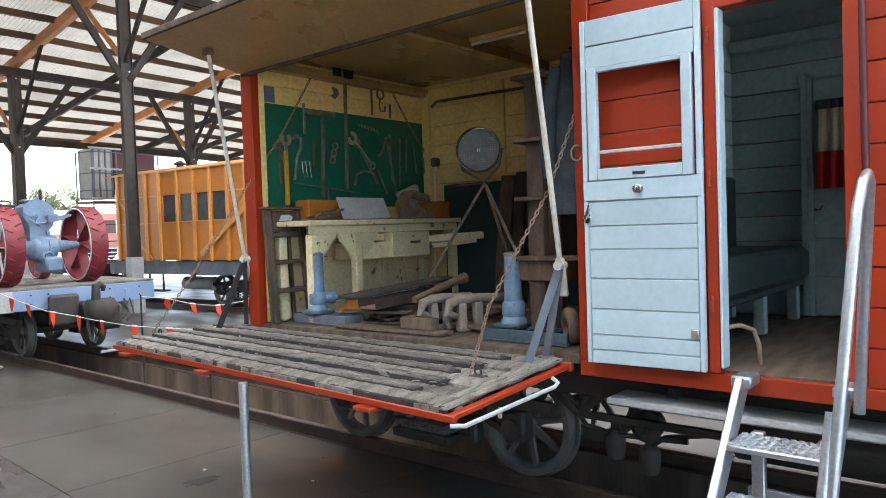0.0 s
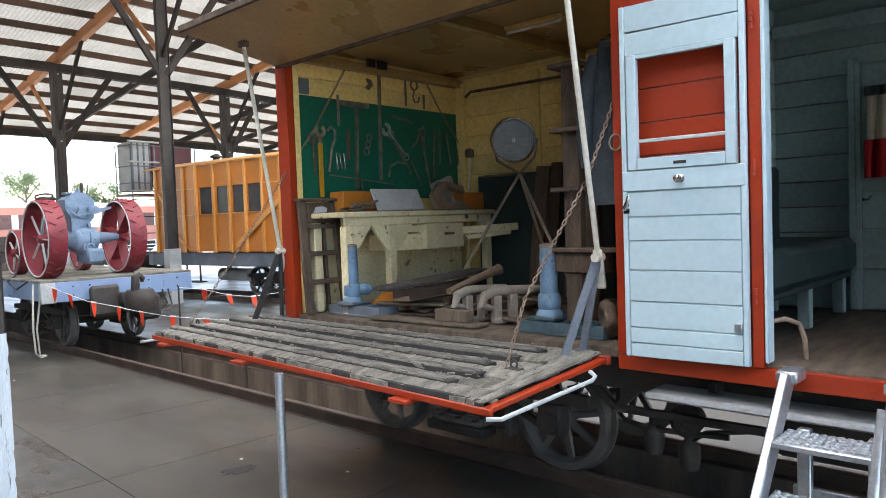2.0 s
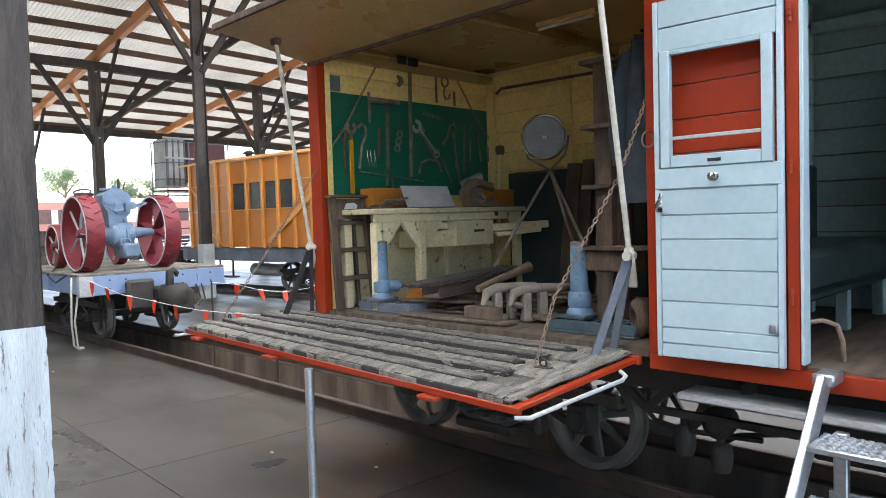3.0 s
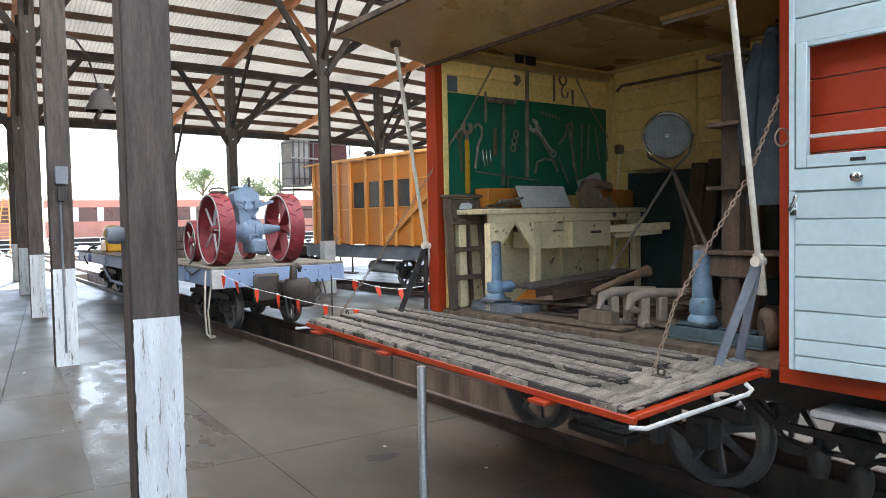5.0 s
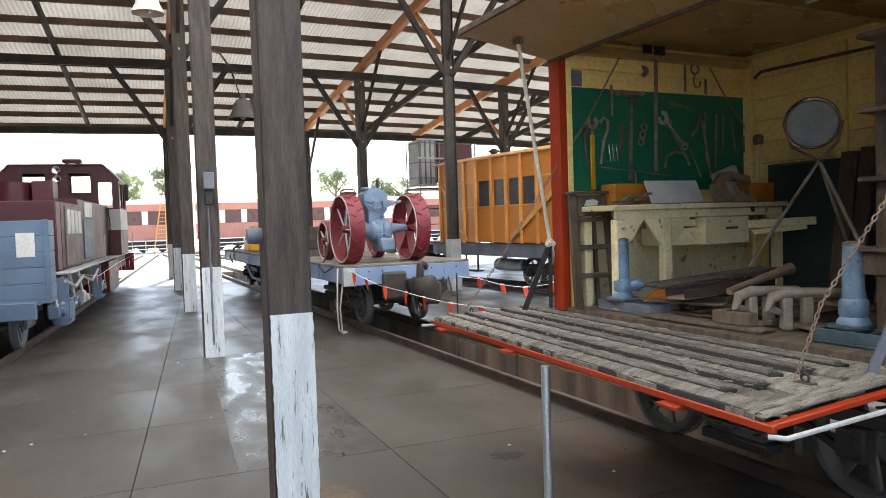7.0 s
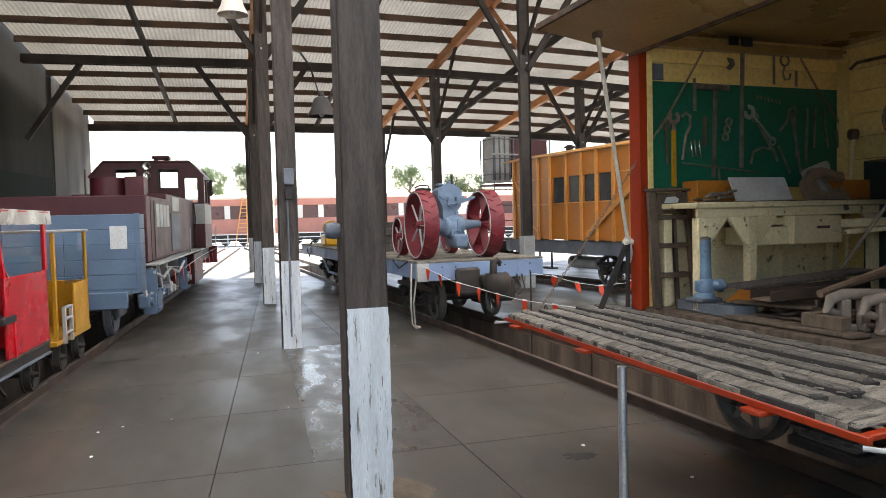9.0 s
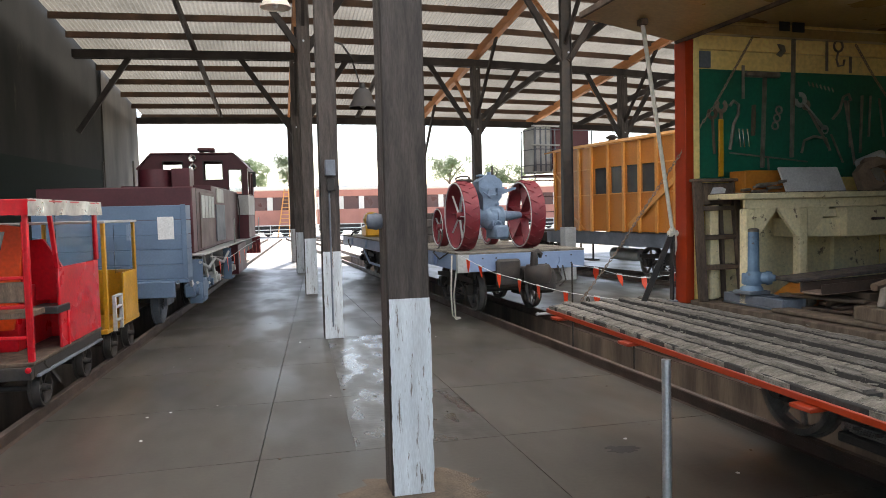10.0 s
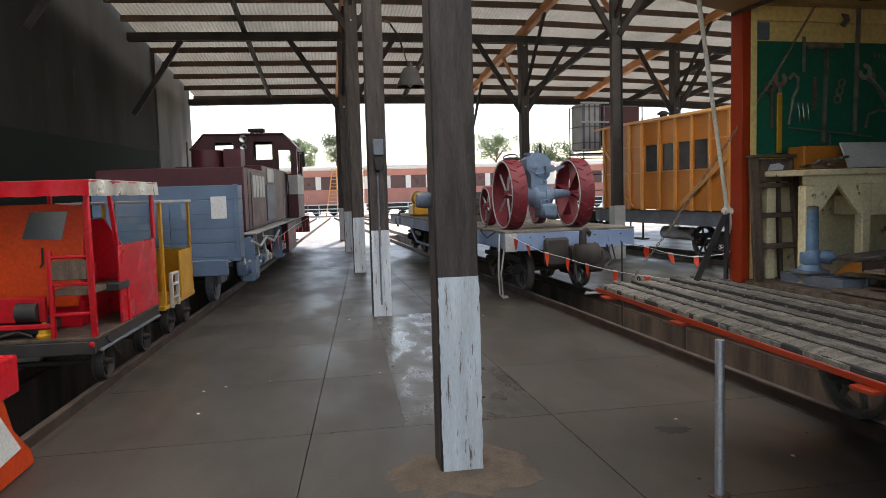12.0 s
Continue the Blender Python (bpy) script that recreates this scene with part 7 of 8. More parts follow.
g.lathe([(0, 0), (0.028, 0), (0.028, 0.02), (0, 0.03)], Matrix.Translation((-2.76, 7.36, 0.57)) @ Matrix.Rotation(radians(90), 4, "X"), 12)
part("reflector", g, TROLLEYRED, rt, "round red reflector")
part("link_bar", G().bar((-2.74, 7.7, 0.58), (-2.74, 8.1, 0.30), 0.03, 0.04), IRON, rt)

yt = thing("yellow_rail_trolley", FA, (A_CEN, 10.6, RT), "mustard-yellow rail trolley cab with open sides", "rail trolley")


def ya(name, a, b, material=YELLOW, label="", ch=0.006):
    return part(name, G().box(a, b, ch), material, yt, label)


ya("deck", (X0, 9.85, 0.50), (X1, 11.55, 0.56), YELLOW)
for y in (9.90, 11.44):
    ya("post", (X1 - 0.05, y, 0.56), (X1, y + 0.06, 1.95))
    ya("post", (X0, y, 0.56), (X0 + 0.05, y + 0.06, 1.95))
ya("roof_sheet", (X0 - 0.02, 9.86, 1.95), (X1 + 0.02, 11.54, 1.985), GREYPAINT, "pale edged roof sheet")
ya("side_panel", (X1 - 0.03, 10.75, 0.56), (X1, 11.44, 1.24))
ya("window_pane", (X1 - 0.022, 10.4, 1.26), (X1 - 0.016, 11.44, 1.92), GLASS, "clear side window", 0.0005)
ya("back_panel", (X0 + 0.05, 11.46, 0.56), (X1 - 0.05, 11.50, 1.24), YELLOW)
ya("step_rail", (X1, 10.1, 0.50), (X1 + 0.05, 10.14, 0.98), GREYPAINT, "pale step frame")
ya("step_rail", (X1, 10.42, 0.50), (X1 + 0.05, 10.46, 0.98), GREYPAINT, "pale step frame")
for z in (0.62, 0.80, 0.95):
    ya("step", (X1, 10.14, z), (X1 + 0.05, 10.42, z + 0.03), GREYPAINT)
for uu in (10.25, 11.15):
    for s in (-1, 1):
        spoked_wheel("wheel", FA, (A_CEN + s * 0.56, uu, RT + 0.19), 0.19, yt, IRON, 6, 0.10, s, "small iron wheel")
    part("axle", G().cyl((A_CEN - 0.66, uu, RT + 0.19), (A_CEN + 0.66, uu, RT + 0.19), 0.03, n=10), IRON, yt)

bw = thing("blue_open_wagon", FA, (A_CEN, 13.4, RT), "dull blue low-sided railway wagon with a white notice", "railway wagon")
BX0, BX1 = A_CEN - 1.2, A_CEN + 1.2
for i in range(5):
    z = 0.97 + i * 0.25
    part("end_board", G().box((BX0, 12.6, z), (BX1, 12.65, z + 0.243), 0.006), WAGONBLUE, bw)
    part("end_board", G().box((BX0, 13.05, z), (BX1, 13.10, z + 0.243), 0.006), WAGONBLUE, bw)
    for x in (BX0, BX1 - 0.05):
        part("side_board", G().box((x, 12.65, z), (x + 0.05, 13.05, z + 0.243), 0.006), WAGONBLUE, bw)
part("corner_strap", G().box((BX1 - 0.07, 12.585, 0.97), (BX1 + 0.01, 12.6, 2.225), 0.004), WAGONBLUE, bw)
part("corner_strap", G().box((-3.65, 12.585, 0.97), (-3.58, 12.6, 2.225), 0.004), WAGONBLUE, bw)
part("notice", G().box((-2.62, 12.590, 1.64), (-2.36, 12.597, 2.02), 0.001), PAPER, bw, "white paper notice")
part("floor", G().box((BX0, 12.6, 0.90), (BX1, 13.1, 0.965), 0.006), WAGONBLUE, bw)
for uu in (13.4,):
    for s in (-1, 1):
        spoked_wheel("wheel", FA, (A_CEN + s * 0.56, uu, RT + 0.42), 0.42, bw, UNDERGREY, 8, 0.12, s, "grey spoked wheel")
    part("axle", G().cyl((A_CEN - 0.66, uu, RT + 0.42), (A_CEN + 0.66, uu, RT + 0.42), 0.05, n=10), IRON, bw)
for x in (A_CEN - 0.72, A_CEN + 0.72):
    part("axle_guard", G().box((x - 0.03, 13.1, 0.45), (x + 0.03, 13.7, 0.92), 0.01), UNDERGREY, bw)
    g = G()
    for k in range(5):
        g.box((x - 0.04, 12.85 + 0.09 * k, 0.74 + 0.03 * k), (x + 0.04, 13.95 - 0.09 * k, 0.765 + 0.03 * k), 0.004)
    part("leaf_spring", g, IRON, bw)
part("buffer_beam", G().box((A_CEN - 1.0, 12.5, 0.66), (A_CEN + 1.0, 12.6, 0.93), 0.01), WAGONBLUE, bw)
part("side_step", G().box((BX1 - 0.25, 14.2, 0.35), (BX1 - 0.02, 14.9, 0.75), 0.01), WAGONBLUE, bw, "blue side step")
g = G()
g.tube([(BX1 - 0.1, 14.2, 0.75), (BX1 - 0.1, 15.0, 0.62), (BX1 - 0.12, 15.8, 0.60)], 0.03, 8)
part("brake_pipe", g, GREYPAINT, bw)

lc = thing("maroon_locomotive", FA, (A_CEN, 20.5, RT), "maroon and grey diesel shunting locomotive with a high cab", "locomotive")
LX0, LX1 = A_CEN - 1.02, A_CEN + 1.02


def la(name, a, b, material=MAROON, label="", ch=0.02, parent=None):
    return part(name, G().box(a, b, ch), material, parent or lc, label)


la("bonnet", (LX0 - 0.75, 14.45, 1.30), (LX1, 17.4, 2.60), label="maroon box bonnet")
la("panel_seam", (LX1 - 0.001, 14.9, 1.32), (LX1 + 0.008, 14.92, 2.58), BLACK, ch=0.001)
la("filter_panel", (LX1, 15.3, 1.36), (LX1 + 0.02, 17.3, 2.52), FADED, "faded maroon filter panel")
for k in range(4):
    la("louvre", (LX1 + 0.02, 15.45 + 0.46 * k, 1.98), (LX1 + 0.034, 15.82 + 0.46 * k, 2.46), GREYPAINT, "grey filter grille")
la("bonnet", (LX0, 17.4, 1.30), (LX1 - 0.05, 23.0, 2.75), label="lower rear bonnet")
la("side_door", (LX1 - 0.05, 18.0, 1.4), (LX1 - 0.02, 19.6, 2.3), UNDERGREY)
la("grille", (LX1 - 0.05, 18.2, 2.35), (LX1 - 0.015, 19.4, 2.7), LOCOGREY)
la("running_board", (A_CEN - 1.22, 14.4, 1.245), (A_CEN + 1.22, 28.6, 1.29), GREYPAINT, "pale grey running board")
la("frame", (A_CEN - 0.9, 14.5, 0.75), (A_CEN + 0.9, 28.5, 1.2), IRON)
g = G()
g.cyl((-3.60, 17.3, 2.6), (-3.60, 17.3, 3.1), 0.36, n=24)
part("filter_drum", g, MAROON, lc)
la("exhaust_box", (-3.2, 17.0, 2.6), (-2.8, 17.6, 3.12))
for x in (-4.6, -3.97):
    g = G()
    g.cyl((x, 16.9, 2.6), (x, 16.9, 3.28), 0.02, n=8)
    part("upright_rod", g, IRON, lc)
# cab
CA0, CA1, LCX = 23.0, 25.2, -3.68
XZ = Matrix.Rotation(radians(90), 4, "X")
for u in (CA0, CA1 - 0.06):
    mm = Matrix.Translation((LCX, u + 0.06, 0)) @ XZ
    for s in (-1, 1):
        rear_end = (((0.0, 1.3), (1.61, 1.3), (1.61, 2.68), (0.0, 2.68)), ((0.0, 2.68), (0.05, 2.68), (0.05, 3.92), (0.0, 3.92)), ((1.50, 2.68), (1.61, 2.68), (1.61, 3.48), (1.50, 3.6)),
                    ((0.05, 3.78), (1.36, 3.78), (1.21, 3.92), (0.05, 3.92)))
        for poly in rear_end if u > CA0 else (((0.0, 1.3), (0.30, 1.3), (0.30, 3.92), (0.0, 3.92)), ((0.30, 1.3), (0.88, 1.3), (0.88, 3.14), (0.30, 3.14)), ((0.30, 3.72), (0.88, 3.72), (0.88, 3.92), (0.30, 3.92)),
                     ((0.88, 1.3), (1.05, 1.3), (1.05, 3.92), (0.88, 3.92)), ((1.05, 1.3), (1.44, 1.3), (1.44, 2.68), (1.05, 2.68)),
                     ((1.05, 3.45), (1.44, 3.45), (1.44, 3.67), (1.21, 3.92), (1.05, 3.92)), ((1.44, 1.3), (1.61, 1.3), (1.61, 3.48), (1.44, 3.67))):
            pp = [(s * x, z) for x, z in poly]
            part("cab_end_panel", G().prism(pp if s > 0 else pp[::-1], 0.06, mm), MAROON, lc)
    for s in (-1, 1):
        for x0, x1, z0, z1 in ((0.05, 1.50, 2.68, 3.78),) if u > CA0 else ((0.30, 0.88, 3.14, 3.72), (1.05, 1.44, 2.68, 3.45)):
            a, b = sorted((LCX + s * x0, LCX + s * x1))
            gl = part("cab_window", G().box((a, u + 0.028, z0), (b, u + 0.032, z1), 0.0003), GLASS, lc, "clear cab window")
            gl.visible_shadow = False
            for p, q in (((a, z0), (b, z0)), ((a, z1), (b, z1)), ((a, z0), (a, z1)), ((b, z0), (b, z1))):
                part("window_gasket", G().bar((p[0], u - 0.006, p[1]), (q[0], u - 0.006, q[1]), 0.03, 0.03, 0.004), BLACK, gl)
for x in (LCX - 1.61, LCX + 1.55):
    la("cab_side", (x, CA0 + 0.06, 1.3), (x + 0.06, CA1 - 0.06, 2.70))
    la("cab_side", (x, CA0 + 0.06, 3.42), (x + 0.06, CA1 - 0.06, 3.50))
    for a, b in ((CA0 + 0.06, CA0 + 0.25), (CA0 + 1.0, CA0 + 1.15), (CA1 - 0.3, CA1 - 0.06)):
        la("cab_pillar", (x, a, 2.70), (x + 0.06, b, 3.42))
la("white_band", (LCX + 1.61, CA0, 2.04), (LCX + 1.62, CA1, 2.65), LOCOGREY, "pale waist band", 0.002)
la("white_band", (LCX - 1.60, CA0 - 0.012, 2.04), (LCX + 1.61, CA0 - 0.002, 2.65), LOCOGREY, "pale waist band", 0.002)
la("cab_roof", (LCX - 1.23, CA0 - 0.08, 3.92), (LCX + 1.23, CA1 + 0.08, 3.98), ch=0.02)
for s in (-1, 1):
    part("roof_edge", G().prism([(s * 1.23, 3.96), (s * 1.23, 3.90), (s * 1.61, 3.46), (s * 1.65, 3.50)], CA1 - CA0 + 0.16, Matrix.Translation((LCX, CA1 + 0.08, 0)) @ XZ), MAROON, lc)
la("bonnet", (LCX - 0.9, CA1, 1.30), (LCX + 0.95, 28.4, 2.55), label="rear bonnet")
g = G()
g.tube([(LCX + 1.30, CA0 - 0.05, 2.66), (LCX + 1.34, CA0 - 0.08, 2.2), (LCX + 1.30, CA0 - 0.06, 1.3)], 0.018, 6)
g.tube([(LCX + 0.9, CA0 - 0.05, 2.9), (LCX + 1.1, CA0 - 0.2, 2.7), (LCX + 1.15, CA0 - 0.1, 1.3)], 0.018, 6)
part("air_hose", g, BLACK, lc)
la("horn_box", (-3.55, 23.1, 4.03), (-3.05, 23.5, 4.14))
la("horn_foot", (-3.5, 23.2, 3.97), (-3.4, 23.4, 4.04), BLACK)
la("horn_foot", (-3.2, 23.2, 3.97), (-3.1, 23.4, 4.04), BLACK)
for z in (3.80, 3.53):
    g = G()
    g.lathe([(0, 0), (0.10, 0), (0.12, 0.03), (0.12, 0.10), (0.10, 0.12), (0, 0.10)], Matrix.Translation((LCX, CA0, z)) @ Matrix.Rotation(radians(90), 4, "X"), 16)
    part("headlamp", g, CHROME, lc, "round headlamp")
la("mirror", (LCX + 1.74, 23.3, 2.9), (LCX + 1.84, 23.4, 3.4), BLACK)
la("mirror_arm", (LCX + 1.60, 23.33, 3.36), (LCX + 1.76, 23.36, 3.39), BLACK, ch=0.004)
la("fuel_tank", (A_CEN + 0.5, 21.0, 0.35), (A_CEN + 1.15, 23.4, 1.2), label="maroon tank below the frame")
for k, y in enumerate((14.0, 15.1, 15.9, 17.0, 19.2, 20.1)):
    g = G()
    x = A_CEN + 0.98
    g.box((x - 0.10, y, 0.48), (x + 0.10, y + 0.26, 0.74), 0.03)
    g.cyl((x + 0.10, y + 0.13, 0.60), (x + 0.16, y + 0.13, 0.60), 0.08, n=12)
    part("axle_box", g, WAGONBLUE if k < 3 else GREYPAINT, lc, "pale painted axle box")
    g = G()
    g.bar((x, y - 0.10, 1.18), (x + 0.05, y + 0.02, 0.70), 0.05, 0.06)
    part("hanger", g, GREYPAINT, lc)
g = G()
g.tube([(A_CEN + 1.16, 14.2, 1.14), (A_CEN + 1.20, 15.0, 0.98), (A_CEN + 1.18, 16.1, 1.10), (A_CEN + 1.20, 17.3, 0.94), (A_CEN + 1.18, 18.5, 1.12)], 0.03, 8)
part("air_hose", g, GREYPAINT, lc, "pale sagging air hose")
for y in (14.25, 18.9):
    for z in (0.42, 0.78):
        la("step", (A_CEN + 0.95, y, z), (A_CEN + 1.22, y + 0.38, z + 0.04), WAGONBLUE, "blue footstep", 0.006)
    la("step_side", (A_CEN + 1.0, y - 0.03, 0.40), (A_CEN + 1.2, y, 1.2), WAGONBLUE, ch=0.006)
la("buffer_beam", (A_CEN - 1.2, 28.5, 0.55), (A_CEN + 1.2, 28.65, 1.2), WHEELRED, "red buffer beam")
for y in (15.0, 16.3, 17.6, 20.0, 24.6, 28.3):
    g = G()
    g.tube([(A_CEN + 1.18, y, 1.29), (A_CEN + 1.18, y, 1.95)], 0.018, 6)
    part("handrail_post", g, GREYPAINT, lc) if y > 19 else None
for uu in (16.2, 18.0, 25.0, 26.8):
    for s in (-1, 1):
        spoked_wheel("wheel", FA, (A_CEN + s * 0.56, uu, RT + 0.45), 0.45, lc, IRON, 8, 0.12, s, "iron wheel")
for u in (16.2, 25.9):
    la("bogie_frame", (A_CEN + 0.64, u - 0.9, 0.42), (A_CEN + 0.74, u + 1.9, 0.78), UNDERGREY)
e = thing("flag_line", FA, (A_CEN + 1.2, 15, 1.1), "red warning flags hung along the locomotive", "bunting", "flag lines")
part("string", G().tube([(A_CEN + 1.24, 15.0, 1.2), (A_CEN + 1.26, 18.0, 1.0), (A_CEN + 1.26, 22.0, 1.1), (A_CEN + 1.26, 28.0, 1.15)], 0.006, 5), FLAGWHITE, e)
for i in range(9):
    u = 16.0 + i * 1.35
    g = G()
    c = Vector((A_CEN + 1.27, u, 1.04))
    g.add([c, c + Vector((0, 0.18, 0)), c + Vector((0.02, 0.1, -0.34)), c + Vector((0.006, 0, 0)), c + Vector((0.006, 0.18, 0)), c + Vector((0.026, 0.1, -0.34))], [(0, 1, 2), (3, 5, 4), (0, 3, 4, 1), (1, 4, 5, 2), (2, 5, 3, 0)])
    part("flag", g, FLAGRED, e)

# warning board in front of the trolley
wp = thing("warning_board", FA, (-2.62, 5.2, 0), "red board with a white triangle standing at the pit edge", "sign")
part("board", G().prism([(4.55, 0.0), (5.62, 0.02), (5.58, 0.13), (5.34, 0.36), (5.20, 0.70), (5.16, 0.74), (4.6, 0.74)], 0.03, Matrix(((0, 0, 1, -2.62), (1, 0, 0, 0), (0, 1, 0, 0), (0, 0, 0, 1)))), TROLLEYORANGE, wp, "orange-red shaped board")
part("triangle", G().prism([(4.95, 0.16), (5.42, 0.20), (5.16, 0.52)], 0.004, Matrix(((0, 0, 1, -2.588), (1, 0, 0, 0), (0, 1, 0, 0), (0, 0, 0, 1)))), PAPER, wp, "white triangle")
part("top_box", G().box((-3.4, 4.6, 0.62), (-2.57, 5.44, 0.90), 0.01), TROLLEYRED, wp, "red top box")
part("leg", G().box((-3.35, 4.7, -0.03), (-3.27, 4.8, 0.62), 0.005), TROLLEYRED, wp)

# ---- lamps, fittings on posts ----


def pendant(name, c, r, cord_top, material, label):
    e = thing(name, Matrix(), c, label, "lamp", "pendant lamps")
    g = G()
    g.lathe([(0.0, r * 1.75), (r * 0.2, r * 1.75), (r * 0.23, r * 1.4), (r * 0.46, r * 1.28), (r * 0.62, r * 1.0), (r * 0.74, r * 0.55), (r * 0.95, r * 0.16), (r, 0.0), (r * 0.97, 0.0), (r * 0.70, r * 0.5), (r * 0.56, r * 0.95),
             (0, r * 1.2)], Matrix.Translation(c), 26)
    part("shade", g, material, e)
    g = G()
    g.lathe([(0, -0.02), (0.05, 0.02), (0.06, 0.08), (0.03, 0.16), (0, 0.16)], Matrix.Translation(c), 12)
    part("bulb", g, BULB, e)
    part("cord", G().tube([Vector(c) + Vector((0, 0, r)), cord_top], 0.012, 6), BLACK, e)
    return e


pendant("pendant_lamp", (0.22, 14.5, 6.05), 0.30, (0.22, 14.5, 9.88), FARCREAM, "cream enamel bell lamp hanging under the roof")
pd = pendant("pendant_lamp", (1.72, 13.3, 3.95), 0.26, (1.60, 13.3, 4.65), IRON, "dark enamel bell lamp on a bent arm")
part("arm", G().tube([(0.95, 11.5, 4.75), (1.25, 12.2, 4.85), (1.5, 13.0, 4.8), (1.60, 13.3, 4.62)], 0.018, 8), IRON, pd)
sb = thing("switch_box", Matrix(), (0.96, 11.40, 2.2), "grey switch box and conduit on a post", "switch")
part("box", G().box((0.84, 11.30, 2.60), (1.0, 11.42, 2.85), 0.01), UNDERGREY, sb)
part("box", G().box((0.86, 11.32, 2.36), (0.98, 11.42, 2.56), 0.01), IRON, sb)
g = G()
g.cyl((0.90, 11.42, 0.2), (0.90, 11.42, 2.36), 0.014, n=8)
part("conduit", g, UNDERGREY, sb)
kb = G()
kb.lathe([(0, 0), (0.05, 0), (0.06, 0.04), (0.05, 0.10), (0, 0.11)], Matrix.Translation((0.76, 5.0, 1.94)) @ Matrix.Rotation(radians(-90), 4, "Y"), 14)
solo("round_fitting", kb, UNDERGREY, label="round grey fitting on the timber post", category="fitting", base=(0.76, 5.0, 1.94))
cl = chain("hanging_chain", [(0.985, 11.22, 1.42), (0.985, 11.22, 1.1)], "short chain on the post base")
cl.matrix_world = Matrix.Translation((0.92, 11.44, 1.45))

# knee braces on the left wall
for r in (61.2, 67.8):
    z = roof_z(r)
    g = G()
    c0, c1 = polar(r, -6.45, z - 3.0), polar(r, -4.9, z - 0.62)
    g.bar(c0, c1, 0.1, 0.17, 0.01)
    solo("wall_brace", g, BEAMWOOD, label="dark timber brace from the wall to the beam", category="brace", group="wall braces", kind="structure")

# stains, litter and the dirt heap at the post's foot
rs = random.Random(11)
for i, (x, y, r) in enumerate(((3.05, 3.35, 0.14), (3.55, 2.75, 0.10), (2.0, 3.86, 0.10), (2.75, 5.3, 0.08))):
    g = G()
    n = 22
    pts = [(x + r * (1 + 0.45 * rs.uniform(-1, 1)) * math.cos(math.tau * k / n) * 1.6, y + r * (1 + 0.45 * rs.uniform(-1, 1)) * math.sin(math.tau * k / n)) for k in range(n)]
    g.prism(pts, 0.0015, Matrix.Translation((0, 0, 0.001)))
    solo("oil_stain", g, BLACK, label="dark oil stain on the concrete floor", category="stain", group="oil stains", base=(x, y, 0))
g = G()
n = 40
vs = [(0.91, 4.95, 0.012)]
for ring in (0.35, 0.7, 1.0):
    for k in range(n):
        a = math.tau * k / n
        rr = ring * (0.42 + 0.10 * rs.uniform(-1, 1))
        vs.append((0.93 + rr * math.cos(a) * 1.25, 4.88 + rr * math.sin(a), 0.012 * (1 - ring) + 0.0015))
fs = [(0, 1 + k, 1 + (k + 1) % n) for k in range(n)]
for q in range(2):
    fs += [(1 + q * n + k, 1 + q * n + n + k, 1 + q * n + n + (k + 1) % n, 1 + q * n + (k + 1) % n) for k in range(n)]
g.add(vs, fs)
solo("dirt_patch", g, DIRT, label="brown dirt gathered round the post's foot", category="dirt", base=(0.93, 4.88, 0))
for k in range(46):
    x, y = rs.uniform(-2.0, 4.2), rs.uniform(2.0, 13.0)
    g = G()
    s = rs.uniform(0.008, 0.02)
    g.lathe([(0, 0), (s, 0.001), (s * 0.7, s * 0.4), (0, s * 0.5)], Matrix.Translation((x, y, 0.0)), 6)
    solo("litter_crumb", g, DUSTWOOD if k % 3 else PAPER, label="pale crumb of litter on the floor", category="litter", group="litter on the floor", base=(x, y, 0))

# ---- outside: standing coaches, fence, trees ----


def far_coach(x0, x1, y, label):
    e = thing("far_coach", Matrix(), ((x0 + x1) / 2, y, 0.0), label, "railway coach", "coaches standing outside")
    part("body", G().box((x0, y, 1.0), (x1, y + 2.7, 2.45), 0.03), FARRED, e)
    part("letter_board", G().box((x0, y, 3.65), (x1, y + 2.7, 4.25), 0.03), FARRED, e)
    part("roof", G().box((x0 - 0.1, y - 0.1, 4.25), (x1 + 0.1, y + 2.8, 4.65), 0.15), FARCREAM, e)
    part("frame", G().box((x0 + 0.2, y + 0.3, 0.4), (x1 - 0.2, y + 2.4, 1.0), 0.02), IRON, e)
    x = x0 + 0.3
    while x < x1 - 1.8:
        part("pillar", G().box((x - 0.3, y + 0.005, 2.45), (x + 0.2, y + 2.69, 3.65), 0.01), FARCREAM, e, "cream window pillar")
        part("window", G().box((x + 0.2, y + 0.06, 2.45), (x + 1.65, y + 0.09, 3.65), 0.002), FARPANE, e, "dark red shaded window")
        x += 1.95
    part("pillar", G().box((x - 0.3, y + 0.005, 2.45), (x1, y + 2.69, 3.65), 0.01), FARCREAM, e, "cream window pillar")
    for xx in (x0 + 2, x0 + 3.6, x1 - 3.6, x1 - 2):
        g = G()
        g.cyl((xx, y + 0.6, 0.42), (xx, y + 0.7, 0.42), 0.42, n=18)
        part("wheel", g, IRON, e)


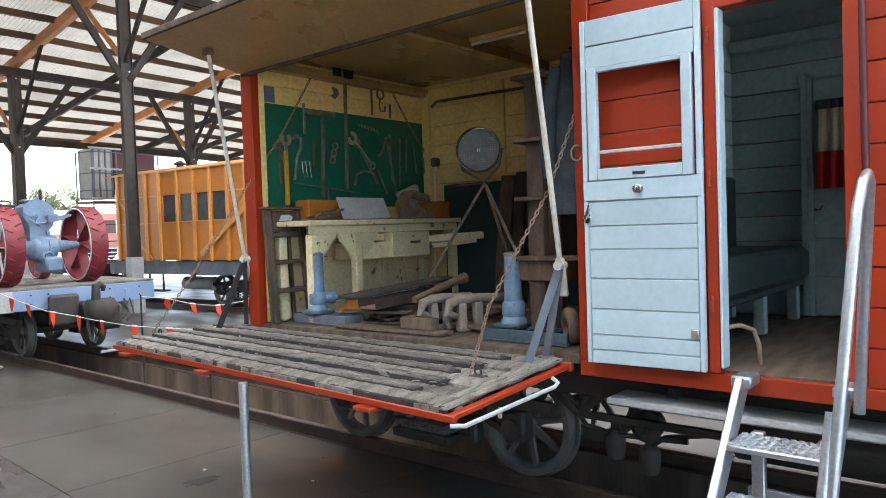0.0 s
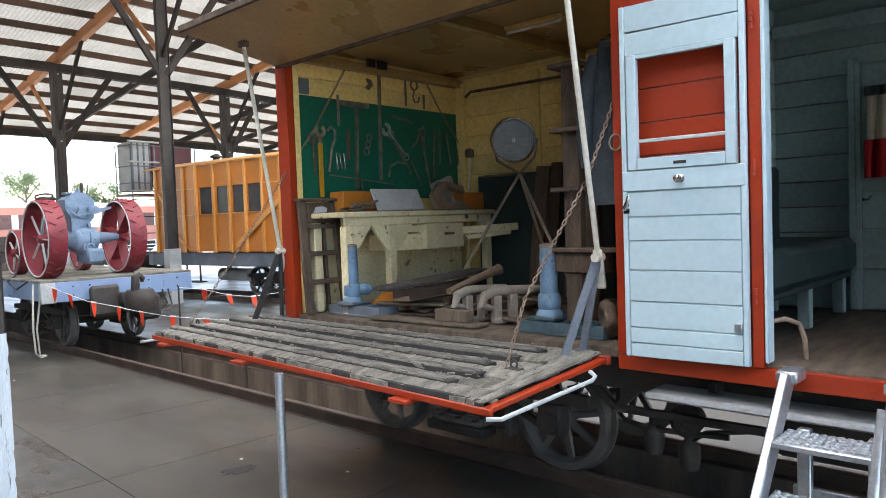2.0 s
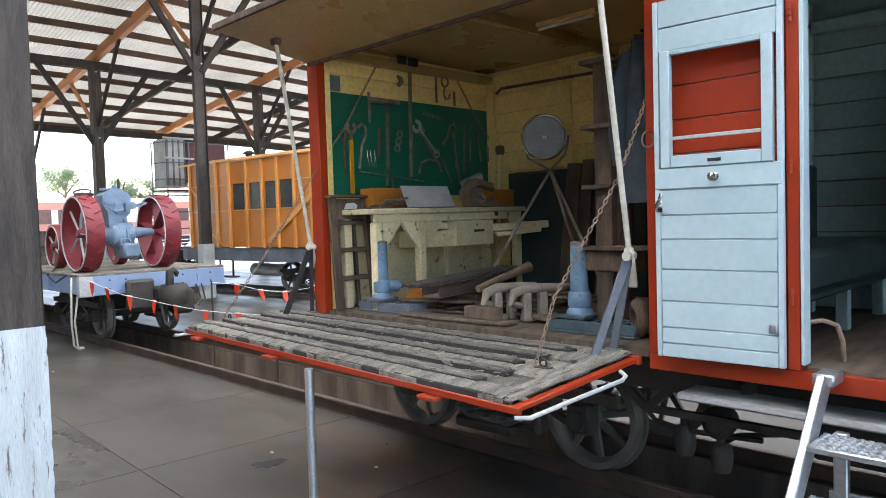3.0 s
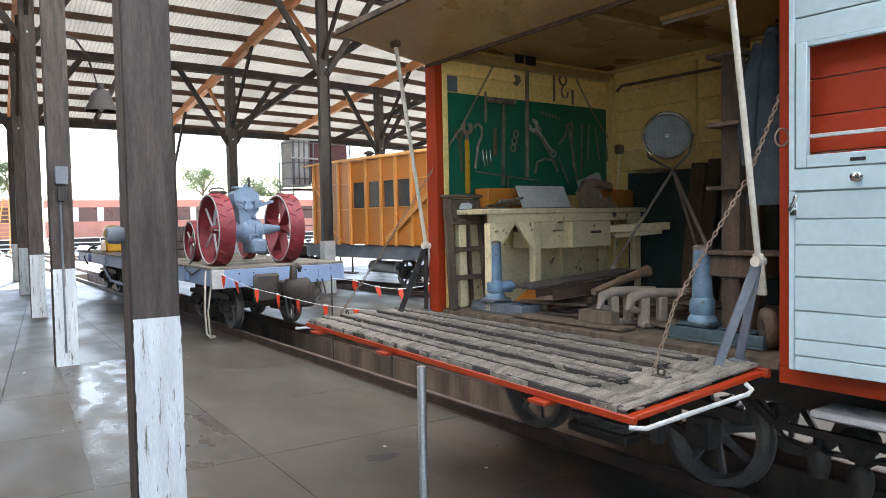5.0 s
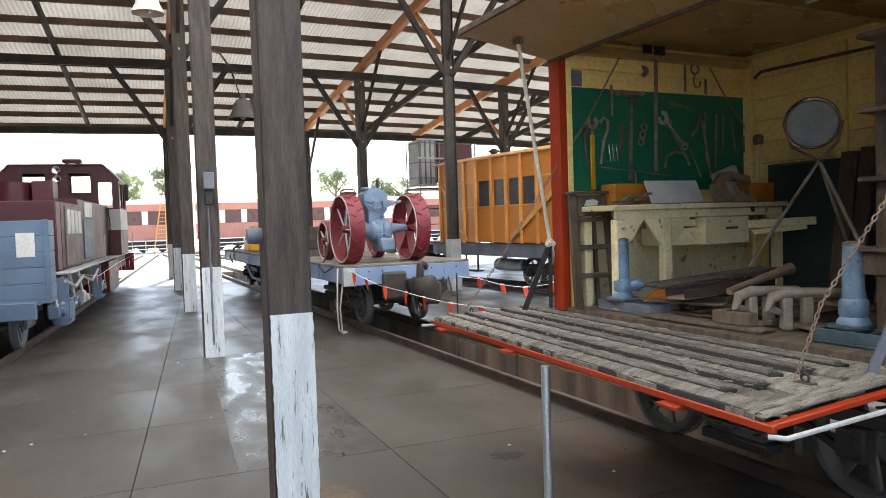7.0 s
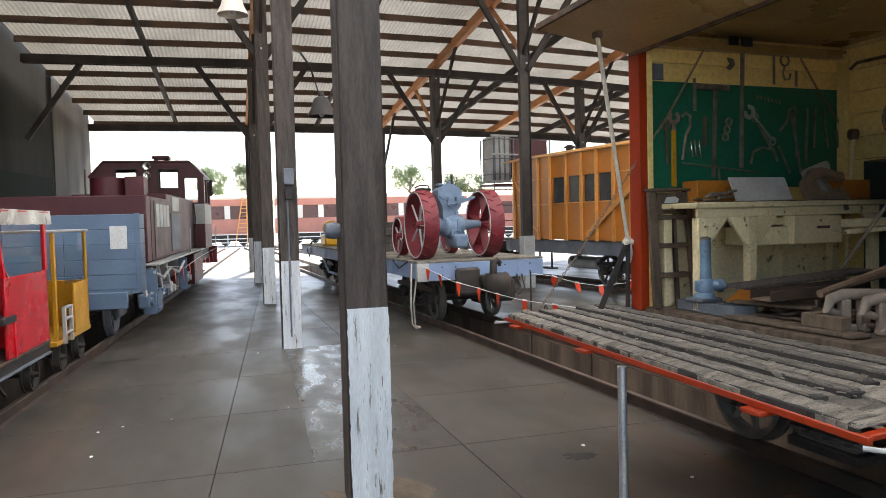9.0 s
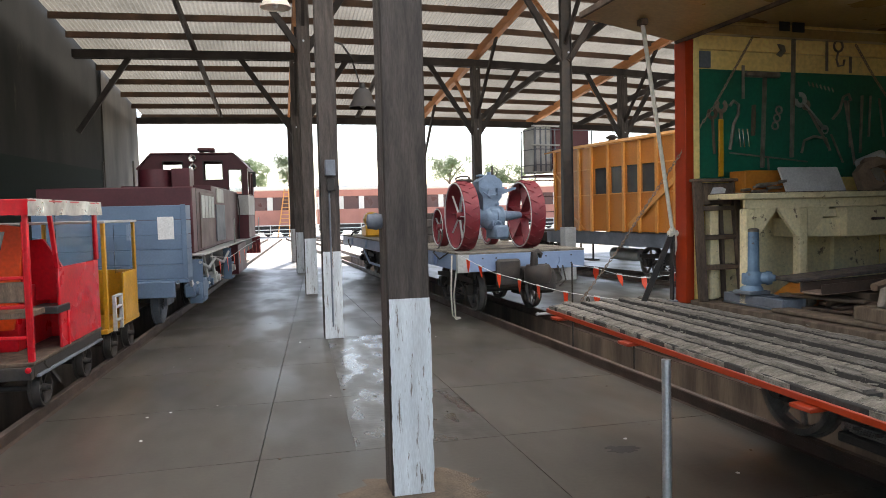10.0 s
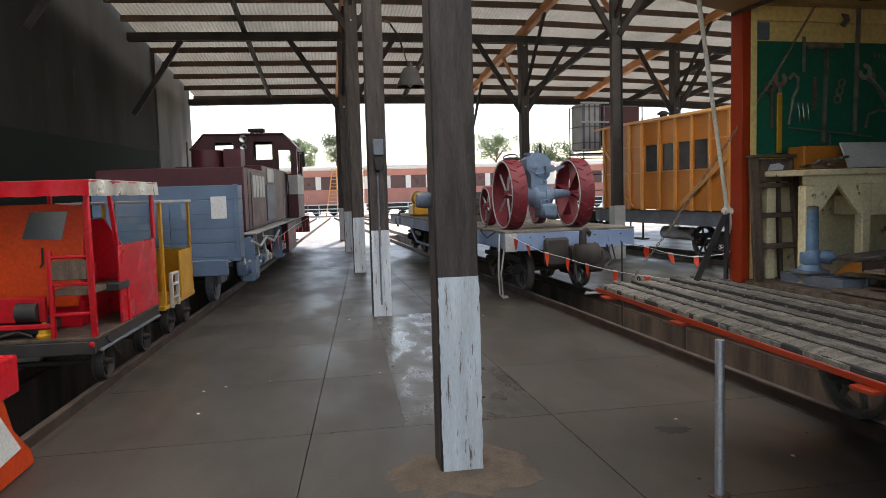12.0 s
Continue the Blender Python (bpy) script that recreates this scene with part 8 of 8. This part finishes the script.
far_coach(-16, 3.2, 68, "brick-red and cream passenger coach standing outside")
far_coach(4.2, 23, 68, "brick-red and cream passenger coach standing outside")
far_coach(24, 44, 68, "brick-red and cream passenger coach standing outside")
ldr = thing("leaning_ladder", Matrix(), (1.0, 66, -0.03), "tall pale orange ladder leaning on a coach", "ladder")
for a, b in ((0.45, 1.20), (1.50, 1.58)):
    part("stile", G().bar((a, 66.0, -0.03), (b, 67.85, 4.4), 0.09, 0.06), COACHTRIM, ldr)
for k in range(1, 13):
    f = k / 13
    part("rung", G().bar((lerp(0.45, 1.20, f), lerp(66.0, 67.85, f), 4.4 * f), (lerp(1.5, 1.58, f), lerp(66.0, 67.85, f), 4.4 * f), 0.05, 0.05), COACHTRIM, ldr)
fn = thing("yard_fence", Matrix(), (8, 60, -0.03), "pale tubular yard fence in front of the coaches", "fence")
for z in (0.5, 0.8, 1.15):
    part("rail", G().tube([(-20, 60, z), (42, 60, z)], 0.035, 6), GREYPAINT, fn)
for i in range(26):
    part("post", G().cyl((-20 + i * 2.48, 60, -0.03), (-20 + i * 2.48, 60, 1.2), 0.04, n=6), GREYPAINT, fn)


def tree(x, y, h, r, seed):
    t = random.Random(seed)
    e = thing("tree", Matrix(), (x, y, -0.03), "leafy green tree beyond the yard", "tree", "trees beyond the yard")
    g = G()
    g.tube([(x, y, -0.05), (x + 0.1, y, h * 0.25), (x - 0.05, y + 0.1, h * 0.5), (x + 0.1, y, h * 0.8)], [0.28, 0.22, 0.16, 0.05], 8)
    limbs = []
    for k in range(9):
        a, z = math.tau * k / 9 + t.uniform(-0.3, 0.3), h * t.uniform(0.3, 0.7)
        q = Vector((x + r * 0.75 * math.cos(a), y + r * 0.75 * math.sin(a), z + h * t.uniform(0.08, 0.28)))
        limbs.append(q)
        g.tube([(x, y, z), Vector((x, y, z)).lerp(q, 0.5) + Vector((0, 0, 0.2)), q], [0.10, 0.06, 0.02], 6)
    part("trunk", g, BARK, e)
    g = G()
    limbs += [Vector((x + t.uniform(-0.5, 0.5) * r, y + t.uniform(-0.5, 0.5) * r, h * t.uniform(0.6, 0.98))) for _ in range(12)]
    for q in limbs:
        cr = r * t.uniform(0.22, 0.42)
        for _ in range(170):
            d = Vector((t.gauss(0, 1), t.gauss(0, 1), t.gauss(0, 0.75))) * cr * 0.55
            c = q + d
            s = t.uniform(0.07, 0.16)
            u_ = Vector((t.uniform(-1, 1), t.uniform(-1, 1), t.uniform(-1, 1))).normalized()
            w_ = u_.orthogonal().normalized()
            g.add([c - u_ * s, c - w_ * s * 0.5, c + u_ * s, c + w_ * s * 0.5], [(0, 1, 2, 3)])
    tagged(part("crown", g, LEAF, e), kind="stuff")


for i, (x, y, h, r) in enumerate(((-1.8, 80, 8.6, 1.9), (2.0, 82, 8.8, 2.2), (19.6, 78, 8.8, 2.8), (25.5, 80, 7.6, 2.6), (28.0, 79, 7.0, 2.4), (34, 77, 8.5, 3.0), (39, 76, 8.0, 3.0), (-9, 84, 6.0, 2.2))):
    tree(x, y, h, r, 20 + i)
